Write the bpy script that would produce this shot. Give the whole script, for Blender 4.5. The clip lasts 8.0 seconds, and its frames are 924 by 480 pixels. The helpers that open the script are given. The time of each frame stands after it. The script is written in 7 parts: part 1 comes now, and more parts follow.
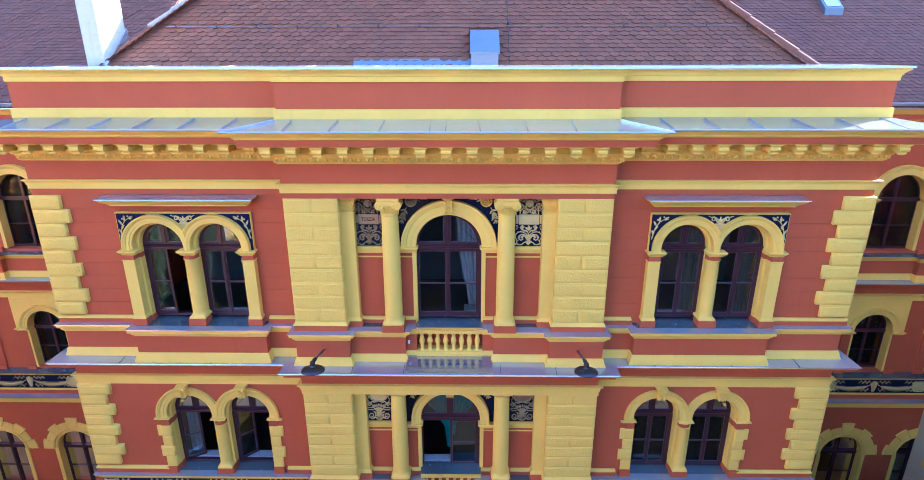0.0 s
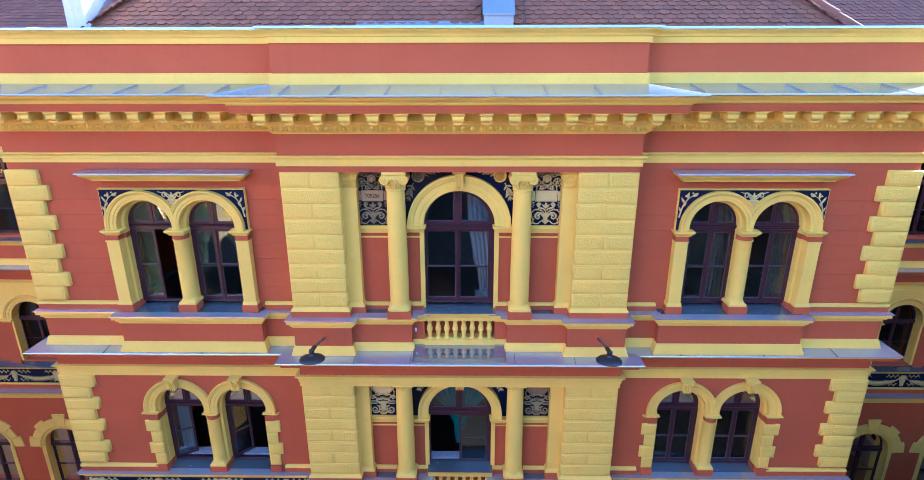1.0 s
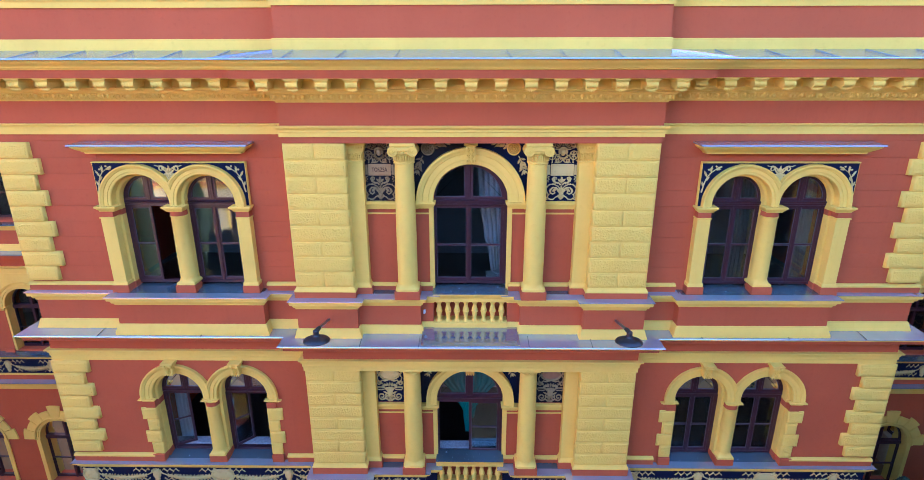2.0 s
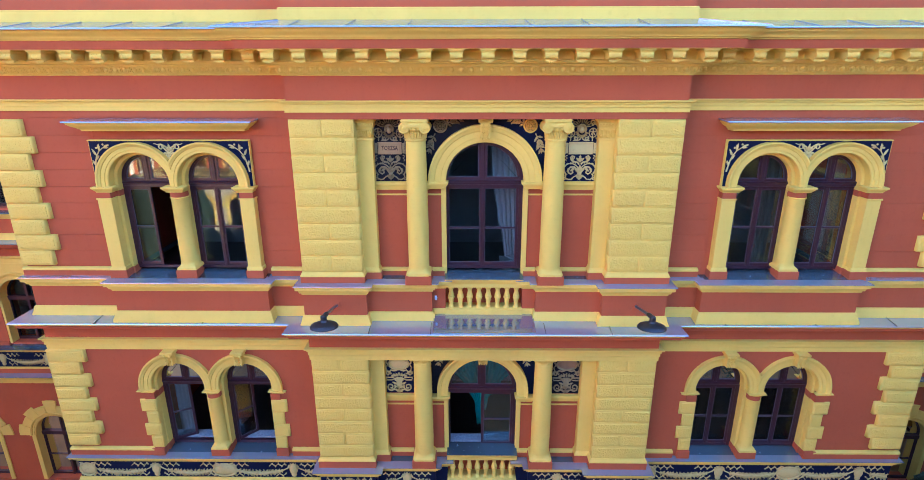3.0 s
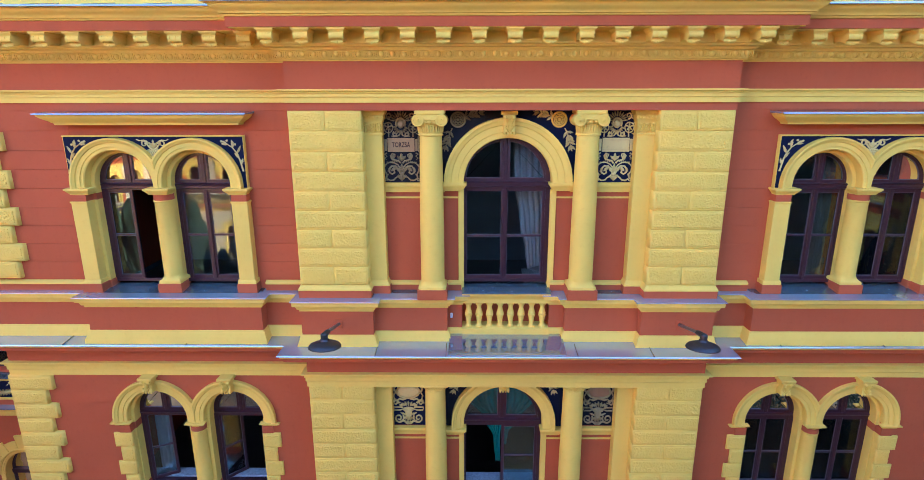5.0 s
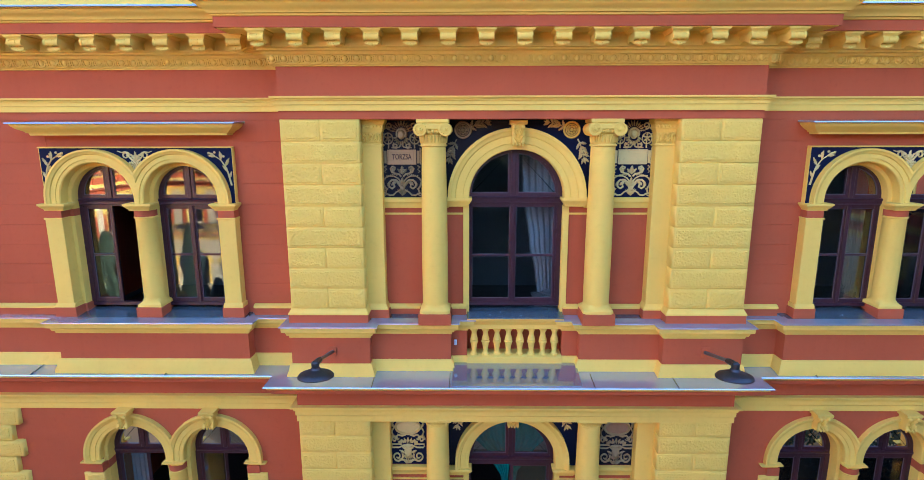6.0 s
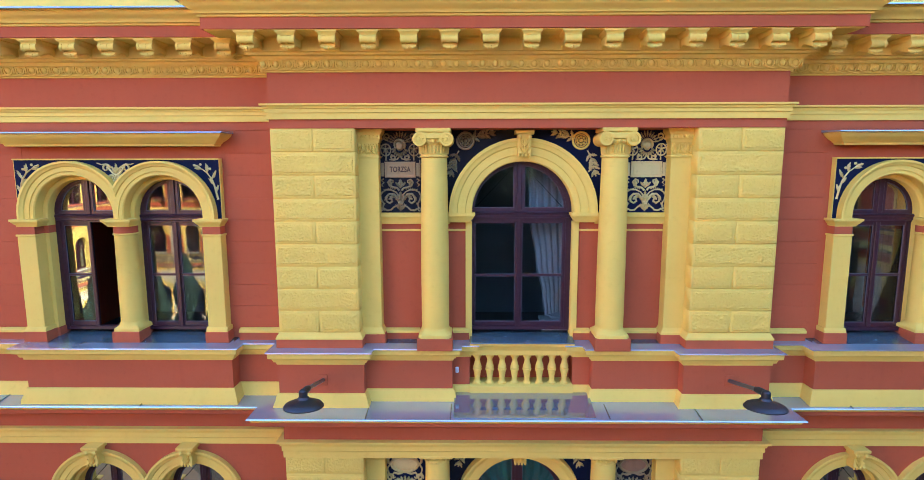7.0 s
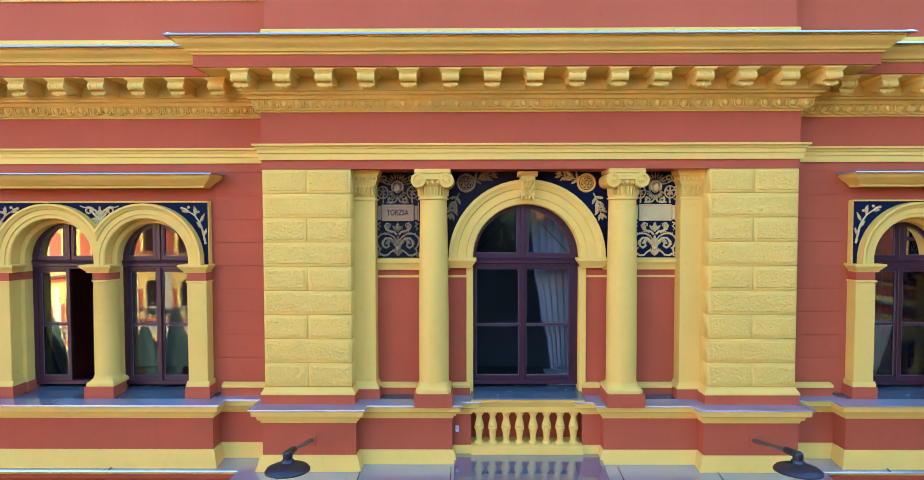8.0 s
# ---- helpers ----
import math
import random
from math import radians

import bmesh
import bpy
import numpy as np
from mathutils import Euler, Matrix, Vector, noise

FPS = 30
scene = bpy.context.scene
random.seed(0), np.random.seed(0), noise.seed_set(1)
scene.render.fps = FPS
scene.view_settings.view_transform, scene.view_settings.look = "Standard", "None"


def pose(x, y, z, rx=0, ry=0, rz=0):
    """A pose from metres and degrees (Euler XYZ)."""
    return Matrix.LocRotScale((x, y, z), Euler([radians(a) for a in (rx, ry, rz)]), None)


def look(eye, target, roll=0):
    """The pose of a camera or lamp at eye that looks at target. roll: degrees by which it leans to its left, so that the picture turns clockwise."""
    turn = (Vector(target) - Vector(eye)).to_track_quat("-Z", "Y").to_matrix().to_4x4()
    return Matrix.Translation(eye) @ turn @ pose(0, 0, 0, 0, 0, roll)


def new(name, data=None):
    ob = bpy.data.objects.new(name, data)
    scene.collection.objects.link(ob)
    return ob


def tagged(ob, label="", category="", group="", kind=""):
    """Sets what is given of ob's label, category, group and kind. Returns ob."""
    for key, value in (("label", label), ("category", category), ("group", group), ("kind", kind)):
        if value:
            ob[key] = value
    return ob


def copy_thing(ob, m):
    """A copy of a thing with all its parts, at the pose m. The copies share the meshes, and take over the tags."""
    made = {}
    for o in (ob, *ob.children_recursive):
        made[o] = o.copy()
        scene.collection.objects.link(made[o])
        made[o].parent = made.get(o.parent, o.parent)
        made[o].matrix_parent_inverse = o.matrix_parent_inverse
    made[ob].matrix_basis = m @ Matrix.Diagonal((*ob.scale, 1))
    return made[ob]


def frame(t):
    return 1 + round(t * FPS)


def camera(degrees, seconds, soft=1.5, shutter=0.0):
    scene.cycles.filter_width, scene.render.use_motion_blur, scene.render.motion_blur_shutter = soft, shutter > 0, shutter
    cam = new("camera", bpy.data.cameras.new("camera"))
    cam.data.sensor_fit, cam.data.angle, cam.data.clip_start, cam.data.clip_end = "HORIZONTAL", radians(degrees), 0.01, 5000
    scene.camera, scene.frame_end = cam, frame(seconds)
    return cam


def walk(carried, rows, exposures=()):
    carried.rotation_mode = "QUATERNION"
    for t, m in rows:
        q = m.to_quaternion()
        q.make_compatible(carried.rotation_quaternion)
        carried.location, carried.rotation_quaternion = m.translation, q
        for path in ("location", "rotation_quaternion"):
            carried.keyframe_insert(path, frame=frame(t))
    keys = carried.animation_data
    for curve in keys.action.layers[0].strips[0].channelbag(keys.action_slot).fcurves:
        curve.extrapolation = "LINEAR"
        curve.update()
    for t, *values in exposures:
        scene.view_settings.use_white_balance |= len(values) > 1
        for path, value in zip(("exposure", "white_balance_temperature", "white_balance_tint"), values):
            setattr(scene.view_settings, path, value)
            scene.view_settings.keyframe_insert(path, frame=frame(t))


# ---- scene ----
EXPOSURE = 2.94
cam = camera(80.2, 8.0, soft=0.6)
PATH = [
    (0, (0.408, -10.104, 14.942), (0.382, -8.204, 14.318), -0.1),
    (0.5, (0.265, -9.733, 14.615), (0.239, -7.834, 13.989), -0.1),
    (1, (0.179, -9.438, 14.293), (0.154, -7.537, 13.671), -0.1),
    (1.5, (0.078, -9.261, 13.997), (0.053, -7.36, 13.377), -0.1),
    (3, (-0.288, -8.825, 13.299), (-0.309, -6.922, 12.683), -0.1),
    (3.5, (-0.432, -8.608, 13.122), (-0.451, -6.706, 12.505), -0.1),
    (4, (-0.514, -8.379, 12.953), (-0.533, -6.471, 12.352), -0.1),
    (4.5, (-0.563, -8.157, 12.787), (-0.582, -6.236, 12.23), -0.1),
    (6, (-0.676, -7.313, 12.295), (-0.698, -5.351, 11.904), -0.1),
    (6.5, (-0.697, -7.044, 12.138), (-0.72, -5.073, 11.801), -0.1),
    (7, (-0.712, -6.825, 11.996), (-0.734, -4.843, 11.725), -0.1),
    (7.5, (-0.719, -6.628, 11.882), (-0.742, -4.636, 11.713), -0.0),
    (8, (-0.746, -6.458, 11.834), (-0.761, -4.46, 11.765), -0.1),
]

walk(cam, [(t, look(eye, target, roll)) for t, eye, target, roll in PATH], [(0, EXPOSURE + 0.35, 4960, 25), (3.5, EXPOSURE + 0.41, 5070, 20), (6, EXPOSURE + 0.30, 5280, 17), (8, EXPOSURE + 0.33, 5130, 16)])

# ---- world and sun ----
SUN_AZ, SUN_EL = 60.0, 21.8     # degrees clockwise from +y; the sun stands behind the roof
world = bpy.data.worlds.new("sky")
scene.world = world
world.use_nodes = True
wn = world.node_tree
sky = wn.nodes.new("ShaderNodeTexSky")
sky.sky_type = "NISHITA"
sky.sun_disc = False
sky.dust_density, sky.ozone_density = 0.4, 2.0
sky.sun_elevation, sky.sun_rotation = radians(SUN_EL), radians(SUN_AZ)
wn.links.new(sky.outputs[0], wn.nodes["Background"].inputs[0])
wn.nodes["Background"].inputs[1].default_value = 0.115
sun_data = bpy.data.lights.new("sun", "SUN")
sun_data.energy, sun_data.angle, sun_data.color = 5.0, radians(0.53), (1.0, 0.91, 0.76)
sun = new("sun", sun_data)
sx = math.sin(radians(SUN_AZ)) * math.cos(radians(SUN_EL))
sy = math.cos(radians(SUN_AZ)) * math.cos(radians(SUN_EL))
sz = math.sin(radians(SUN_EL))
sun.matrix_world = look((sx * 60, sy * 60, sz * 60), (0, 0, 0))


# ---- materials ----
def material(name):
    m = bpy.data.materials.new(name)
    m.use_nodes = True
    return m, m.node_tree.nodes, m.node_tree.links, m.node_tree.nodes["Principled BSDF"]


def noise_node(nodes, links, scale, detail=4.0, rough=0.6):
    tc = nodes.new("ShaderNodeNewGeometry")
    n = nodes.new("ShaderNodeTexNoise")
    n.inputs["Scale"].default_value, n.inputs["Detail"].default_value, n.inputs["Roughness"].default_value = scale, detail, rough
    links.new(tc.outputs["Position"], n.inputs["Vector"])
    return n


def ramp_node(nodes, links, source, c0, c1, p0=0.3, p1=0.7):
    r = nodes.new("ShaderNodeValToRGB")
    r.color_ramp.elements[0].position, r.color_ramp.elements[1].position = p0, p1
    r.color_ramp.elements[0].color, r.color_ramp.elements[1].color = (*c0, 1), (*c1, 1)
    links.new(source, r.inputs[0])
    return r


def mix_node(nodes, links, fac, a, b, mode="MIX"):
    m = nodes.new("ShaderNodeMix")
    m.data_type, m.blend_type = "RGBA", mode
    for value, key in ((fac, 0), (a, 6), (b, 7)):
        if isinstance(value, (int, float)):
            m.inputs[key].default_value = value
        elif isinstance(value, tuple):
            m.inputs[key].default_value = (*value, 1)
        else:
            links.new(value, m.inputs[key])
    return m.outputs[2]


def plaster(name, c, dark, fine=180.0, bump=0.12, rough=0.75, stain=0.25, distance=0.004):
    """Painted lime plaster: broad patches, faint runs of dirt and a fine grain."""
    m, nodes, links, bsdf = material(name)
    broad = noise_node(nodes, links, 0.9, 5)
    small = noise_node(nodes, links, 14, 4)
    base = ramp_node(nodes, links, broad.outputs[0], tuple(v * 0.93 for v in c), tuple(min(1, v * 1.05) for v in c))
    spots = ramp_node(nodes, links, small.outputs[0], (0, 0, 0), (1, 1, 1), 0.56, 0.78)
    fac = nodes.new("ShaderNodeMath")
    fac.operation = "MULTIPLY"
    fac.inputs[1].default_value = stain
    links.new(spots.outputs[0], fac.inputs[0])
    colour = mix_node(nodes, links, fac.outputs[0], base.outputs[0], dark)
    # vertical streaks of washed dirt
    geo = nodes.new("ShaderNodeNewGeometry")
    mp = nodes.new("ShaderNodeMapping")
    mp.inputs["Scale"].default_value = (9.0, 9.0, 0.7)
    links.new(geo.outputs["Position"], mp.inputs[0])
    st = nodes.new("ShaderNodeTexNoise")
    st.inputs["Scale"].default_value, st.inputs["Detail"].default_value = 1.0, 5.0
    links.new(mp.outputs[0], st.inputs["Vector"])
    sr = ramp_node(nodes, links, st.outputs[0], (0, 0, 0), (1, 1, 1), 0.55, 0.8)
    sf = nodes.new("ShaderNodeMath")
    sf.operation = "MULTIPLY"
    sf.inputs[1].default_value = stain * 0.6
    links.new(sr.outputs[0], sf.inputs[0])
    colour = mix_node(nodes, links, sf.outputs[0], colour, dark)
    links.new(colour, bsdf.inputs["Base Color"])
    bsdf.inputs["Roughness"].default_value, bsdf.inputs["Specular IOR Level"].default_value = rough, 0.12
    grain = noise_node(nodes, links, fine, 3)
    wavy = noise_node(nodes, links, 6, 3)
    add = nodes.new("ShaderNodeMath")
    add.operation = "MULTIPLY_ADD"
    add.inputs[1].default_value = 2.0
    links.new(wavy.outputs[0], add.inputs[0])
    links.new(grain.outputs[0], add.inputs[2])
    b = nodes.new("ShaderNodeBump")
    b.inputs["Strength"].default_value, b.inputs["Distance"].default_value = bump * 2, distance
    links.new(add.outputs[0], b.inputs["Height"])
    links.new(b.outputs[0], bsdf.inputs["Normal"])
    return m


YELLOW = plaster("yellow_plaster", (0.810, 0.553, 0.099), (0.60, 0.375, 0.060))
RED = plaster("red_plaster", (0.455, 0.104, 0.038), (0.325, 0.071, 0.027), stain=0.3)
NAVY = plaster("navy_paint", (0.007, 0.010, 0.031), (0.014, 0.014, 0.020), stain=0.3)
NAVY_DULL = plaster("weathered_navy_paint", (0.013, 0.013, 0.018), (0.04, 0.032, 0.025), stain=0.5)
CREAM = plaster("cream_relief", (0.70, 0.55, 0.21), (0.40, 0.29, 0.11), fine=90, stain=0.45)
OCHRE_RELIEF = plaster("ochre_relief", (0.60, 0.46, 0.165), (0.34, 0.25, 0.09), fine=90, stain=0.45)
PALE_WALL = plaster("pale_cream_plaster", (0.64, 0.53, 0.31), (0.48, 0.38, 0.22))
TABLET = plaster("weathered_tablet", (0.42, 0.275, 0.125), (0.22, 0.14, 0.07), stain=0.35)
INK = plaster("dark_brown_lettering", (0.075, 0.045, 0.03), (0.05, 0.03, 0.02))
BROWN_RELIEF = plaster("weathered_brown_relief", (0.33, 0.245, 0.115), (0.14, 0.105, 0.055), fine=90, stain=0.5)
PEACH_RELIEF = plaster("weathered_peach_plaster", (0.33, 0.19, 0.10), (0.15, 0.09, 0.05), stain=0.5)
INTERIOR = plaster("interior_plaster", (0.42, 0.425, 0.435), (0.30, 0.30, 0.31))
# room shade put into the colour: far darker than INTERIOR, for the wings
DIM_ROOM = plaster("shade_darkened_room_plaster", (0.055, 0.055, 0.06), (0.04, 0.04, 0.045))
WHITE_WASH = plaster("whitewashed_plaster", (0.56, 0.55, 0.54), (0.34, 0.32, 0.31), stain=0.6)
MORTAR = plaster("grey_lime_mortar", (0.34, 0.32, 0.30), (0.16, 0.12, 0.10), fine=60, stain=0.9)
WHITE_PAINT = plaster("white_paint", (0.72, 0.72, 0.72), (0.5, 0.5, 0.5), bump=0.03, rough=0.4)


def rough_stone():
    """Yellow paint over a worm-eaten rough face."""
    m, nodes, links, bsdf = material("yellow_rough_face")
    broad = noise_node(nodes, links, 1.3, 4)
    base = ramp_node(nodes, links, broad.outputs[0], (0.775, 0.526, 0.093), (0.840, 0.580, 0.107))
    links.new(base.outputs[0], bsdf.inputs["Base Color"])
    bsdf.inputs["Roughness"].default_value, bsdf.inputs["Specular IOR Level"].default_value = 0.85, 0.12
    geo = nodes.new("ShaderNodeNewGeometry")
    warp = nodes.new("ShaderNodeTexNoise")
    warp.inputs["Scale"].default_value, warp.inputs["Detail"].default_value = 70.0, 2.0
    warp.inputs["Distortion"].default_value = 0.4
    links.new(geo.outputs["Position"], warp.inputs["Vector"])
    b = nodes.new("ShaderNodeBump")
    b.inputs["Strength"].default_value, b.inputs["Distance"].default_value = 0.4, 0.012
    links.new(warp.outputs[0], b.inputs["Height"])
    links.new(b.outputs[0], bsdf.inputs["Normal"])
    return m


ROUGH = rough_stone()


def sheet_metal(name, c, rough, metal=0.9):
    m, nodes, links, bsdf = material(name)
    n = noise_node(nodes, links, 3.0, 5)
    r = ramp_node(nodes, links, n.outputs[0], tuple(v * 0.92 for v in c), c)
    links.new(r.outputs[0], bsdf.inputs["Base Color"])
    bsdf.inputs["Metallic"].default_value = metal
    n2 = noise_node(nodes, links, 11.0, 4)
    rr = ramp_node(nodes, links, n2.outputs[0], (rough * 0.9,) * 3, (rough * 1.15,) * 3)
    links.new(rr.outputs[0], bsdf.inputs["Roughness"])
    b = nodes.new("ShaderNodeBump")
    b.inputs["Strength"].default_value, b.inputs["Distance"].default_value = 0.07, 0.01
    links.new(n.outputs[0], b.inputs["Height"])
    links.new(b.outputs[0], bsdf.inputs["Normal"])
    return m


ZINC = sheet_metal("galvanised_sheet", (0.50, 0.54, 0.545), 0.16, 0.64)
ZINC_CLEAN = sheet_metal("smooth_galvanised_sheet", (0.44, 0.47, 0.47), 0.08, 0.75)
ZINC_DARK = sheet_metal("weathered_zinc_sill", (0.20, 0.265, 0.285), 0.24, 0.7)
BLUE_SHEET = sheet_metal("blue_grey_painted_sheet", (0.27, 0.31, 0.325), 0.5)
IRON = sheet_metal("dark_grey_enamel", (0.075, 0.075, 0.08), 0.5)
STEEL = sheet_metal("grey_steel_pipe", (0.26, 0.25, 0.25), 0.45)


def painted_wood(name, c):
    m, nodes, links, bsdf = material(name)
    n = noise_node(nodes, links, 22.0, 4)
    r = ramp_node(nodes, links, n.outputs[0], tuple(v * 0.7 for v in c), tuple(v * 1.2 for v in c))
    links.new(r.outputs[0], bsdf.inputs["Base Color"])
    bsdf.inputs["Roughness"].default_value = 0.38
    return m


MAROON = painted_wood("maroon_gloss_paint", (0.046, 0.013, 0.019))
OLD_WOOD = painted_wood("worn_grey_sill_board", (0.36, 0.38, 0.40))
PUTTY = painted_wood("pale_glazing_bead", (0.13, 0.10, 0.11))
DARK_WOOD = painted_wood("dark_floor_wood", (0.09, 0.06, 0.04))


def glass():
    m, nodes, links, bsdf = material("window_glass")
    nodes.remove(bsdf)
    out = nodes["Material Output"]
    tr = nodes.new("ShaderNodeBsdfTransparent")
    tr.inputs[0].default_value = (0.80, 0.84, 0.83, 1)
    gl = nodes.new("ShaderNodeBsdfGlossy")
    gl.inputs["Roughness"].default_value = 0.0
    fr = nodes.new("ShaderNodeFresnel")
    fr.inputs["IOR"].default_value = 1.60
    mixer = nodes.new("ShaderNodeMixShader")
    n = noise_node(nodes, links, 2.2, 1.5)
    b = nodes.new("ShaderNodeBump")
    b.inputs["Strength"].default_value, b.inputs["Distance"].default_value = 0.012, 0.012
    links.new(n.outputs[0], b.inputs["Height"])
    links.new(b.outputs[0], gl.inputs["Normal"])
    links.new(fr.outputs[0], mixer.inputs[0])
    links.new(tr.outputs[0], mixer.inputs[1])
    links.new(gl.outputs[0], mixer.inputs[2])
    dust = nodes.new("ShaderNodeBsdfDiffuse")
    dust.inputs[0].default_value = (0.5, 0.49, 0.47, 1)
    film_n = noise_node(nodes, links, 1.7, 4)
    film_r = ramp_node(nodes, links, film_n.outputs[0], (0.001,) * 3, (0.005,) * 3, 0.35, 0.75)
    dusty = nodes.new("ShaderNodeMixShader")
    links.new(film_r.outputs[0], dusty.inputs[0])
    links.new(mixer.outputs[0], dusty.inputs[1])
    links.new(dust.outputs[0], dusty.inputs[2])
    links.new(dusty.outputs[0], out.inputs[0])
    return m


GLASS = glass()


def fabric(name, c):
    m, nodes, links, bsdf = material(name)
    n = noise_node(nodes, links, 60.0, 3)
    r = ramp_node(nodes, links, n.outputs[0], tuple(v * 0.85 for v in c), c)
    links.new(r.outputs[0], bsdf.inputs["Base Color"])
    bsdf.inputs["Roughness"].default_value = 0.9
    return m


CURTAIN = fabric("white_curtain_cloth", (0.80, 0.77, 0.78))
BEIGE = fabric("beige_curtain_cloth", (0.24, 0.20, 0.15))
NET = fabric("pale_net_cloth", (0.55, 0.60, 0.66))
TEAL = fabric("teal_curtain_cloth", (0.02, 0.36, 0.32))


def tile_clay(name, c0, c1, moss):
    m, nodes, links, bsdf = material(name)
    geo = nodes.new("ShaderNodeNewGeometry")
    info = nodes.new("ShaderNodeObjectInfo")
    add = nodes.new("ShaderNodeMath")
    add.operation = "ADD"
    links.new(geo.outputs["Random Per Island"], add.inputs[0])
    links.new(info.outputs["Random"], add.inputs[1])
    fr = nodes.new("ShaderNodeMath")
    fr.operation = "FRACT"
    links.new(add.outputs[0], fr.inputs[0])
    r = ramp_node(nodes, links, fr.outputs[0], c0, c1, 0.0, 1.0)
    n = noise_node(nodes, links, 1.6, 5)
    nf = ramp_node(nodes, links, n.outputs[0], (0, 0, 0), (0.75, 0.75, 0.75), 0.5, 0.72)
    col = mix_node(nodes, links, nf.outputs[0], r.outputs[0], moss)
    links.new(col, bsdf.inputs["Base Color"])
    bsdf.inputs["Specular IOR Level"].default_value = 0.25
    bsdf.inputs["Roughness"].default_value = 0.8
    g = noise_node(nodes, links, 70, 3)
    b = nodes.new("ShaderNodeBump")
    b.inputs["Strength"].default_value, b.inputs["Distance"].default_value = 0.3, 0.004
    links.new(g.outputs[0], b.inputs["Height"])
    links.new(b.outputs[0], bsdf.inputs["Normal"])
    return m


TILE = tile_clay("red_clay_tile", (0.172, 0.067, 0.034), (0.220, 0.087, 0.044), (0.145, 0.067, 0.038))
TILE_OLD = tile_clay("brown_clay_tile", (0.152, 0.067, 0.043), (0.195, 0.086, 0.054), (0.132, 0.068, 0.047))


def ground_material():
    m, nodes, links, bsdf = material("courtyard_paving")
    n = noise_node(nodes, links, 0.4, 6)
    r = ramp_node(nodes, links, n.outputs[0], (0.25, 0.142, 0.046), (0.35, 0.205, 0.068))
    links.new(r.outputs[0], bsdf.inputs["Base Color"])
    bsdf.inputs["Roughness"].default_value = 0.85
    return m


PAVING = ground_material()


def foliage_material():
    m, nodes, links, bsdf = material("evergreen_foliage")
    geo = nodes.new("ShaderNodeNewGeometry")
    r = ramp_node(nodes, links, geo.outputs["Random Per Island"], (0.035, 0.060, 0.032), (0.10, 0.14, 0.075), 0.0, 1.0)
    links.new(r.outputs[0], bsdf.inputs["Base Color"])
    bsdf.inputs["Roughness"].default_value = 0.6
    return m


FOLIAGE = foliage_material()
BARK = painted_wood("brown_bark", (0.10, 0.07, 0.05))


# ---- mesh tools ----
def link_mesh(name, bm, mat, parent=None, label="", smooth=35.0):
    me = bpy.data.meshes.new(name)
    bmesh.ops.recalc_face_normals(bm, faces=bm.faces)
    bm.to_mesh(me)
    bm.free()
    for one in (mat if isinstance(mat, (list, tuple)) else [mat]):
        me.materials.append(one)
    if smooth:
        me.polygons.foreach_set("use_smooth", [True] * len(me.polygons))
        me.set_sharp_from_angle(angle=radians(smooth))
    ob = new(name, me)
    ob.parent = parent
    if label:
        ob["label"] = label
    return ob


def part(name, bm, mat, parent, label="", smooth=35.0):
    return link_mesh(name, bm, mat, parent, label, smooth)


def again(name, mesh, parent, m):
    """One more part on a mesh that is there already, at the pose m."""
    ob = new(name, mesh)
    ob.parent = parent
    ob.matrix_basis = m
    return ob


def root(name, label, category, group="", kind="", at=(0, 0, 0)):
    ob = new(name)
    ob.empty_display_size = 0.1
    ob.location = at
    return tagged(ob, label, category, group, kind)


def box(bm, x0, x1, y0, y1, z0, z1, bev=0.0):
    tmp = bmesh.new() if bev else bm
    vs = [tmp.verts.new((x, y, z)) for x in (x0, x1) for y in (y0, y1) for z in (z0, z1)]
    for a, b, c, d in ((0, 1, 3, 2), (4, 6, 7, 5), (0, 4, 5, 1), (2, 3, 7, 6), (0, 2, 6, 4), (1, 5, 7, 3)):
        tmp.faces.new((vs[a], vs[b], vs[c], vs[d]))
    if bev:
        bmesh.ops.bevel(tmp, geom=tmp.edges[:], offset=bev, segments=1, affect="EDGES")
        merge(bm, tmp)
    return bm


def merge(bm, tmp):
    me = bpy.data.meshes.new("tmp")
    tmp.to_mesh(me)
    tmp.free()
    bm.from_mesh(me)
    bpy.data.meshes.remove(me)


def sweep(bm, path, prof, caps=True):
    """A closed profile of (outward, z) along a plan line, mitred at its corners. Outward lies to the right of the line."""
    ns = []
    for (ax, ay), (bx, by) in zip(path, path[1:]):
        d = math.hypot(bx - ax, by - ay)
        ns.append(((by - ay) / d, -(bx - ax) / d))
    rings = []
    for i, (x, y) in enumerate(path):
        n1, n2 = ns[max(i - 1, 0)], ns[min(i, len(ns) - 1)]
        k = 1 + n1[0] * n2[0] + n1[1] * n2[1]
        mx, my = (n1[0] + n2[0]) / k, (n1[1] + n2[1]) / k
        rings.append([bm.verts.new((x + mx * p, y + my * p, z)) for p, z in prof])
    n = len(prof)
    for a, b in zip(rings, rings[1:]):
        for j in range(n):
            bm.faces.new((a[j], a[(j + 1) % n], b[(j + 1) % n], b[j]))
    if caps:
        bm.faces.new(rings[0])
        bm.faces.new(rings[-1][::-1])
    return bm


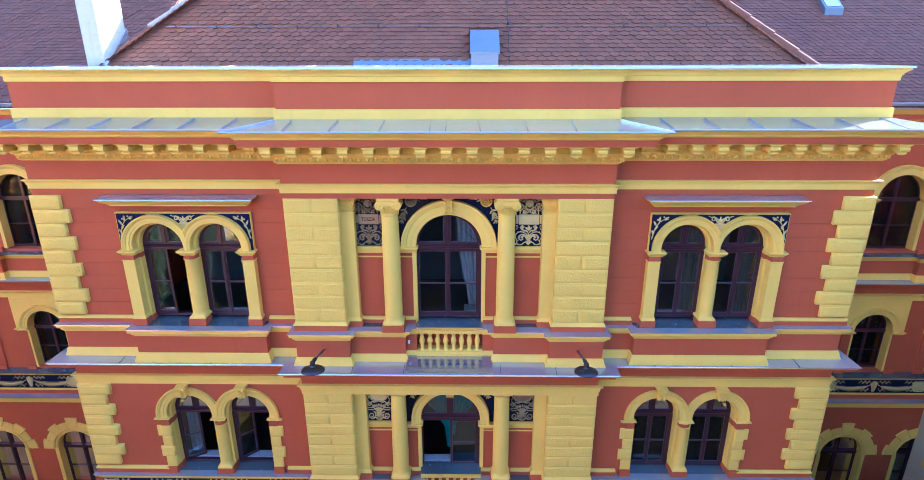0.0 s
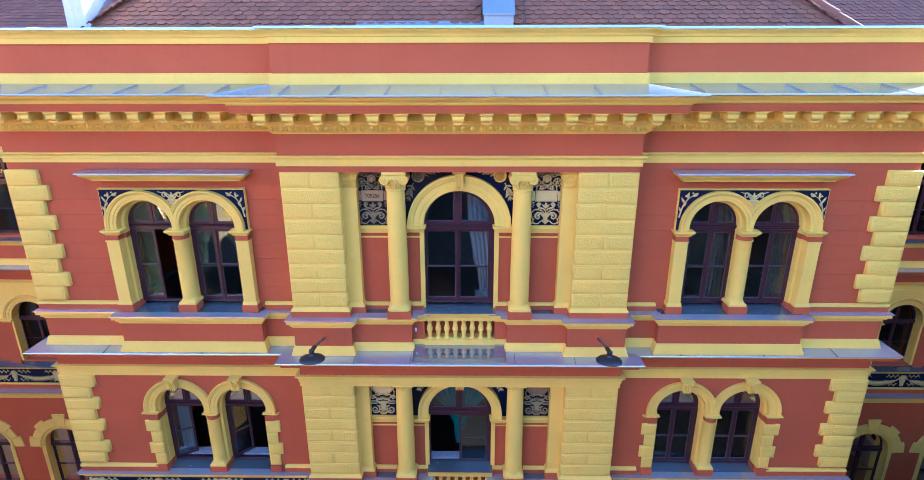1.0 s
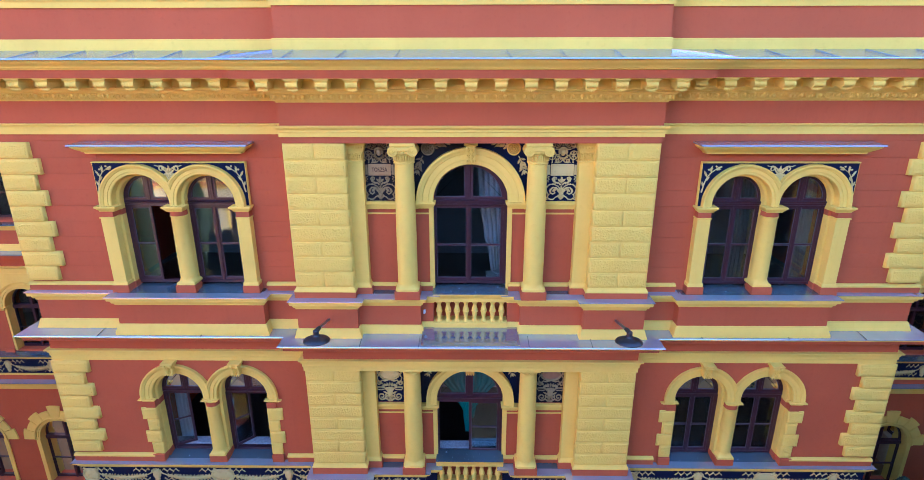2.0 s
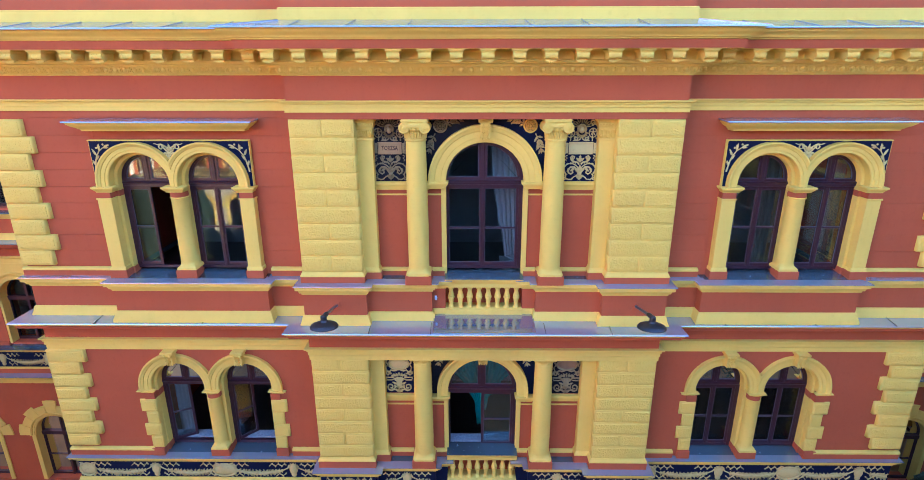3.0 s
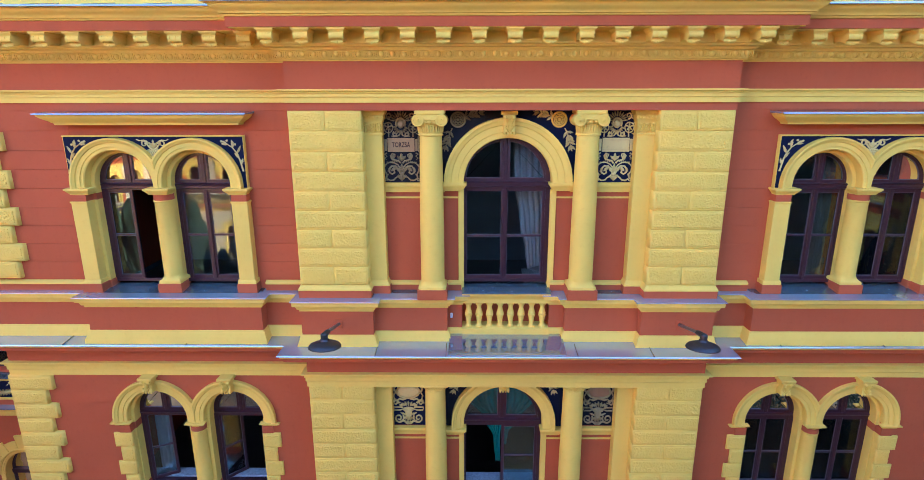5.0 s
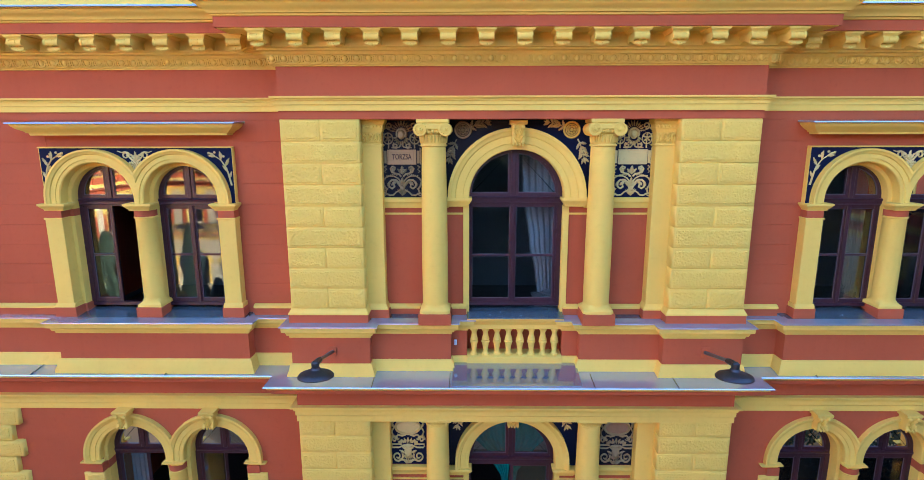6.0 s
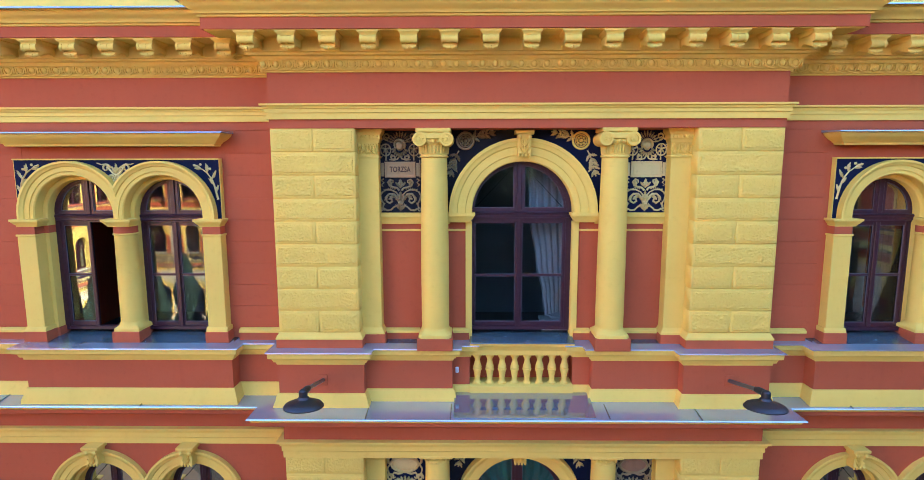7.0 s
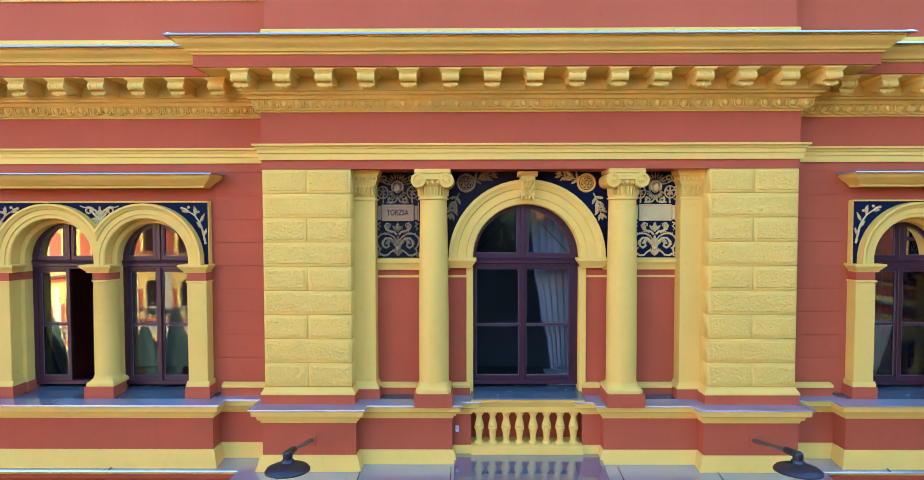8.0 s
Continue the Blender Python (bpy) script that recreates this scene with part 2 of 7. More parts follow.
def prism_x(bm, prof, x0, x1):
    """A closed profile of (y, z), drawn out along x."""
    a = [bm.verts.new((x0, y, z)) for y, z in prof]
    b = [bm.verts.new((x1, y, z)) for y, z in prof]
    n = len(prof)
    for j in range(n):
        bm.faces.new((a[j], a[(j + 1) % n], b[(j + 1) % n], b[j]))
    bm.faces.new(a)
    bm.faces.new(b[::-1])
    return bm


def lathe(bm, prof, cx=0.0, cy=0.0, z0=0.0, n=20, a0=0.0, a1=2 * math.pi):
    whole = abs(a1 - a0 - 2 * math.pi) < 1e-6
    m = n if whole else n + 1
    rings = [[bm.verts.new((cx + r * math.cos(a0 + (a1 - a0) * i / n), cy + r * math.sin(a0 + (a1 - a0) * i / n), z0 + z)) for i in range(m)] for r, z in prof]
    for a, b in zip(rings, rings[1:]):
        for i in range(n):
            j = (i + 1) % m
            bm.faces.new((a[i], a[j], b[j], b[i]))
    if whole:
        bm.faces.new(rings[0][::-1])
        bm.faces.new(rings[-1])
    return bm


def tube(bm, pts, r, n=10):
    """A round pipe through points."""
    pts = [Vector(p) for p in pts]
    rings = []
    for i, p in enumerate(pts):
        d = (pts[min(i + 1, len(pts) - 1)] - pts[max(i - 1, 0)]).normalized()
        u = d.orthogonal().normalized() if i == 0 else (u - d * u.dot(d)).normalized()
        v = d.cross(u)
        rings.append([bm.verts.new(p + (u * math.cos(2 * math.pi * k / n) + v * math.sin(2 * math.pi * k / n)) * r) for k in range(n)])
    for a, b in zip(rings, rings[1:]):
        for k in range(n):
            bm.faces.new((a[k], a[(k + 1) % n], b[(k + 1) % n], b[k]))
    bm.faces.new(rings[0][::-1])
    bm.faces.new(rings[-1])
    return bm


def arch_ring(bm, cx, zs, prof, a0=0.0, a1=math.pi, n=28, stilt=0.0):
    """A closed profile of (radius, y) swung round the arch's centre; stilt lifts the arch on short straight legs."""
    turns = [(a0 + (a1 - a0) * i / n, stilt) for i in range(n + 1)]
    if stilt:
        turns = [(a0, 0.0)] + turns + [(a1, 0.0)]
    rings = [[bm.verts.new((cx + r * math.cos(a), y, zs + lift + r * math.sin(a))) for r, y in prof] for a, lift in turns]
    m = len(prof)
    for a, b in zip(rings, rings[1:]):
        for j in range(m):
            bm.faces.new((a[j], a[(j + 1) % m], b[(j + 1) % m], b[j]))
    bm.faces.new(rings[0])
    bm.faces.new(rings[-1][::-1])
    return bm


def pierced_wall(bm, x0, x1, z0, z1, y0, y1, holes, n=20):
    """A wall with arched openings (centre, radius, springing, bottom) right through it."""
    cells = []

    def cell(pts):
        cells.append(pts)

    x = x0
    for cx, r, zs, zb in sorted(holes):
        if cx - r > x + 1e-6:
            cell([(x, z0), (cx - r, z0), (cx - r, zb), (cx - r, zs), (cx - r, z1), (x, z1)])
        if zb > z0 + 1e-6:
            cell([(cx - r, z0), (cx + r, z0), (cx + r, zb), (cx - r, zb)])
        arc = [(cx - r * math.cos(math.pi * i / n), zs + r * math.sin(math.pi * i / n)) for i in range(n + 1)]
        for (ax, az), (bx, bz) in zip(arc, arc[1:]):
            cell([(ax, az), (bx, bz), (bx, z1), (ax, z1)])
        x = cx + r
    if x1 > x + 1e-6:
        cell([(x, z0), (x1, z0), (x1, z1), (x, z1)])
    tmp = bmesh.new()
    for pts in cells:
        tmp.faces.new([tmp.verts.new((px, y0, pz)) for px, pz in pts])
    bmesh.ops.remove_doubles(tmp, verts=tmp.verts[:], dist=1e-5)
    got = bmesh.ops.extrude_face_region(tmp, geom=tmp.faces[:])
    bmesh.ops.translate(tmp, verts=[v for v in got["geom"] if isinstance(v, bmesh.types.BMVert)], vec=(0, y1 - y0, 0))
    merge(bm, tmp)
    return bm


# ---- plan ----
MAIN = [(-8.24, 4.9), (-8.24, 0.37), (-3.15, 0.37), (-3.15, 0.0), (3.15, 0.0), (3.15, 0.37), (8.24, 0.37), (8.24, 4.9)]
WALL_Y, PITCH = 0.38, 0.585
BAYS = {-1: -5.270, 1: 5.330}     # middles of the paired arches
LOWER_BAYS = {-1: -5.250, 1: 5.262}
SASHES = {-1: -5.268, 1: 5.348}   # middles of the paired windows behind them
PED_LEFT = [(-8.24, 4.9), (-8.24, 0.35), (-6.60, 0.35), (-6.60, 0.13), (-3.84, 0.13), (-3.84, 0.35), (-3.17, 0.35), (-3.17, -0.03),
            (-2.06, -0.03), (-2.06, 0.13), (-0.92, 0.13), (-0.92, 0.27), (-0.69, 0.27), (-0.69, 0.60)]
PED_RIGHT = [(-x, y) for x, y in reversed(PED_LEFT)]

# ---- ground ----
bm = bmesh.new()
box(bm, -1500, 1500, -1500, 1500, -0.3, 0)
tagged(link_mesh("ground", bm, PAVING), "pale worn courtyard paving round the building", "ground", kind="structure")

# ---- cornice, parapet and bands ----
cornice = root("cornice", "deep yellow and red moulded cornice with scrolled brackets", "cornice", kind="structure")
bm = bmesh.new()
sweep(bm, MAIN, [(-0.3, 13.614), (0.53, 13.614), (0.545, 13.622), (0.55, 13.64), (0.575, 13.645), (0.58, 13.66), (0.60, 13.685), (0.635, 13.705), (0.665, 13.735), (0.67, 13.755), (0.69, 13.758), (0.69, 13.772), (-0.3, 13.772)])
part("crown_moulding", bm, YELLOW, cornice)
bm = bmesh.new()
sweep(bm, MAIN, [(-0.3, 13.494), (0.525, 13.494), (0.525, 13.614), (-0.3, 13.614)])
part("red_fascia", bm, RED, cornice, "red painted fascia")
bm = bmesh.new()
sweep(bm, MAIN, [(0.10, 13.482), (0.495, 13.482), (0.50, 13.488), (0.50, 13.500), (0.10, 13.500)])
part("soffit", bm, YELLOW, cornice, "yellow painted soffit")
bm = bmesh.new()
sweep(bm, MAIN, [(-0.3, 13.252), (0.12, 13.252), (0.125, 13.275), (0.165, 13.285), (0.175, 13.31), (0.20, 13.318), (0.20, 13.335), (0.17, 13.34), (0.17, 13.455), (0.21, 13.494), (-0.3, 13.494)])
part("bed_moulding", bm, YELLOW, cornice)
bm = bmesh.new()
sweep(bm, MAIN, [(-0.3, 13.106), (0.02, 13.106), (0.025, 13.124), (0.045, 13.128), (0.045, 13.142), (0.055, 13.160), (0.085, 13.235), (0.11, 13.24), (0.11, 13.252), (-0.3, 13.252)])
part("egg_moulding", bm, YELLOW, cornice)
bm = bmesh.new()
sweep(bm, MAIN, [(0.0, 13.765), (0.735, 13.765), (0.738, 13.768), (0.722, 13.788), (-0.12, 13.930), (-0.16, 13.930), (-0.10, 13.80)])
part("metal_covering", bm, ZINC, cornice, "shiny galvanised sheet covering")


def modillion_mesh():
    """Scrolled bracket, 0.16 wide: it leans out from y = -0.17 to y = -0.52."""
    bm = bmesh.new()
    prism_x(bm, [(-0.16, 13.455), (-0.49, 13.455), (-0.485, 13.42), (-0.462, 13.40), (-0.455, 13.36), (-0.42, 13.345), (-0.38, 13.35),
                 (-0.34, 13.36), (-0.28, 13.35), (-0.22, 13.325), (-0.16, 13.30)], -0.080, 0.080)
    # roll across the front, thicker at its ends and middle
    for x0, x1, rr in ((-0.092, -0.062, 0.042), (-0.062, -0.017, 0.036), (-0.017, 0.017, 0.041), (0.017, 0.062, 0.036), (0.062, 0.092, 0.042)):
        prism_x(bm, [(-0.462 + rr * math.cos(2 * math.pi * k / 12), 13.378 + rr * math.sin(2 * math.pi * k / 12)) for k in range(12)], x0, x1)
    # capping slab that flares upward
    sweep(bm, [(-0.090, -0.15), (-0.090, -0.485), (0.090, -0.485), (0.090, -0.15)],
          [(-0.06, 13.412), (0.0, 13.412), (0.003, 13.424), (0.010, 13.430), (0.022, 13.440), (0.028, 13.446), (0.028, 13.459), (-0.06, 13.459)])
    # leaf that curls forward under the bracket
    for k in range(7):
        x = -0.069 + 0.023 * k
        drop = 0.030 * math.cos((k - 3) * 0.45)
        prism_x(bm, [(-0.20, 13.335), (-0.30, 13.345 - drop * 0.5), (-0.40, 13.325 - drop), (-0.44, 13.300 - drop * 0.5), (-0.452, 13.312 - drop * 0.3), (-0.43, 13.345), (-0.34, 13.365)], x - 0.0112, x + 0.0112)
    for x, y in ((-0.03, -0.435), (0.03, -0.435), (0.0, -0.445)):
        tmp = bmesh.new()
        bmesh.ops.create_uvsphere(tmp, u_segments=8, v_segments=5, radius=0.017)
        bmesh.ops.translate(tmp, verts=tmp.verts[:], vec=(x, y, 13.300))
        merge(bm, tmp)
    for v in bm.verts:
        v.co.z = 13.27 + (v.co.z - 13.27) * 1.125
    me = bpy.data.meshes.new("modillion")
    bmesh.ops.recalc_face_normals(bm, faces=bm.faces)
    bm.to_mesh(me)
    bm.free()
    me.materials.append(YELLOW)
    me.polygons.foreach_set("use_smooth", [True] * len(me.polygons))
    me.set_sharp_from_angle(angle=radians(40))
    return me


def egg_mesh():
    """One egg with its shell and dart, hung on the sloping moulding."""
    bm = bmesh.new()
    tmp = bmesh.new()
    bmesh.ops.create_uvsphere(tmp, u_segments=10, v_segments=6, radius=1.0)
    bmesh.ops.scale(tmp, verts=tmp.verts[:], vec=(0.037, 0.030, 0.043))
    bmesh.ops.translate(tmp, verts=tmp.verts[:], vec=(0, -0.072, 13.194))
    merge(bm, tmp)
    arch_ring(bm, 0, 13.222, [(0.047, -0.06), (0.047, -0.088), (0.060, -0.084), (0.060, -0.06)], math.pi, 2 * math.pi, 8, -0.03)
    prism_x(bm, [(-0.06, 13.235), (-0.10, 13.235), (-0.085, 13.16), (-0.05, 13.15)], 0.068, 0.086)
    me = bpy.data.meshes.new("egg")
    bmesh.ops.recalc_face_normals(bm, faces=bm.faces)
    bm.to_mesh(me)
    bm.free()
    me.materials.append(YELLOW)
    me.polygons.foreach_set("use_smooth", [True] * len(me.polygons))
    me.set_sharp_from_angle(angle=radians(40))
    return me


MODILLION, EGG = modillion_mesh(), egg_mesh()
front = [((-8.24, 0.37), (-3.62, 0.37)), ((-3.20, 0.0), (3.20, 0.0)), ((3.62, 0.37), (8.24, 0.37))]
for (ax, ay), (bx, by) in front:
    k = round((bx - ax) / 0.458)
    for i in range(k + 1):
        again("modillion", MODILLION, cornice, pose(ax + (bx - ax) * i / k, ay, 0))
for side in (-1, 1):
    again("modillion", MODILLION, cornice, pose(side * 3.15, 0.165, 0, 0, 0, 90 * side))
    for i in range(1, 9):
        again("modillion", MODILLION, cornice, pose(side * 8.24, 0.37 + 0.458 * i, 0, 0, 0, 90 * side))
for (ax, ay), (bx, by) in (((-8.24, 0.37), (-3.30, 0.37)), ((-3.16, 0.0), (3.16, 0.0)), ((3.30, 0.37), (8.24, 0.37))):
    k = round((bx - ax) / 0.156)
    for i in range(k + 1):
        again("egg", EGG, cornice, pose(ax + (bx - ax) * i / k, ay, 0))

frieze = root("frieze", "smooth red painted frieze above a yellow band", "frieze", kind="structure")
bm = bmesh.new()
sweep(bm, MAIN, [(-0.75, 12.725), (0.0, 12.725), (0.0, 13.125), (-0.75, 13.125)])
part("frieze_face", bm, RED, frieze)
bm = bmesh.new()
sweep(bm, MAIN, [(-0.75, 12.445), (0.0, 12.445), (0.0, 12.555), (-0.75, 12.555)])
part("red_strip", bm, RED, frieze, "narrow red strip")
bm = bmesh.new()
sweep(bm, MAIN, [(-0.5, 12.552), (0.025, 12.552), (0.025, 12.625), (0.04, 12.63), (0.04, 12.675), (0.055, 12.68), (0.06, 12.70), (0.085, 12.712), (0.085, 12.735), (-0.5, 12.735)])
part("yellow_band", bm, YELLOW, frieze, "yellow stepped band")

parapet = root("parapet", "red parapet wall with yellow base and coping", "parapet", kind="structure")
PAR = [(-8.24, 2.6), (-8.24, 0.44), (-3.12, 0.44), (-3.12, 0.07), (3.12, 0.07), (3.12, 0.44), (8.24, 0.44), (8.24, 2.6)]
bm = bmesh.new()
sweep(bm, PAR, [(-0.40, 13.75), (0.0, 13.75), (0.0, 14.575), (-0.40, 14.575)])
part("parapet_wall", bm, RED, parapet)
bm = bmesh.new()
sweep(bm, PAR, [(-0.2, 13.80), (0.035, 13.80), (0.035, 14.08), (0.02, 14.092), (-0.2, 14.092)])
part("base_band", bm, YELLOW, parapet, "yellow base band")
bm = bmesh.new()
sweep(bm, PAR, [(-0.45, 14.57), (0.025, 14.57), (0.03, 14.66), (0.05, 14.675), (0.055, 14.70), (0.085, 14.73), (0.125, 14.76), (0.13, 14.795), (-0.45, 14.795)])
part("coping", bm, YELLOW, parapet, "yellow moulded coping")
bm = bmesh.new()
sweep(bm, PAR, [(0.145, 14.784), (0.165, 14.788), (0.158, 14.826), (-0.47, 14.850), (-0.48, 14.79), (-0.47, 14.798), (0.145, 14.797)])
part("metal_covering", bm, ZINC, parapet, "thin galvanised sheet covering")

bm = bmesh.new()
prism_x(bm, [(-0.160, 14.786), (-0.172, 14.79), (-0.164, 14.832), (0.46, 14.856), (0.46, 14.845)], -0.012, 0.012)
lap = part("sheet_lap", bm, ZINC, parapet)
lap.location = (-7.2, 0.44, 0)
for x, y in [(-5.6, 0.44), (-4.1, 0.44), (4.2, 0.44), (5.35, 0.44), (6.5, 0.44), (7.6, 0.44)] + [(-2.45 + 1.18 * i, 0.07) for i in range(5)]:
    again("sheet_lap", lap.data, parapet, pose(x, y, 0))

# standing seams of the sheet on the cornice and the coping
seams = root("metal_seams", "standing seams of the galvanised cornice sheets", "roof seam", kind="structure")
bm = bmesh.new()
prism_x(bm, [(-0.715, 13.786), (-0.715, 13.798), (0.0, 13.922), (0.0, 13.908)], -0.006, 0.006)
seam = part("seam", bm, ZINC, seams)
for x, y in [(-7.97 + 0.80 * i, 0.37) for i in range(6)] + [(-2.82 + 0.845 * i, 0.0) for i in range(7)] + [(3.97 + 0.81 * i, 0.37) for i in range(6)]:
    again("seam", seam.data, seams, pose(x, y, 0, 0, 0, random.uniform(-4, 4)))
for side in (-1, 1):
    ob = again("seam", seam.data, seams, pose(side * 3.15, 0.0, 0, 0, 0, 45 * side))
    ob.scale = (1, 1.41, 1)

# ---- walls of the projecting front ----
UP, LOW = dict(zs=11.305, zb=9.66, pitch=PITCH, stilt=0.05), dict(zs=7.255, zb=5.72, pitch=0.655, stilt=0.07)
side_holes = lambda s, d: [((BAYS if d is UP else LOWER_BAYS)[s] + k * d["pitch"], 0.55 if d is UP else 0.60, d["zs"] + d["stilt"], d["zb"]) for k in (-1, 1)]
for name, s in (("wall_left", -1), ("wall_right", 1)):
    w = root(name, "red plastered outer wall with fine course joints", "wall", kind="structure")
    x0, x1 = (-8.24, -3.12) if s < 0 else (3.12, 8.24)
    bm = bmesh.new()
    pierced_wall(bm, x0, x1, 8.75, 12.60, WALL_Y, 0.86, side_holes(s, UP))
    part("upper_wall", bm, RED, w)
    bm = bmesh.new()
    pierced_wall(bm, x0, x1, 4.6, 8.75, WALL_Y, 0.86, side_holes(s, LOW))
    part("lower_wall", bm, RED, w)
    bm = bmesh.new()
    box(bm, min(s * 8.24, s * 7.85), max(s * 8.24, s * 7.85), 0.86, 4.9, 0.0, 13.8)
    part("return_wall", bm, RED, w)
    bm = bmesh.new()
    box(bm, x0, x1, 0.30, 0.86, 0.0, 4.6)
    part("ground_storey_wall", bm, YELLOW, w)

w = root("wall_center", "red plastered recess wall behind the columns", "wall", kind="structure")
bm = bmesh.new()
pierced_wall(bm, -3.12, 3.12, 8.75, 12.60, WALL_Y, 0.86, [(0.0, 0.72, 11.38, 8.98)])
part("upper_wall", bm, RED, w)
bm = bmesh.new()
pierced_wall(bm, -3.12, 3.12, 4.6, 8.75, WALL_Y, 0.86, [(0.0, 0.70, 7.31, 5.20)])
part("lower_wall", bm, RED, w)
bm = bmesh.new()
box(bm, -3.12, 3.12, -0.05, 0.86, 0.0, 4.6)
part("ground_storey_wall", bm, YELLOW, w)

# floors, ceilings and partitions inside
inside = root("interior", "plain dim rooms behind the windows", "room", kind="structure")
for n, z in enumerate((4.62, 8.80)):
    bm = bmesh.new()
    box(bm, -7.85, 7.85, 0.86, 4.9, z - 0.05, z)
    part("floor", bm, DARK_WOOD, inside)
for z in (8.35, 12.70):
    bm = bmesh.new()
    box(bm, -7.85, 7.85, 0.86, 4.9, z, z + 0.05)
    part("ceiling", bm, INTERIOR, inside)
for x in (-2.95, 2.95):
    bm = bmesh.new()
    box(bm, x - 0.1, x + 0.1, 0.86, 4.9, 4.62, 12.7)
    part("partition", bm, INTERIOR, inside)
bm = bmesh.new()
box(bm, -8.24, 8.24, 4.9, 5.1, 0, 13.7)
part("back_wall", bm, INTERIOR, inside)

# ---- ledge between the storeys, and the sill courses ----
ledge = root("ledge", "projecting ledge with shiny sheet covering over a red cove", "ledge", kind="structure")
LEDGE = [(-8.24, 4.9), (-8.24, 0.36), (-3.15, 0.36), (-3.15, 0.0), (3.15, 0.0), (3.15, 0.36), (8.24, 0.36), (8.24, 4.9)]
bm = bmesh.new()
sweep(bm, LEDGE, [(-0.4, 8.75), (0.33, 8.815), (0.350, 8.822), (0.352, 8.826), (0.345, 8.840), (0.0, 8.895), (-0.4, 8.93)])
part("metal_covering", bm, ZINC, ledge, "galvanised sheet covering")
bm = bmesh.new()
sweep(bm, LEDGE, [(-0.4, 8.775), (0.30, 8.775), (0.315, 8.79), (0.315, 8.815), (-0.4, 8.815)])
part("yellow_lip", bm, YELLOW, ledge)
bm = bmesh.new()
sweep(bm, LEDGE, [(-0.3, 8.39), (0.0, 8.39), (0.0, 8.60), (0.06, 8.62), (0.10, 8.66), (0.24, 8.69), (0.27, 8.71), (0.27, 8.775), (-0.3, 8.775)])
part("red_cove", bm, RED, ledge, "red painted cove")
bm = bmesh.new()
sweep(bm, LEDGE, [(-0.5, 8.147), (0.015, 8.147), (0.015, 8.235), (0.03, 8.25), (0.03, 8.315), (0.045, 8.32), (0.05, 8.35), (0.085, 8.37), (0.085, 8.395), (-0.5, 8.395)])
part("yellow_band", bm, YELLOW, ledge, "yellow stepped band")
for x, y in [(-7.0, .36), (-5.05, .36), (-2.0, 0), (-0.93, 0), (1.06, 0), (2.2, 0), (4.3, .36), (5.9, .36), (7.3, .36)]:
    bm = bmesh.new()
    prism_x(bm, [(y - 0.35, 8.842), (y - 0.35, 8.856), (y, 8.899), (y, 8.890)], x - 0.006, x + 0.006)
    part("sheet_joint", bm, ZINC_DARK, ledge)


def sill_course(name, label, top, die, die_mat, low, paths, steps):
    """Stepped sill course of both halves: sheet edge, moulding, die and base."""
    w = root(name, label, "sill course", kind="structure")
    for path in paths:
        bm = bmesh.new()
        sweep(bm, path, [(-0.03, top - 0.036), (0.126, top - 0.034), (0.128, top - 0.031), (0.1245, top - 0.019), (-0.03, top + 0.012)])
        part("sill_edge", bm, ZINC, w, "bright galvanised sill edge")
        bm = bmesh.new()
        sweep(bm, path, [(-0.03, die), (0.015, die), (0.02, die + 0.03), (0.045, die + 0.04), (0.06, die + 0.085), (0.10, die + 0.105), (0.105, top - 0.036), (-0.03, top - 0.036)])
        part("moulding", bm, YELLOW, w, "yellow moulding")
        bm = bmesh.new()
        sweep(bm, path, [(-0.12, low), (0.0, low), (0.0, die), (-0.12, die)])
        part("die", bm, die_mat, w)
    # sheet on top, one piece a step
    for a, b, y in steps:
        bm = bmesh.new()
        prism_x(bm, [(y - 0.005, top - 0.005), (0.58, top + 0.045), (0.80, top + 0.060), (0.80, top - 0.11), (y + 0.02, top - 0.11)], a, b)
        part("sill_sheet", bm, ZINC_DARK, w, "weathered zinc sill sheet")
    return w


MID_STEPS = [(-3.17, -2.06, -0.03), (-2.06, -0.92, 0.13), (-0.92, -0.69, 0.27), (-0.69, 0.69, 0.36), (0.69, 0.92, 0.27), (0.92, 2.06, 0.13), (2.06, 3.17, -0.03)]
UP_STEPS = [(-8.24, -6.60, 0.35), (-6.60, -3.84, 0.13), (-3.84, -3.17, 0.35)] + MID_STEPS + [(3.17, 3.84, 0.35), (3.84, 6.60, 0.13), (6.60, 8.24, 0.35)]
LOW_STEPS = [(-8.24, -3.17, 0.37)] + MID_STEPS + [(3.17, 8.24, 0.37)]
LOW_LEFT = [(-8.24, 4.9), (-8.24, 0.37), (-3.17, 0.37)] + PED_LEFT[7:]
LOW_RIGHT = [(-x, y) for x, y in reversed(LOW_LEFT)]
upper_sill = sill_course("sill_course_upper", "stepped red and yellow sill course with zinc cover", 9.655, 9.445, RED, 9.03, (PED_LEFT, PED_RIGHT), UP_STEPS)
lower_sill = sill_course("sill_course_lower", "stepped sill course with navy ornamental frieze below", 5.765, 5.575, NAVY, 5.185, (LOW_LEFT, LOW_RIGHT), LOW_STEPS)
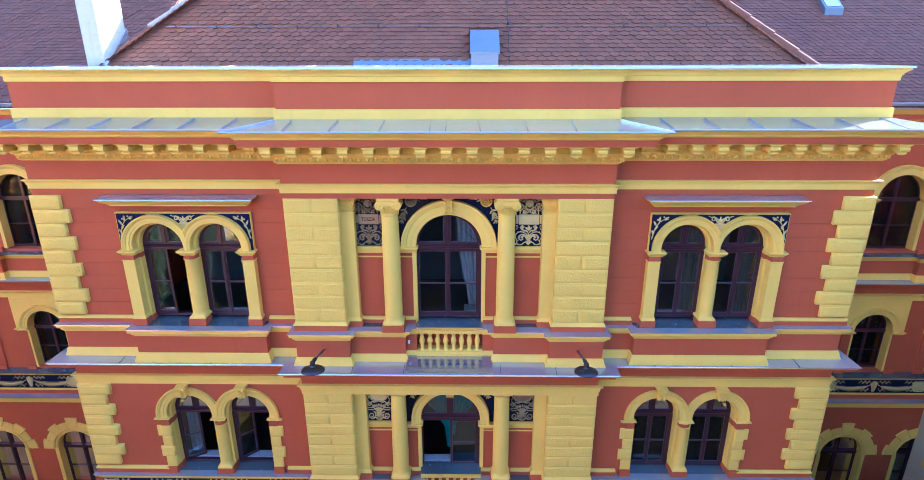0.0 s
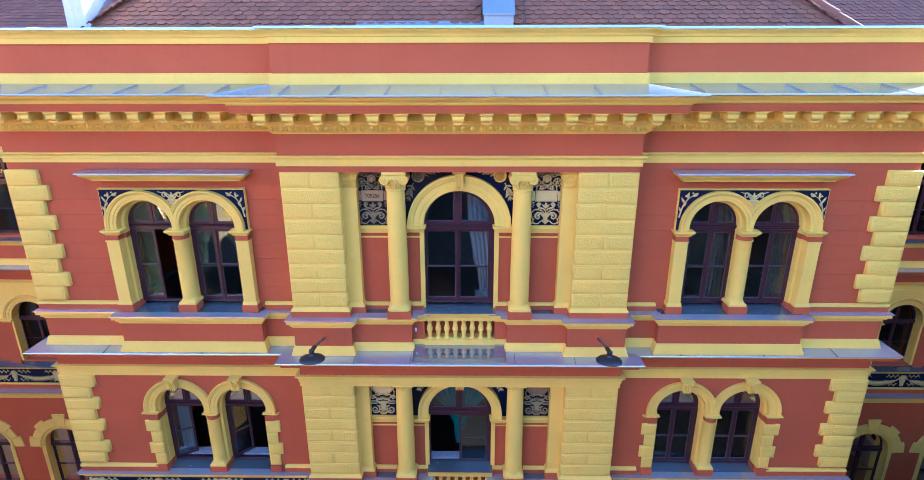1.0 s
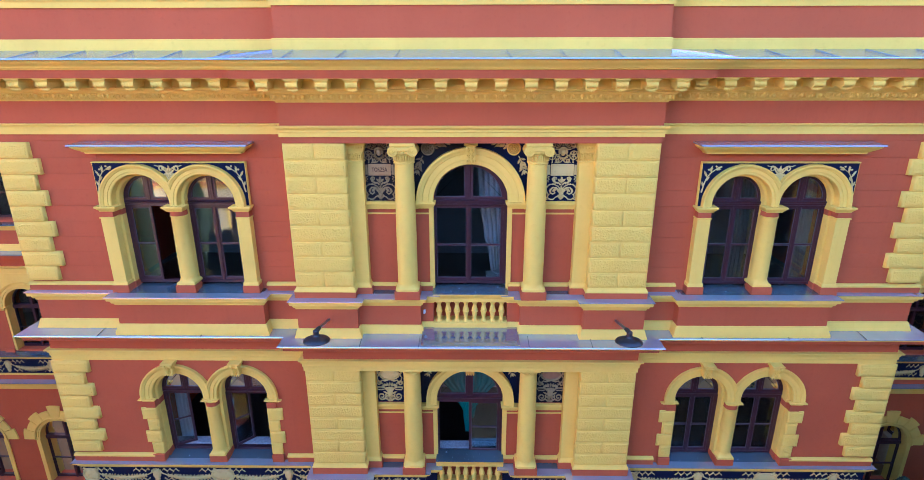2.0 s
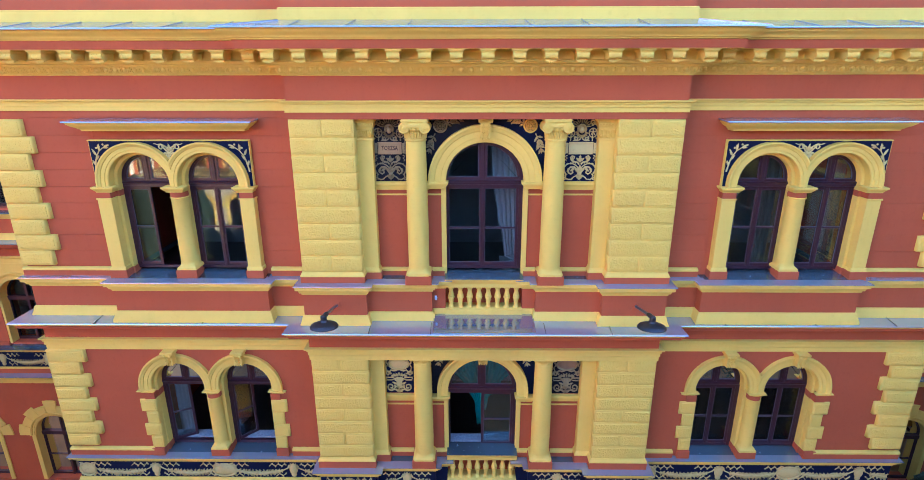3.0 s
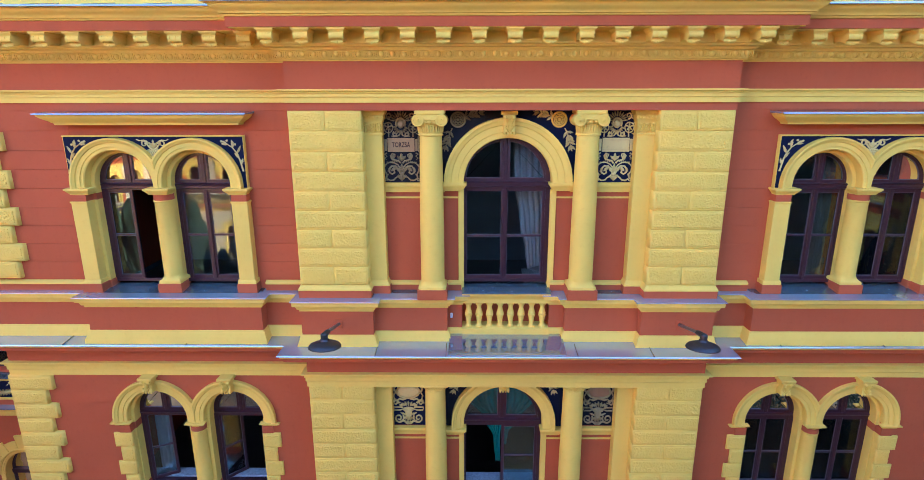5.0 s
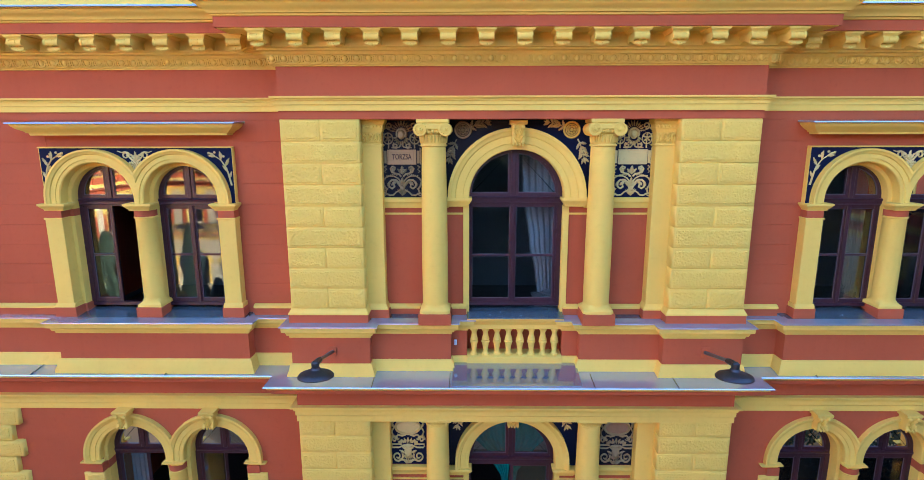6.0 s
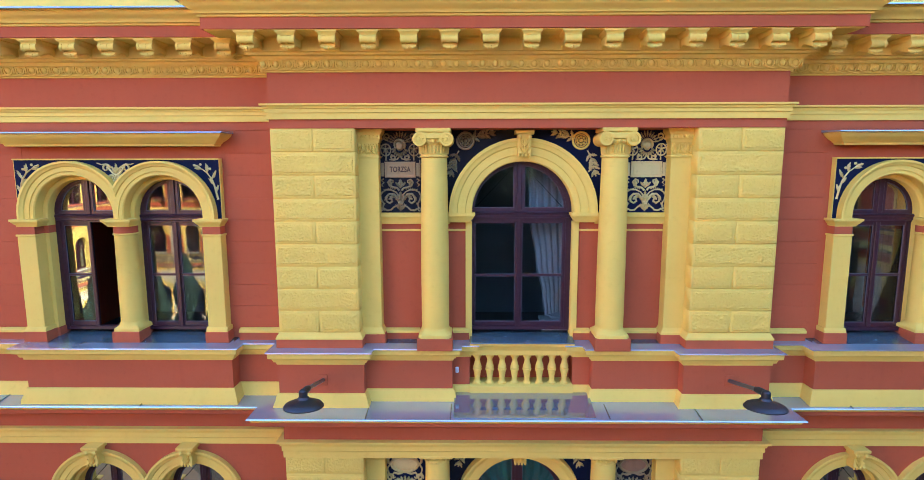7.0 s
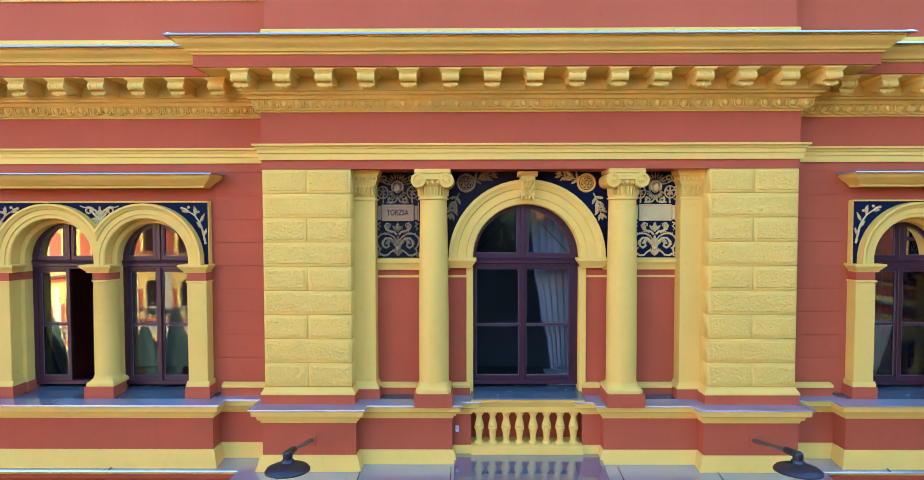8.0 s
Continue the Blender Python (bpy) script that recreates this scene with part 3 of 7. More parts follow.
for path, low_path in ((PED_LEFT, LOW_LEFT), (PED_RIGHT, LOW_RIGHT)):
    bm = bmesh.new()
    sweep(bm, path, [(-0.2, 8.84), (0.07, 8.84), (0.068, 8.90), (0.045, 8.96), (0.03, 9.03), (0.015, 9.055), (-0.2, 9.055)])
    part("base", bm, YELLOW, upper_sill, "yellow flared base")
    bm = bmesh.new()
    sweep(bm, low_path, [(-0.2, 4.9), (0.05, 4.9), (0.05, 5.11), (0.02, 5.195), (-0.2, 5.195)])
    part("base", bm, YELLOW, lower_sill, "yellow flared base")

# ---- red plinth strips and thin strings at the foot of the walls ----
trim = root("trim", "red plinth strips and thin yellow strings", "trim", kind="structure")


def foot(a, b, y, z, out=0.05):
    bm = bmesh.new()
    prism_x(bm, [(y, z - 0.20), (y - out, z - 0.20), (y - out, z), (y, z)], a, b)
    part("plinth_strip", bm, RED, trim)
    bm = bmesh.new()
    prism_x(bm, [(y, z), (y - out - 0.02, z), (y - out - 0.02, z + 0.03), (y - out + 0.02, z + 0.05), (y, z + 0.055)], a, b)
    part("string", bm, YELLOW, trim, "thin yellow string")


for z, inner in ((9.762, True), (5.885, False)):
    for s in (-1, 1):
        for a, b in ((-8.29, -6.58), (-3.80, -3.13)):
            foot(min(s * a, s * b), max(s * a, s * b), 0.37, z)
        for a, b in ((-1.86, -1.36), (-0.92, -0.70)):
            foot(min(s * a, s * b), max(s * a, s * b), 0.37, z)

# ---- hood above the paired windows ----
def hood(cx):
    r = root("window_hood", "yellow moulded window hood with galvanised top", "window hood", "window hoods", at=(cx, WALL_Y, 12.24))
    bm = bmesh.new()
    path = [(-1.34, 0.05), (-1.34, -0.19), (1.34, -0.19), (1.34, 0.05)]
    sweep(bm, path, [(-0.2, 0.0), (0.0, 0.0), (0.01, 0.03), (0.03, 0.035), (0.04, 0.05), (0.10, 0.085), (0.145, 0.125), (0.155, 0.155), (-0.2, 0.155)])
    box(bm, -1.30, 1.30, -0.15, 0.02, 0.0, 0.15)
    part("moulding", bm, YELLOW, r)
    bm = bmesh.new()
    prism_x(bm, [(0.0, 0.192), (-0.372, 0.170), (-0.380, 0.156), (-0.376, 0.152), (0.0, 0.160)], -1.52, 1.52)
    part("metal_cover", bm, ZINC, r, "bright galvanised cover")
    return r


hoods = [hood(BAYS[-1]), hood(BAYS[1])]


# ---- paired window surrounds ----
def archivolt(bm, cx, zs, rin, rout, y0, yin, a0=0.0, a1=math.pi, n=30, stilt=0.0):
    """Moulded ring that stands forward of the wall, with its soffit back to yin."""
    w = rout - rin
    arch_ring(bm, cx, zs, [(rin, yin), (rin, y0 + 0.035), (rin + 0.012, y0 + 0.02), (rin + 0.28 * w, y0 + 0.02), (rin + 0.30 * w, y0 + 0.006), (rin + 0.62 * w, y0 + 0.006),
                           (rin + 0.66 * w, y0 - 0.012), (rin + 0.80 * w, y0 - 0.022), (rin + 0.86 * w, y0 - 0.036), (rout, y0 - 0.036), (rout, y0 + 0.26), (rin + 0.08, yin)], a0, a1, n, stilt)


def impost(bm, x0, x1, y0, y1, z, h=0.10):
    """Moulded block that carries an arch; its top lies at z."""
    path = [(x0, y1), (x0, y0), (x1, y0), (x1, y1)]
    sweep(bm, path, [(-0.02, z - h), (0.0, z - h), (0.005, z - 0.8 * h), (0.02, z - 0.65 * h), (0.04, z - 0.4 * h), (0.045, z - 0.3 * h), (0.055, z - 0.28 * h), (0.055, z), (-0.02, z)])
    box(bm, x0 + 0.01, x1 - 0.01, y0 + 0.01, y1, z - h, z - 0.002)


def square_foot(bm, cx, cy, z, half, r, h, n=32):
    """Foot of a column: square at the bottom, running into the round shaft."""
    rings = []
    for f, w, sq in ((0, half, 1), (0.25, half, 1), (0.36, half * 0.96 + r * 0.04, 0.9), (0.5, half * 0.5 + r * 0.5, 0.6), (0.7, half * 0.2 + r * 0.8, 0.3), (1.0, r, 0.0)):
        ring = []
        for i in range(n):
            a = 2 * math.pi * (i + 0.5) / n
            c, s = math.cos(a), math.sin(a)
            d = w * (sq / max(abs(c), abs(s)) * 0.98 + 1 - sq)
            ring.append(bm.verts.new((cx + d * c, cy + d * s, z + h * f)))
        rings.append(ring)
    for a, b in zip(rings, rings[1:]):
        for i in range(n):
            bm.faces.new((a[i], a[(i + 1) % n], b[(i + 1) % n], b[i]))
    bm.faces.new(rings[0][::-1])


def halve(bm, k):
    """Cuts a ring off at the middle between the arches."""
    bmesh.ops.bisect_plane(bm, geom=bm.verts[:] + bm.edges[:] + bm.faces[:], plane_co=(0, 0, 0), plane_no=(k, 0, 0), clear_inner=True)


def paired_surround(cx, zs, zfoot, rustic, PITCH, stilt):
    r = root("window_surround", "yellow paired arch surround with engaged middle column" + (" and rough jamb blocks" if rustic else ""), "window surround", "paired window surrounds", at=(cx, 0, 0))
    y0, ystep, yin, rin, rout = (0.225, 0.40, 0.58, 0.515, 0.700) if not rustic else (0.335, 0.47, 0.70, 0.510, 0.728)
    hi, rc = (0.10, 0.146) if not rustic else (0.068, 0.130)
    d = 0.080 if rustic else 0.012     # how much wider the outer piers stand
    for k in (-1, 1):
        bm = bmesh.new()
        if k < 0:
            archivolt(bm, -PITCH, zs, rin, rout, y0, ystep + 0.02, stilt=stilt)
        else:
            archivolt(bm, PITCH, zs, rin, rout, y0, ystep + 0.02, stilt=stilt)
        halve(bm, k)
        part("archivolt", bm, YELLOW, r)
        bm = bmesh.new()
        arch_ring(bm, k * PITCH, zs, [(0.46, yin), (0.46, ystep + 0.01), (0.47, ystep), (0.58, ystep), (0.58, yin)], n=28, stilt=stilt)
        halve(bm, k)
        part("inner_arch", bm, YELLOW, r)
    for s in (-1, 1):
        xa, xb = sorted((s * ((1.05 if rustic else 1.085) + d), s * (1.332 if rustic else 1.338)))
        bm = bmesh.new()
        far, lap = (1.392, 1.08) if rustic else (1.330, 1.05)
        impost(bm, min(s * (lap + d), s * far), max(s * (lap + d), s * far), y0 + (0.02 if rustic else 0), 0.40, zs, hi)
        box(bm, min(s * (1.033 + d), s * (1.1 + d)), max(s * (1.033 + d), s * (1.1 + d)), ystep - 0.01, yin, zs - hi, zs)
        part("impost", bm, YELLOW, r)
        bm = bmesh.new()
        box(bm, xa + 0.005, xb - 0.005, y0 + 0.005, ystep + 0.05, zs - 0.20, zs - hi)
        box(bm, min(s * (1.035 + d), s * (1.1 + d)), max(s * (1.035 + d), s * (1.1 + d)), ystep, yin - 0.01, zs - 0.20, zs - hi)
        part("red_neck", bm, RED, r, "red neck band")
        bm = bmesh.new()
        box(bm, min(s * (1.035 + d), s * (1.14 + d)), max(s * (1.035 + d), s * (1.14 + d)), ystep, yin, zfoot, zs - 0.2, 0.004)
        if rustic:
            box(bm, xa, xb, y0 + 0.05, ystep + 0.05, zfoot, zs - 0.2)
        else:
            box(bm, xa, xb, y0, ystep + 0.05, zfoot + 0.05, zs - 0.215, 0.006)
            box(bm, xa - 0.012, xb + 0.012, y0 - 0.012, ystep + 0.05, zs - 0.225, zs - 0.20, 0.004)
            prism_x(bm, [(y0 - 0.02, zfoot), (y0 - 0.02, zfoot + 0.02), (y0, zfoot + 0.06), (ystep + 0.05, zfoot + 0.06), (ystep + 0.05, zfoot)], xa - 0.02, xb + 0.02)
        part("jamb", bm, YELLOW, r)
        if rustic:
            h = (zs - 0.2 - zfoot) / 4
            for i in range(4):
                xo = s * (d + (1.365 if i % 2 == 0 else 1.285))
                bm = bmesh.new()
                rough_block(bm, min(s * (1.045 + d), xo), max(s * (1.045 + d), xo), y0, 0.42, zs - 0.2 - h * (i + 1), zs - 0.2 - h * i, i, 0.006, 0.02)
                part("jamb_block", bm, (YELLOW, ROUGH), r, "rough-faced block", smooth=75)
        bm = bmesh.new()
        box(bm, min(s * (1.05 + d), s * 1.372), max(s * (1.05 + d), s * 1.372), y0 - 0.03, ystep + 0.05, zfoot - 0.17, zfoot, 0.005)
        box(bm, min(s * (1.02 + d), s * (1.1 + d)), max(s * (1.02 + d), s * (1.1 + d)), ystep, yin + 0.02, zfoot - 0.17, zfoot, 0.004)
        part("plinth", bm, RED, r, "red plinth block")
    # middle column with its own foot and head
    bm = bmesh.new()
    H = zs - hi - zfoot
    square_foot(bm, 0, y0 + (0.11 if rustic else 0.16), zfoot, 0.172, rc, 0.12, 28)
    lathe(bm, [(rc, 0.12), (rc, H * 0.4), (rc - 0.006, H - 0.13), (rc, H - 0.12), (rc + 0.01, H - 0.11), (rc + 0.01, H - 0.10), (rc - 0.006, H - 0.095), (rc - 0.006, H)], 0, y0 + (0.11 if rustic else 0.16), zfoot, 28)
    half = 0.182 if rustic else rc - 0.022
    box(bm, -half, half, ystep, yin, zfoot, zs - hi, 0.004)
    part("column", bm, YELLOW, r)
    bm = bmesh.new()
    lathe(bm, [(rc - 0.001, 0), (rc, 0.185 - hi)], 0, y0 + (0.11 if rustic else 0.16), zs - 0.19, 24)
    part("red_neck", bm, RED, r, "red neck band")
    bm = bmesh.new()
    neck = rc - 0.018 if rustic else rc - 0.006
    impost(bm, -neck, neck, y0, 0.40, zs, hi)
    box(bm, -half - 0.002, half + 0.002, ystep - 0.01, yin, zs - hi, zs)
    part("impost", bm, YELLOW, r)
    bm = bmesh.new()
    box(bm, -0.185, 0.185, y0 - 0.035, ystep + 0.05, zfoot - 0.17, zfoot, 0.005)
    box(bm, -half - 0.012, half + 0.012, ystep, yin + 0.02, zfoot - 0.17, zfoot, 0.004)
    part("plinth", bm, RED, r, "red plinth block")
    return r


def rough_block(bm, x0, x1, y0, y1, z0, z1, seed, joint=0.004, margin=0.026, ch=0.009, deep=1.0):
    """Block with a smooth drafted margin and a raised, rough inner field (second material)."""
    tmp = bmesh.new()
    a, b, c, d = x0 + joint, x1 - joint, z0 + joint, z1 - joint
    ring0 = [tmp.verts.new((x, y1, z)) for x, z in ((a, c), (b, c), (b, d), (a, d))]
    ring1 = [tmp.verts.new((x, y0 + ch, z)) for x, z in ((a, c), (b, c), (b, d), (a, d))]
    ring2 = [tmp.verts.new((x, y0, z)) for x, z in ((a + ch, c + ch), (b - ch, c + ch), (b - ch, d - ch), (a + ch, d - ch))]
    m = margin
    ring3 = [tmp.verts.new((x, y0, z)) for x, z in ((a + m, c + m), (b - m, c + m), (b - m, d - m), (a + m, d - m))]
    m2 = margin + 0.006
    for r0, r1 in ((ring0, ring1), (ring1, ring2), (ring2, ring3)):
        for i in range(4):
            tmp.faces.new((r0[i], r0[(i + 1) % 4], r1[(i + 1) % 4], r1[i]))
    gx = max(3, int((b - a - 2 * m2) / 0.0080))
    gz = max(3, int((d - c - 2 * m2) / 0.0080))
    grid = []
    for j in range(gz + 1):
        row = []
        for i in range(gx + 1):
            px, pz = a + m2 + (b - a - 2 * m2) * i / gx, c + m2 + (d - c - 2 * m2) * j / gz
            edge = i in (0, gx) or j in (0, gz)
            q = Vector((px * 52 + seed * 7.3, pz * 56, seed * 3.1))
            lift = 0.004 if edge else deep * (0.008 + 0.013 * max(noise.noise(q), -0.35) + 0.007 * noise.noise(q * 2.1))
            row.append(tmp.verts.new((px, y0 - lift, pz)))
        grid.append(row)
    for j in range(gz):
        for i in range(gx):
            f = tmp.faces.new((grid[j][i], grid[j][i + 1], grid[j + 1][i + 1], grid[j + 1][i]))
            f.material_index = 1
    rim = grid[0] + [row[-1] for row in grid[1:]] + grid[-1][-2::-1] + [row[0] for row in grid[-2:0:-1]]
    # skirt from the margin to the field
    for v0, v1 in zip(rim, rim[1:] + rim[:1]):
        lo0, lo1 = [tmp.verts.new((v.co.x, y0, v.co.z)) for v in (v0, v1)]
        tmp.faces.new((lo0, lo1, v1, v0))
    back = [tmp.verts.new((x, y0, z)) for x, z in ((a + m, c + m), (b - m, c + m), (b - m, d - m), (a + m, d - m))]
    tmp.faces.new(back)
    merge(bm, tmp)


for s in (-1, 1):
    paired_surround(BAYS[s], UP["zs"], 9.80, False, UP["pitch"], UP["stilt"])
    paired_surround(LOWER_BAYS[s], LOW["zs"], 5.93, True, LOW["pitch"], LOW["stilt"])


def ball(bm, c, r, u=10, v=7):
    tmp = bmesh.new()
    bmesh.ops.create_uvsphere(tmp, u_segments=u, v_segments=v, radius=1.0)
    bmesh.ops.scale(tmp, verts=tmp.verts[:], vec=r)
    bmesh.ops.translate(tmp, verts=tmp.verts[:], vec=c)
    merge(bm, tmp)


def leaf3(bm, p, along_dir, out, length, width):
    """A ribbed leaf that lies on a surface: out is the surface's normal."""
    side = along_dir.cross(out).normalized()
    prof = [(0.0, 0.15), (0.3, 0.9), (0.55, 1.0), (0.8, 0.65), (1.0, 0.0)]
    mids = [bm.verts.new(p + along_dir * length * t + out * (0.012 + 0.012 * t)) for t, _ in prof]
    lefts = [bm.verts.new(p + along_dir * length * t + side * width * 0.5 * w) for t, w in prof]
    rights = [bm.verts.new(p + along_dir * length * t - side * width * 0.5 * w) for t, w in prof]
    for i in range(len(prof) - 1):
        bm.faces.new((lefts[i], lefts[i + 1], mids[i + 1], mids[i]))
        bm.faces.new((mids[i], mids[i + 1], rights[i + 1], rights[i]))


# ---- keystones ----
def keystone(cx, y, z1, z0, w, label):
    r = root("keystone", label, "keystone", "keystones", at=(cx, y, z0))
    h = z1 - z0
    bm = bmesh.new()
    prism_x(bm, [(0.15, h - 0.05), (-0.07, h - 0.05), (-0.075, h * 0.7), (-0.045, h * 0.5), (-0.04, h * 0.25), (-0.055, h * 0.12), (-0.03, 0), (0.15, 0)], -w * 0.42, w * 0.42)
    for x in (-0.30, 0.30):      # side rolls
        prism_x(bm, [(0, h * 0.86), (-0.090, h * 0.84), (-0.094, h * 0.68), (-0.064, h * 0.5), (-0.060, h * 0.2), (-0.075, h * 0.1), (0, h * 0.02)], (x - 0.10) * w, (x + 0.10) * w)
        ball(bm, (x * w, -0.088, h * 0.72), (0.028, 0.022, 0.030), 10, 6)
    for z, size in ((0.10, 0.34), (0.34, 0.36)):      # leaves one above the other
        for tilt in (-0.6, -0.3, 0.0, 0.3, 0.6):
            leaf3(bm, Vector((0, -0.058, h * z)), Vector((math.sin(tilt), -0.08, math.cos(tilt))).normalized(), Vector((0, -1, 0)), h * size, 0.030)
    for i in range(4):
        ball(bm, ((i - 1.5) * 0.22 * w, -0.058, 0.008), (0.017, 0.018, 0.022), 8, 5)
    part("scroll", bm, YELLOW, r)
    bm = bmesh.new()
    prism_x(bm, [(0.15, h), (-0.10, h), (-0.10, h - 0.03), (-0.075, h - 0.055), (0.15, h - 0.055)], -w * 0.58, w * 0.58)
    part("cap", bm, YELLOW, r)
    return r


for s in (-1, 1):
    for k in (-1, 1):
        keystone(LOWER_BAYS[s] + k * LOW["pitch"], 0.27, 8.165, 7.885, 0.20, "yellow scrolled keystone bracket over an arch")
keystone(0, 0.24, 12.43, 12.105, 0.20, "yellow leaf-carved keystone of the middle arch")
keystone(0, 0.24, 8.18, 7.95, 0.20, "small yellow keystone of the lower middle arch")


# ---- middle window surrounds ----
def middle_surround(zs, zfoot, rout, label, stilt=0.0):
    r = root("window_surround", label, "window surround", at=(0, 0, 0))
    bm = bmesh.new()
    archivolt(bm, 0, zs, 0.66, rout, 0.27, 0.50, stilt=stilt)
    part("archivolt", bm, YELLOW, r)
    for s in (-1, 1):
        bm = bmesh.new()
        xa, xb = sorted((s * 0.675, s * 0.95))
        impost(bm, xa, xb, 0.29, 0.42, zs, 0.125)
        part("impost", bm, YELLOW, r)
        bm = bmesh.new()
        xa, xb = sorted((s * 0.66, s * 0.745))
        box(bm, xa, xb, 0.345, 0.52, zfoot, zs - 0.12, 0.004)
        part("jamb", bm, YELLOW, r)
    return r


middle_surround(11.38, 9.66, 0.96, "yellow round arch surround of the middle window")
middle_surround(7.20, 5.86, 0.87, "yellow round arch surround of the lower middle window", 0.11)
for s in (-1, 1):
    for z, y in ((11.38, 0.345), (7.20, 0.345)):
        xa, xb = sorted((s * 0.95, s * 1.88))
        bm = bmesh.new()
        prism_x(bm, [(0.385, z - 0.150), (y, z - 0.150), (y - 0.01, z - 0.085), (y - 0.03, z - 0.06), (y - 0.03, z - 0.01), (0.385, z)], xa, xb)
        part("impost_band", bm, YELLOW, trim, "yellow impost band")
        for a, b in ((s * 0.745, s * 0.98), (s * 0.98, s * 1.88)):
            bm = bmesh.new()
            prism_x(bm, [(0.385, z - 0.248), (0.36, z - 0.248), (0.36, z - 0.222), (0.385, z - 0.222)], min(a, b), max(a, b))
            part("thin_line", bm, YELLOW, trim, "thin yellow line")


# ---- rusticated pilasters ----
def pilaster(cx, z0, z1, courses, first_split, label):
    r = root("pilaster", label, "pilaster", "rusticated pilasters", at=(cx, 0, z0))
    W = 0.525
    bm = bmesh.new()
    box(bm, -W + 0.01, W - 0.01, 0.014, 0.375, 0.1, z1 - z0)
    part("core", bm, YELLOW, r)
    h = (z1 - z0 - 0.085) / courses
    for i in range(courses):
        za, zb = z1 - z0 - h * (i + 1), z1 - z0 - h * i
        split = (i % 2 == 0) == first_split
        for k, (a, b) in enumerate(((-W, 0), (0, W)) if split else ((-W, W),)):
            bm = bmesh.new()
            rough_block(bm, a, b, 0.0, 0.2, za, zb, i * 3 + k + cx)
            part("block", bm, (YELLOW, ROUGH), r, smooth=75)
    bm = bmesh.new()
    path = [(-W, 0.375), (-W, 0.0), (W, 0.0), (W, 0.375)]
    sweep(bm, path, [(-0.1, 0.0), (0.036, 0.0), (0.036, 0.020), (0.026, 0.035), (0.008, 0.065), (0.0, 0.085), (-0.1, 0.085)])
    part("base", bm, YELLOW, r)
    bm = bmesh.new()
    sweep(bm, path, [(-0.1, -0.16), (0.03, -0.16), (0.03, 0.0), (-0.1, 0.0)])
    part("plinth", bm, RED, r, "red plinth block")
    return r


for s in (-1, 1):
    pilaster(s * 2.625, 9.775, 12.445, 9, True, "yellow rusticated pilaster with rough-faced blocks on a red plinth")
    pilaster(s * 2.625, 5.92, 8.175, 8, True, "yellow rusticated pilaster of the lower storey")


# ---- quoins at the outer corners ----
def quoins(s, z0, z1, courses):
    r = root("quoins", "yellow toothed corner stones with chamfered faces", "quoins", "corner quoins", at=(s * 8.24, 0.37, z0))
    h = (z1 - z0) / courses
    for i in range(courses):
        w = 0.70 if (i % 2 == 1) == (z0 > 8) else 0.565
        bm = bmesh.new()
        a, b = sorted((s * 0.03, -s * w))
        rough_block(bm, a, b, -0.075, 0.10, z1 - z0 - h * (i + 1), z1 - z0 - h * i, i + 31, 0.004, 0.035, 0.015, 1.0)
        part("block", bm, (YELLOW, ROUGH), r, smooth=75)
        bm = bmesh.new()
        box(bm, min(s * 0.0, s * 0.03), max(0.0, s * 0.03), 0.1, 0.55 if i % 2 else 0.40, z1 - z0 - h * (i + 1) + 0.006, z1 - z0 - h * i - 0.006, 0.01)
        part("side_block", bm, YELLOW, r)
    return r


for s in (-1, 1):
    quoins(s, 9.85, 12.42, 9)
    quoins(s, 6.00, 8.15, 8)


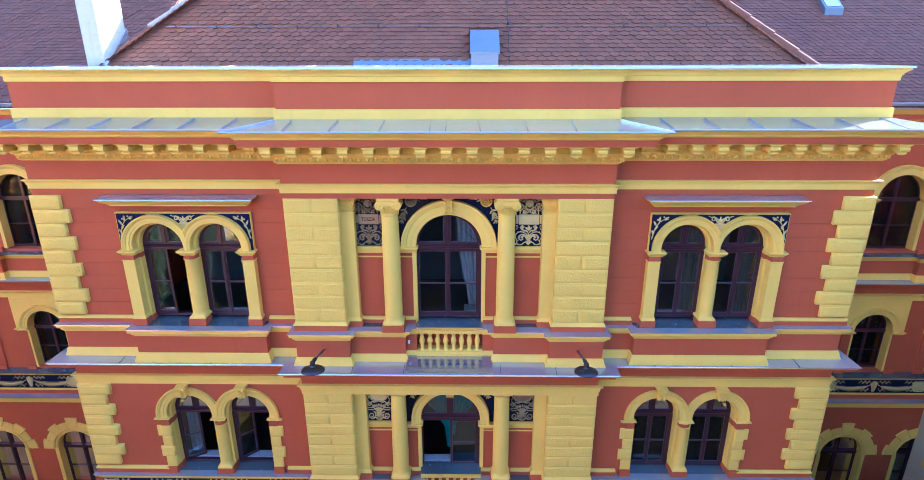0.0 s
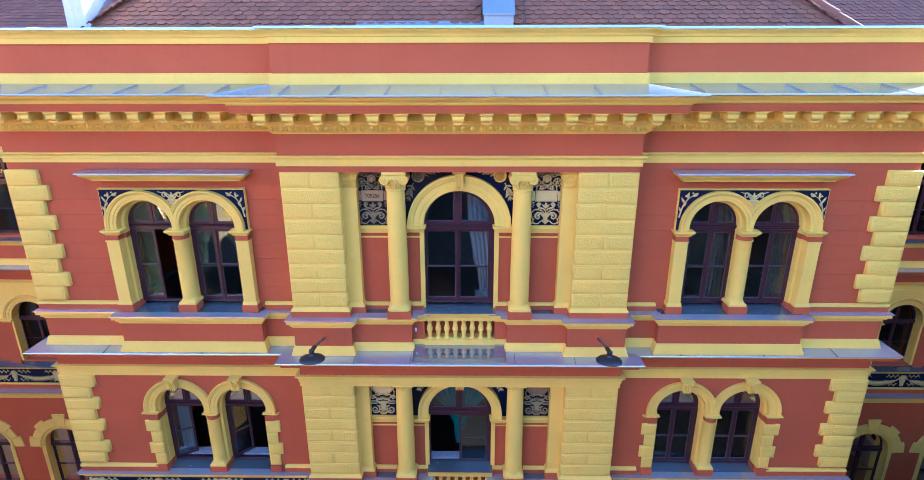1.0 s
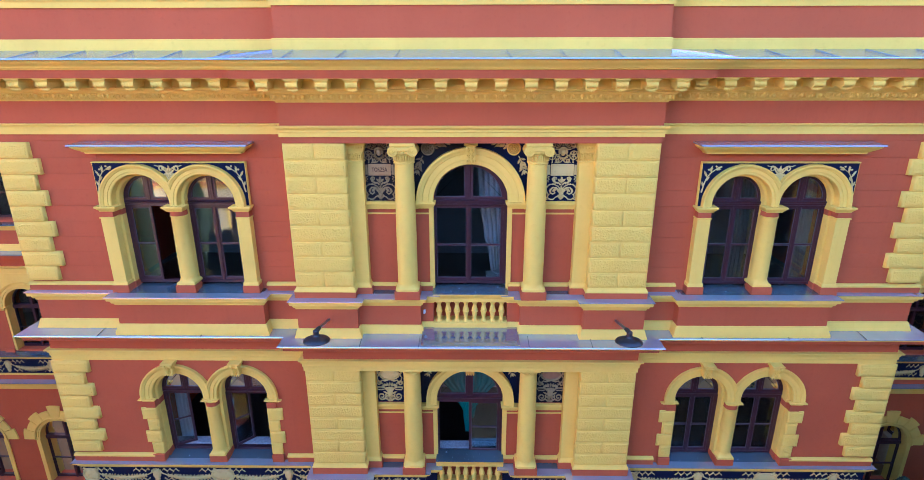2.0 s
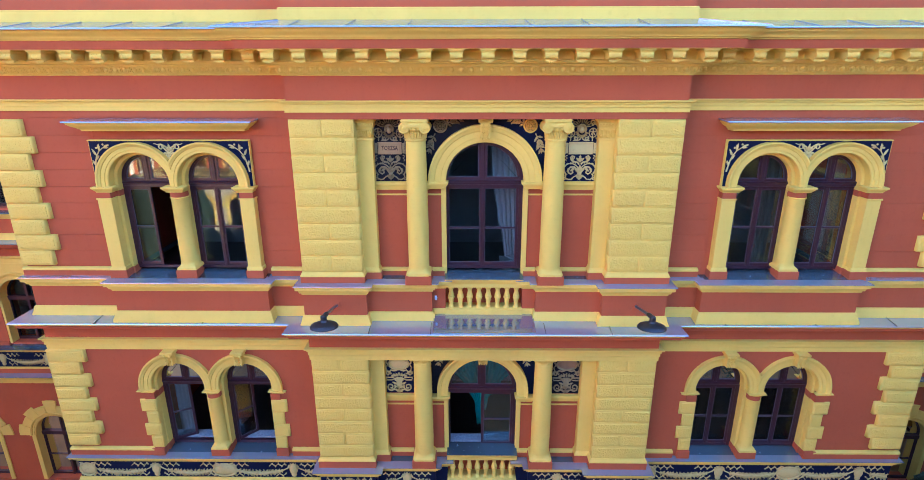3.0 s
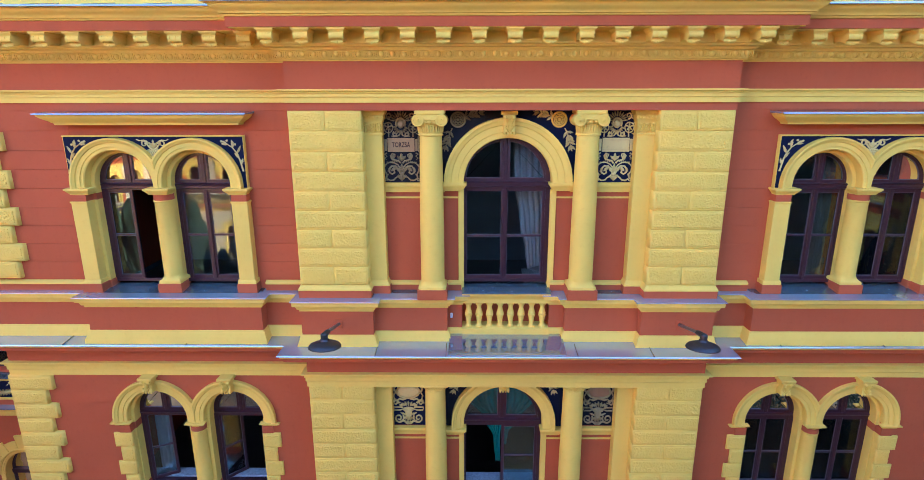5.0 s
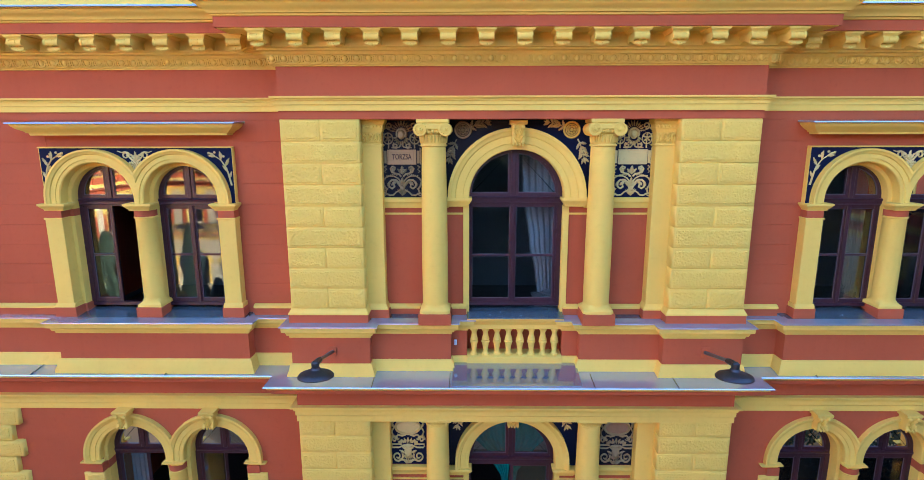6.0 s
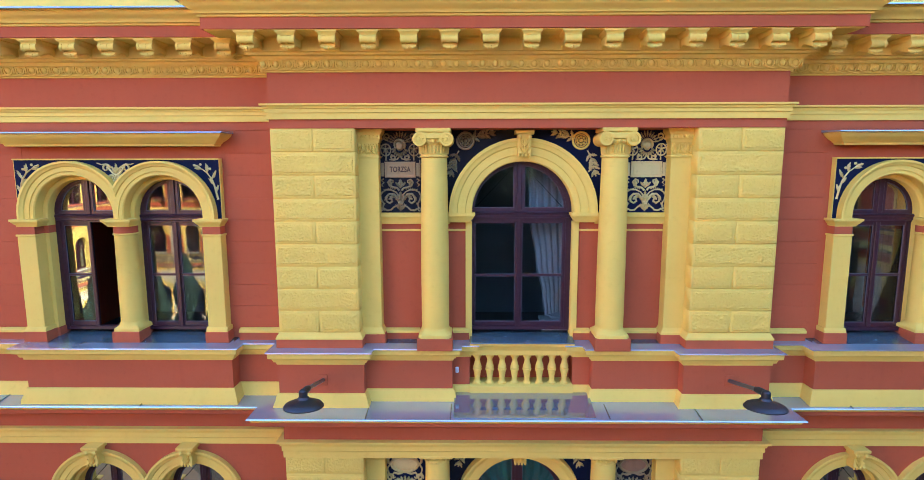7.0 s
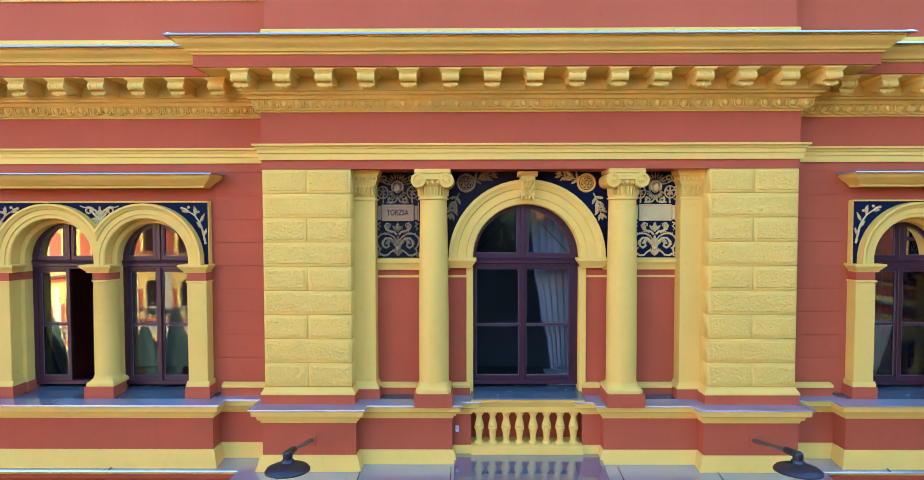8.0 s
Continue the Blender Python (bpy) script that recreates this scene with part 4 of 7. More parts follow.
# ---- columns ----
def column(cx, z0, z1, ionic):
    H = z1 - z0
    r = root("column", "smooth yellow column with " + ("a scrolled Ionic capital" if ionic else "a plain round capital") + " on a red plinth", "column", "columns beside the middle windows", at=(cx, 0.19, z0))
    cap = 0.36 if ionic else 0.16
    bm = bmesh.new()
    square_foot(bm, 0, 0, 0, 0.216, 0.180, 0.115)
    lathe(bm, [(0.180, 0.115), (0.180, H * 0.35), (0.174, H * 0.6), (0.163, H - cap - 0.02), (0.161, H - cap)], n=32)
    part("shaft", bm, YELLOW, r)
    bm = bmesh.new()
    box(bm, -0.228, 0.228, -0.228, 0.19, -0.16, 0.0, 0.005)
    part("plinth", bm, RED, r, "red plinth block")
    bm = bmesh.new()
    if ionic:
        lathe(bm, [(0.166, H - 0.36), (0.182, H - 0.352), (0.182, H - 0.338), (0.168, H - 0.33), (0.168, H - 0.20), (0.185, H - 0.19), (0.20, H - 0.16), (0.185, H - 0.13)], n=32)
        box(bm, -0.17, 0.17, -0.20, 0.17, H - 0.15, H - 0.05, 0.01)
        box(bm, -0.215, 0.215, -0.215, 0.19, H - 0.05, H, 0.008)
        capital = part("capital", bm, YELLOW, r)
        for i in range(14):       # leaf tips round the neck
            bm = bmesh.new()
            a = math.pi + math.pi * (i + 0.5) / 14
            x, y = 0.172 * math.cos(a), 0.172 * math.sin(a)
            leaf3(bm, Vector((x, y, H - 0.315)), Vector((0, 0, 1)), Vector((math.cos(a), math.sin(a), 0)), 0.115, 0.032)
            part("leaf", bm, YELLOW, capital)
        for i in range(5):        # eggs between the scrolls
            a = math.pi * 1.5 + (i - 2) * 0.33
            bm = bmesh.new()
            ball(bm, (0.20 * math.cos(a), 0.20 * math.sin(a), H - 0.155), (0.024, 0.022, 0.03))
            part("egg", bm, YELLOW, capital)
        for s in (-1, 1):
            bm = bmesh.new()
            prof = [(0.0, -0.02), (0.035, -0.022), (0.037, -0.004), (0.055, -0.004), (0.058, -0.02), (0.082, -0.02), (0.088, -0.012), (0.088, 0.36), (0.0, 0.36)]
            rings = [[bm.verts.new((s * 0.165 + rr * math.cos(2 * math.pi * k / 24), -0.215 + y, H - 0.135 + rr * math.sin(2 * math.pi * k / 24))) for k in range(24)] for rr, y in prof[1:-1]]
            for a, b in zip(rings, rings[1:]):
                for k in range(24):
                    bm.faces.new((a[k], a[(k + 1) % 24], b[(k + 1) % 24], b[k]))
            bm.faces.new(rings[0][::-1])
            bm.faces.new(rings[-1])
            ball(bm, (s * 0.165, -0.237, H - 0.135), (0.022, 0.014, 0.022))
            part("volute", bm, YELLOW, r)
        bm = bmesh.new()
        prism_x(bm, [(-0.21, H - 0.135), (-0.228, H - 0.125), (-0.228, H - 0.075), (-0.21, H - 0.06), (0.1, H - 0.06), (0.1, H - 0.135)], -0.165, 0.165)
        part("band", bm, YELLOW, r)
    else:
        lathe(bm, [(0.166, H - 0.16), (0.178, H - 0.152), (0.178, H - 0.138), (0.168, H - 0.13), (0.170, H - 0.085), (0.19, H - 0.06), (0.205, H - 0.045)], n=32)
        box(bm, -0.212, 0.212, -0.212, 0.19, H - 0.045, H, 0.006)
        capital = part("capital", bm, YELLOW, r)
        for i in range(16):
            a = math.pi + math.pi * (i + 0.5) / 16
            bm = bmesh.new()
            ball(bm, (0.190 * math.cos(a), 0.190 * math.sin(a), H - 0.068), (0.014, 0.014, 0.018), 8, 5)
            part("bead", bm, YELLOW, capital)
        for x in (-0.13, 0.0, 0.13):
            bm = bmesh.new()
            ball(bm, (x, -0.175 + abs(x) * 0.35, H - 0.105), (0.022, 0.018, 0.022), 8, 5)
            part("rosette", bm, YELLOW, capital)
    return r


for s in (-1, 1):
    column(s * 1.14, 9.785, 12.445, True)
    column(s * 1.13, 5.925, 8.175, False)


# ---- flat pilasters between column and rustication ----
def flat_pilaster(s, z0, z1, rich):
    r = root("flat_pilaster", "flat yellow pilaster with a moulded capital", "pilaster", "flat pilasters", at=(s * 1.98, 0.37, z0))
    H = z1 - z0
    a, b = -0.13, 0.13
    path = [(a, 0.01), (a, -0.17), (b, -0.17), (b, 0.01)]
    bm = bmesh.new()
    box(bm, a, b, -0.17, 0.01, 0.06, H - 0.02, 0.005)
    sweep(bm, path, [(-0.05, 0.0), (0.036, 0.0), (0.036, 0.02), (0.018, 0.045), (0.0, 0.085), (-0.05, 0.085)])
    part("shaft", bm, YELLOW, r)
    bm = bmesh.new()
    top = 0.36 if rich else 0.16
    sweep(bm, path, [(-0.05, H - top), (0.012, H - top), (0.018, H - top + 0.02), (0.004, H - top + 0.03), (-0.05, H - top + 0.03)])
    sweep(bm, path, [(-0.05, H - 0.17), (0.01, H - 0.17), (0.02, H - 0.13), (0.03, H - 0.12), (0.03, H - 0.075), (0.045, H - 0.06), (0.06, H - 0.03), (0.06, H), (-0.05, H)] if rich else
          [(-0.05, H - 0.09), (0.012, H - 0.09), (0.03, H - 0.05), (0.045, H - 0.045), (0.045, H), (-0.05, H)])
    capital = part("capital", bm, YELLOW, r)

    def piece(name, shape, *args):
        one = bmesh.new()
        shape(one, *args)
        part(name, one, YELLOW, capital)

    if rich:
        for i in range(3):
            x = a + 0.035 + (b - a - 0.07) * i / 2
            for tilt in (-0.75, -0.35, 0.35, 0.75):
                piece("leaf", leaf3, Vector((x, -0.176, H - 0.31)), Vector((math.sin(tilt), 0, math.cos(tilt))), Vector((0, -1, 0)), 0.075, 0.026)
            piece("bead", ball, (x, -0.185, H - 0.20), (0.022, 0.018, 0.02), 8, 5)
        for i in range(7):
            piece("leaf", leaf3, Vector((a + 0.02 + (b - a - 0.04) * i / 6, -0.172, H - 0.32)), Vector((0, 0, 1)), Vector((0, -1, 0)), 0.135, 0.034)
        for i in range(6):
            piece("egg", ball, (a + 0.01 + (b - a - 0.02) * i / 5, -0.20, H - 0.098), (0.016, 0.014, 0.022), 8, 5)
    bm = bmesh.new()
    box(bm, a - 0.04, b + 0.05, -0.215, 0.01, -0.16, 0.0, 0.004)
    part("plinth", bm, RED, r, "red plinth block")
    return r


for s in (-1, 1):
    flat_pilaster(s, 9.785, 12.445, True)
    flat_pilaster(s, 5.925, 8.175, False)


# ---- windows ----
def leaf_frame(w, h, bar, t=0.045, s=0.045):
    """Casement that hangs on x = 0 and reaches to x = w, with one glazing bar."""
    bm = bmesh.new()
    box(bm, 0, s, 0, t, 0, h, 0.004)
    box(bm, w - s, w, 0, t, 0, h, 0.004)
    box(bm, s, w - s, 0, t, 0, s * 1.35, 0.004)
    box(bm, s, w - s, 0, t, h - s, h, 0.004)
    box(bm, s, w - s, 0.006, t - 0.006, bar - 0.012, bar + 0.012, 0.003)
    return bm


def pane_quad(bm, x0, x1, z0, z1, y):
    box(bm, x0, x1, y, y + 0.004, z0, z1)


def fan_frame(bm, r, zs, rise, y, side, t=0.045):
    """Half of the round top light: sash bars along the arch, the foot and the middle."""
    arch_ring(bm, 0, zs, [(r - 0.04, y), (r, y), (r, y + t), (r - 0.04, y + t)], 0 if side > 0 else math.pi / 2, math.pi / 2 if side > 0 else math.pi, 14)
    a, b = sorted((side * 0.03, side * (r - 0.01)))
    box(bm, a, b, y - 0.0015, y + t, zs - rise - 0.002, zs - rise + 0.045)
    a, b = sorted((side * 0.028, side * 0.07))
    box(bm, a, b, y - 0.003, y + t, zs - rise + 0.001, zs + r - 0.02)
    if rise > 0.01:
        a, b = sorted((side * (r - 0.04), side * r))
        box(bm, a, b, y, y + t, zs - rise, zs)


def fan_bead(r, zs, rise, y, side, w=0.008):
    bm = bmesh.new()
    r -= 0.04
    top = math.acos(0.07 / r)
    a0, a1 = (math.asin(max(0, 0.045 - rise) / r), top) if side > 0 else (math.pi - top, math.pi - math.asin(max(0, 0.045 - rise) / r))
    arch_ring(bm, 0, zs, [(r - w, y), (r + 0.002, y), (r + 0.002, y + 0.008), (r - w, y + 0.008)], a0, a1, 14)
    a, b = sorted((side * 0.069, side * (r - 0.004)))
    box(bm, a, b, y, y + 0.008, zs - rise + 0.044, zs - rise + 0.044 + w)
    a, b = sorted((side * 0.069, side * (0.07 + w)))
    box(bm, a, b, y, y + 0.007, zs - rise + 0.05, zs + r * math.sin(top) - 0.004)
    return bm


def leaf_bead(w, h, bar, s=0.045, y=0.010, t=0.007):
    bm = bmesh.new()
    for z0, z1 in ((s * 1.35, bar - 0.012), (bar + 0.012, h - s)):
        box(bm, s - 0.001, s + t, y, y + 0.008, z0, z1)
        box(bm, w - s - t, w - s + 0.001, y, y + 0.008, z0, z1)
        box(bm, s + t, w - s - t, y, y + 0.008, z0, z0 + t)
        box(bm, s + t, w - s - t, y, y + 0.008, z1 - t, z1)
    return bm


def fan_pane(bm, r, zs, rise, y, side):
    n = 14
    pts = [(side * 0.05, zs - rise + 0.03), (side * (r - 0.03), zs - rise + 0.03)] + [(side * (r - 0.03) * math.cos(a), zs + (r - 0.03) * math.sin(a)) for a in (math.pi / 2 * i / n * 0.95 for i in range(n + 1))]
    pts.append((side * 0.05, pts[-1][1]))
    f = [bm.verts.new((x, y, z)) for x, z in pts]
    b = [bm.verts.new((x, y + 0.004, z)) for x, z in pts]
    bm.faces.new(f)
    bm.faces.new(b[::-1])
    for i in range(len(pts)):
        j = (i + 1) % len(pts)
        bm.faces.new((f[i], f[j], b[j], b[i]))


def window(name, cx, y, r, zs, zb, transom, bar, label, angles=(0, 0), board=False):
    """Round-headed two-leaf window. angles: by how much the leaves stand open inwards."""
    w = root(name, label, "window", kind="structure", at=(cx, y, 0))
    zt0, zt1 = transom
    bm = bmesh.new()
    arch_ring(bm, 0, zs, [(r - 0.035, 0.0), (r + 0.05, 0.0), (r + 0.05, 0.09), (r - 0.035, 0.09)], n=30)
    for s in (-1, 1):
        a, b = sorted((s * (r - 0.035), s * (r + 0.05)))
        box(bm, a, b, 0, 0.09, zb, zs)
    box(bm, -r + 0.035, r - 0.035, -0.002, 0.09, zb, zb + 0.05, 0.004)
    part("frame", bm, MAROON, w)
    bm = bmesh.new()
    prism_x(bm, [(0.06, zt0), (-0.012, zt0), (-0.012, zt0 + 0.02), (-0.03, zt0 + 0.03), (-0.03, zt1 - 0.045), (-0.04, zt1 - 0.035), (-0.045, zt1 - 0.015), (-0.02, zt1), (0.06, zt1)], -r, r)
    part("transom", bm, MAROON, w)
    bm = bmesh.new()
    box(bm, -0.032, 0.032, -0.012, 0.06, zt1, zs + r, 0.006)
    part("top_mullion", bm, MAROON, w)
    for s in (-1, 1):
        bm = bmesh.new()
        fan_frame(bm, r - 0.02, zs, zs - zt1, 0.008, s)
        sash = part("top_sash", bm, MAROON, w)
        part("glazing_bead", fan_bead(r - 0.02, zs, zs - zt1, 0.018, s), PUTTY, sash, "thin pale glazing bead", smooth=0)
        bm = bmesh.new()
        fan_pane(bm, r - 0.02, zs, zs - zt1, 0.028, s)
        p = part("pane", bm, GLASS, sash, smooth=0)
        p.visible_shadow = False
    W, H = r - 0.03, zt0 - zb - 0.05
    for s, ang in zip((-1, 1), angles):
        bm = leaf_frame(W, H, bar - zb - 0.05)
        if s < 0 and not ang and not angles[1]:
            box(bm, W - 0.028, W + 0.028, -0.022, 0.0, 0.0, H, 0.006)
        leaf = part("casement", bm, MAROON, w)
        leaf.matrix_basis = pose(s * (r - 0.03), 0.012, zb + 0.05, 0, 0, ang if s < 0 else -ang) @ Matrix.Diagonal((-s, 1, 1, 1))
        part("glazing_bead", leaf_bead(W, H, bar - zb - 0.05), PUTTY, leaf, "thin pale glazing bead", smooth=0)
        for z0, z1 in ((0.05, bar - zb - 0.06), (bar - zb - 0.04, H - 0.04)):
            bm = bmesh.new()
            pane_quad(bm, 0.04, W - 0.04, z0, z1, 0.02)
            p = part("pane", bm, GLASS, leaf, smooth=0)
            p.visible_shadow = False
    if board:
        bm = bmesh.new()
        box(bm, -r - 0.1, r + 0.1, 0.12, 0.34, zb + 0.02, zb + 0.06, 0.006)
        part("sill_board", bm, OLD_WOOD, w, "worn grey inner sill board")
    return w


window("window_1", -0.035, 0.45, 0.66, 11.39, 9.765, (11.275, 11.385), 10.52, "tall maroon round-headed window with white curtain behind")
window("window_2", -0.015, 0.46, 0.65, 7.31, 5.895, (7.165, 7.30), 6.545, "maroon round-headed window with teal curtains, one leaf open", (97, 0), board=True)
count = 3
for s in (-1, 1):
    for k in (-1, 1):
        ajar = (0, 100) if s < 0 and k < 0 else (0, 0)
        window("window_%d" % count, SASHES[s] + k * 0.58, 0.53, 0.445, 11.385, 9.735, (11.235, 11.345), 10.51,
               "narrow maroon round-headed window" + (" with one leaf open" if ajar[1] else " with closed leaves"), ajar)
        count += 1
for s in (-1, 1):
    for k in (-1, 1):
        ajar = (36 + 10 * k, 98) if s < 0 else (0, 0)
        window("window_%d" % count, LOWER_BAYS[s] - 0.02 * s + k * 0.66, 0.64, 0.455, 7.34, 5.825, (7.215, 7.315), 6.515,
               "maroon round-headed window" + (" standing open inwards" if ajar[1] else " with closed leaves"), ajar, board=True)
        count += 1


# ---- curtains and what stands behind the glass ----
def curtain(name, label, mat, y, rows, folds, depth, group=""):
    """Hanging cloth. rows: (z, left edge, right edge) from the top down."""
    r = root(name, label, "curtain", group, at=(0, y, rows[-1][0]))
    bm = bmesh.new()
    n, sub, lines = 60, 6, []
    for (za, la, ra), (zb, lb, rb) in zip(rows, rows[1:]):
        for j in range(sub + (rows[-1][0] == zb)):
            f = j / sub
            g = f * f * (3 - 2 * f)
            lines.append((za + (zb - za) * f, la + (lb - la) * g, ra + (rb - ra) * g))
    grid = []
    for z, a, b in lines:
        grid.append([bm.verts.new((a + (b - a) * i / n, depth * math.sin(folds * 2 * math.pi * i / n + 0.7 * math.sin(z * 1.7)) + 0.3 * depth * math.sin(folds * 5.1 * i / n + z), z - rows[-1][0])) for i in range(n + 1)])
    for p, q in zip(grid, grid[1:]):
        for i in range(n):
            bm.faces.new((p[i], p[i + 1], q[i + 1], q[i]))
    part("cloth", bm, mat, r, smooth=60)
    return r


curtain("curtain", "white tied-back curtain hanging behind the middle window", CURTAIN, 0.98, [(12.15, 0.12, 0.66), (11.3, 0.16, 0.66), (10.6, 0.26, 0.66), (10.15, 0.36, 0.65), (9.80, 0.40, 0.65)], 5, 0.03)
curtain("curtain", "teal drape gathered to the middle of a lower window", TEAL, 0.72, [(8.05, -0.66, 0.02), (7.55, -0.62, 0.02), (7.1, -0.30, 0.0), (6.75, -0.14, -0.02), (6.25, -0.10, -0.01)], 5, 0.025, "teal drapes")
curtain("curtain", "teal drape gathered to the middle of a lower window", TEAL, 0.71, [(8.05, -0.02, 0.66), (7.55, -0.02, 0.62), (7.15, 0.0, 0.34), (6.85, 0.02, 0.12), (6.6, 0.03, 0.09)], 5, 0.025, "teal drapes")

for x in (SASHES[1] - 0.58, SASHES[1] + 0.58):
    curtain("curtain", "narrow beige curtain drawn to the side of a window", BEIGE, 0.80, [(11.75, x + 0.10, x + 0.43), (10.9, x + 0.16, x + 0.43), (10.2, x + 0.14, x + 0.43), (9.75, x + 0.12, x + 0.43)], 4, 0.025, "beige curtains")

x = LOWER_BAYS[-1] + 0.02 - 0.66
curtain("curtain", "pale blue-grey net curtain behind a half-open window", NET, 1.0, [(7.75, x - 0.46, x - 0.12), (7.2, x - 0.46, x - 0.13), (6.4, x - 0.46, x - 0.16), (5.6, x - 0.46, x - 0.14)], 4, 0.025)

r = root("cabinet", "low white cabinet standing behind the middle window", "cabinet", at=(0.52, 0.82, 8.80))
bm = bmesh.new()
box(bm, -0.20, 0.20, -0.19, 0.11, 0.0, 1.00, 0.008)
part("body", bm, WHITE_PAINT, r)
bm = bmesh.new()
box(bm, -0.22, 0.22, -0.21, 0.12, 1.00, 1.03, 0.006)
part("top", bm, WHITE_PAINT, r)
r = root("paper_stack", "loose stack of white papers on the cabinet", "papers", at=(0.57, 0.78, 9.83))
bm = bmesh.new()
for i in range(4):
    tmp = bmesh.new()
    box(tmp, -0.10, 0.11, -0.12, 0.12, 0.012 * i, 0.012 * i + 0.010)
    bmesh.ops.rotate(tmp, verts=tmp.verts[:], cent=(0, 0, 0), matrix=Matrix.Rotation(0.25 * i, 3, "Z"))
    merge(bm, tmp)
part("sheets", bm, WHITE_PAINT, r)


# ---- balustrades ----
def balustrade(z0, z1, label, fall, sheet_mat):
    r = root("balustrade", label, "balustrade", "window balustrades", at=(0, 0.30, z0))
    H = z1 - z0
    bm = bmesh.new()
    prism_x(bm, [(0.07, H - 0.190), (-0.08, H - 0.190), (-0.085, H - 0.12), (-0.10, H - 0.105), (-0.115, H - 0.06), (-0.145, H - 0.045), (-0.15, H), (0.07, H)], -0.69, 0.69)
    part("rail", bm, YELLOW, r)
    bm = bmesh.new()
    prism_x(bm, [(0.21, -0.10), (-0.11, -0.10), (-0.11, 0.065), (-0.095, 0.075), (0.21, 0.075)], -0.69, 0.69)
    part("base", bm, YELLOW, r)
    bm = bmesh.new()
    prism_x(bm, [(0.05, H), (-0.16, H - 0.005), (-0.172, H - 0.003), (-0.169, H + 0.010), (0.20, H + fall), (0.20, H - 0.04), (0.05, H - 0.04)], -0.69, 0.69)
    part("sheet", bm, sheet_mat, r, "galvanised sill sheet")
    bm = bmesh.new()
    h = H - 0.190 - 0.073
    prof = [(0.058, 0), (0.058, 0.05), (0.042, 0.08), (0.034, 0.14), (0.040, 0.27), (0.049, 0.41), (0.059, 0.46), (0.061, 0.50), (0.047, 0.53), (0.058, 0.56), (0.052, 0.61),
            (0.041, 0.70), (0.034, 0.79), (0.040, 0.86), (0.056, 0.91), (0.058, 1.0)]
    lathe(bm, [(a, b * h) for a, b in prof], 0, 0, 0.073, 18)
    first = part("baluster", bm, YELLOW, r)
    step = 1.34 / 8
    first.location = (-0.67 + step * 0.5, 0, 0)
    for i in range(1, 8):
        again("baluster", first.data, r, Matrix.Translation((-0.67 + step * (i + 0.5), 0, 0)))
    bm = bmesh.new()
    box(bm, -0.76, 0.76, 0.20, 0.22, -0.05, H)
    part("back_wall", bm, RED, r, "red wall behind the balusters")
    return r


bm = bmesh.new()
prism_x(bm, [(-0.30, 8.842), (-0.30, 8.850), (0.16, 8.965), (0.22, 8.965), (0.22, 8.86)], -0.895, 0.895)
part("balcony_sheet", bm, ZINC_CLEAN, ledge, "raised sheet in front of the balusters")
balustrade(8.99, 9.670, "yellow turned balustrade below the middle window", 0.05, ZINC_DARK)
balustrade(5.24, 5.955, "yellow turned balustrade below the lower middle window", 0.015, ZINC_DARK)


# ---- wall lamps ----
def wall_lamp(cx):
    r = root("wall_lamp", "dark grey enamel disc lamp on a steel arm", "wall lamp", "courtyard lamps", at=(cx, -0.03, 9.235))
    bm = bmesh.new()
    box(bm, -0.055, 0.055, -0.012, 0.0, -0.075, 0.075, 0.003)
    part("wall_plate", bm, RED, r, "plate painted red with the wall")
    bm = bmesh.new()
    tube(bm, [(0, 0.0, 0.0), (0, -0.05, 0.012), (0, -0.72, 0.178)], 0.025)
    part("arm", bm, STEEL, r, "grey steel arm")
    bm = bmesh.new()
    tube(bm, [(0, -0.66, 0.163), (0, -0.70, 0.173)], 0.035, 14)
    part("collar", bm, IRON, r)
    bm = bmesh.new()
    tube(bm, [(0, -0.70, 0.173), (0, -0.80, 0.190), (0, -0.85, 0.182)], 0.040, 14)
    lathe(bm, [(0.0, 0.236), (0.030, 0.232), (0.047, 0.216), (0.050, 0.19), (0.048, 0.15), (0.062, 0.135), (0.066, 0.115)], 0, -0.862, 0.0, 20)
    part("joint", bm, IRON, r)
    bm = bmesh.new()
    lathe(bm, [(0.05, 0.122), (0.075, 0.112), (0.15, 0.092), (0.205, 0.068), (0.226, 0.040), (0.226, 0.028), (0.21, 0.024)], 0, -0.868, 0.0, 40)
    for v in bm.verts:
        v.co.z -= (v.co.y + 0.868) * 0.10
    part("shade", bm, IRON, r)
    bm = bmesh.new()
    box(bm, -0.045, 0.045, -1.055, -0.985, 0.082, 0.098, 0.003)
    part("catch", bm, IRON, r)
    return r


lamp_a = wall_lamp(-2.59)
lamp_b = wall_lamp(2.65)

r = root("wall_sensor", "small white plastic box fixed on the red pedestal", "sensor", at=(-0.86, 0.27, 9.265))
bm = bmesh.new()
box(bm, -0.022, 0.022, -0.035, 0.0, -0.04, 0.04, 0.01)
part("case", bm, WHITE_PAINT, r)


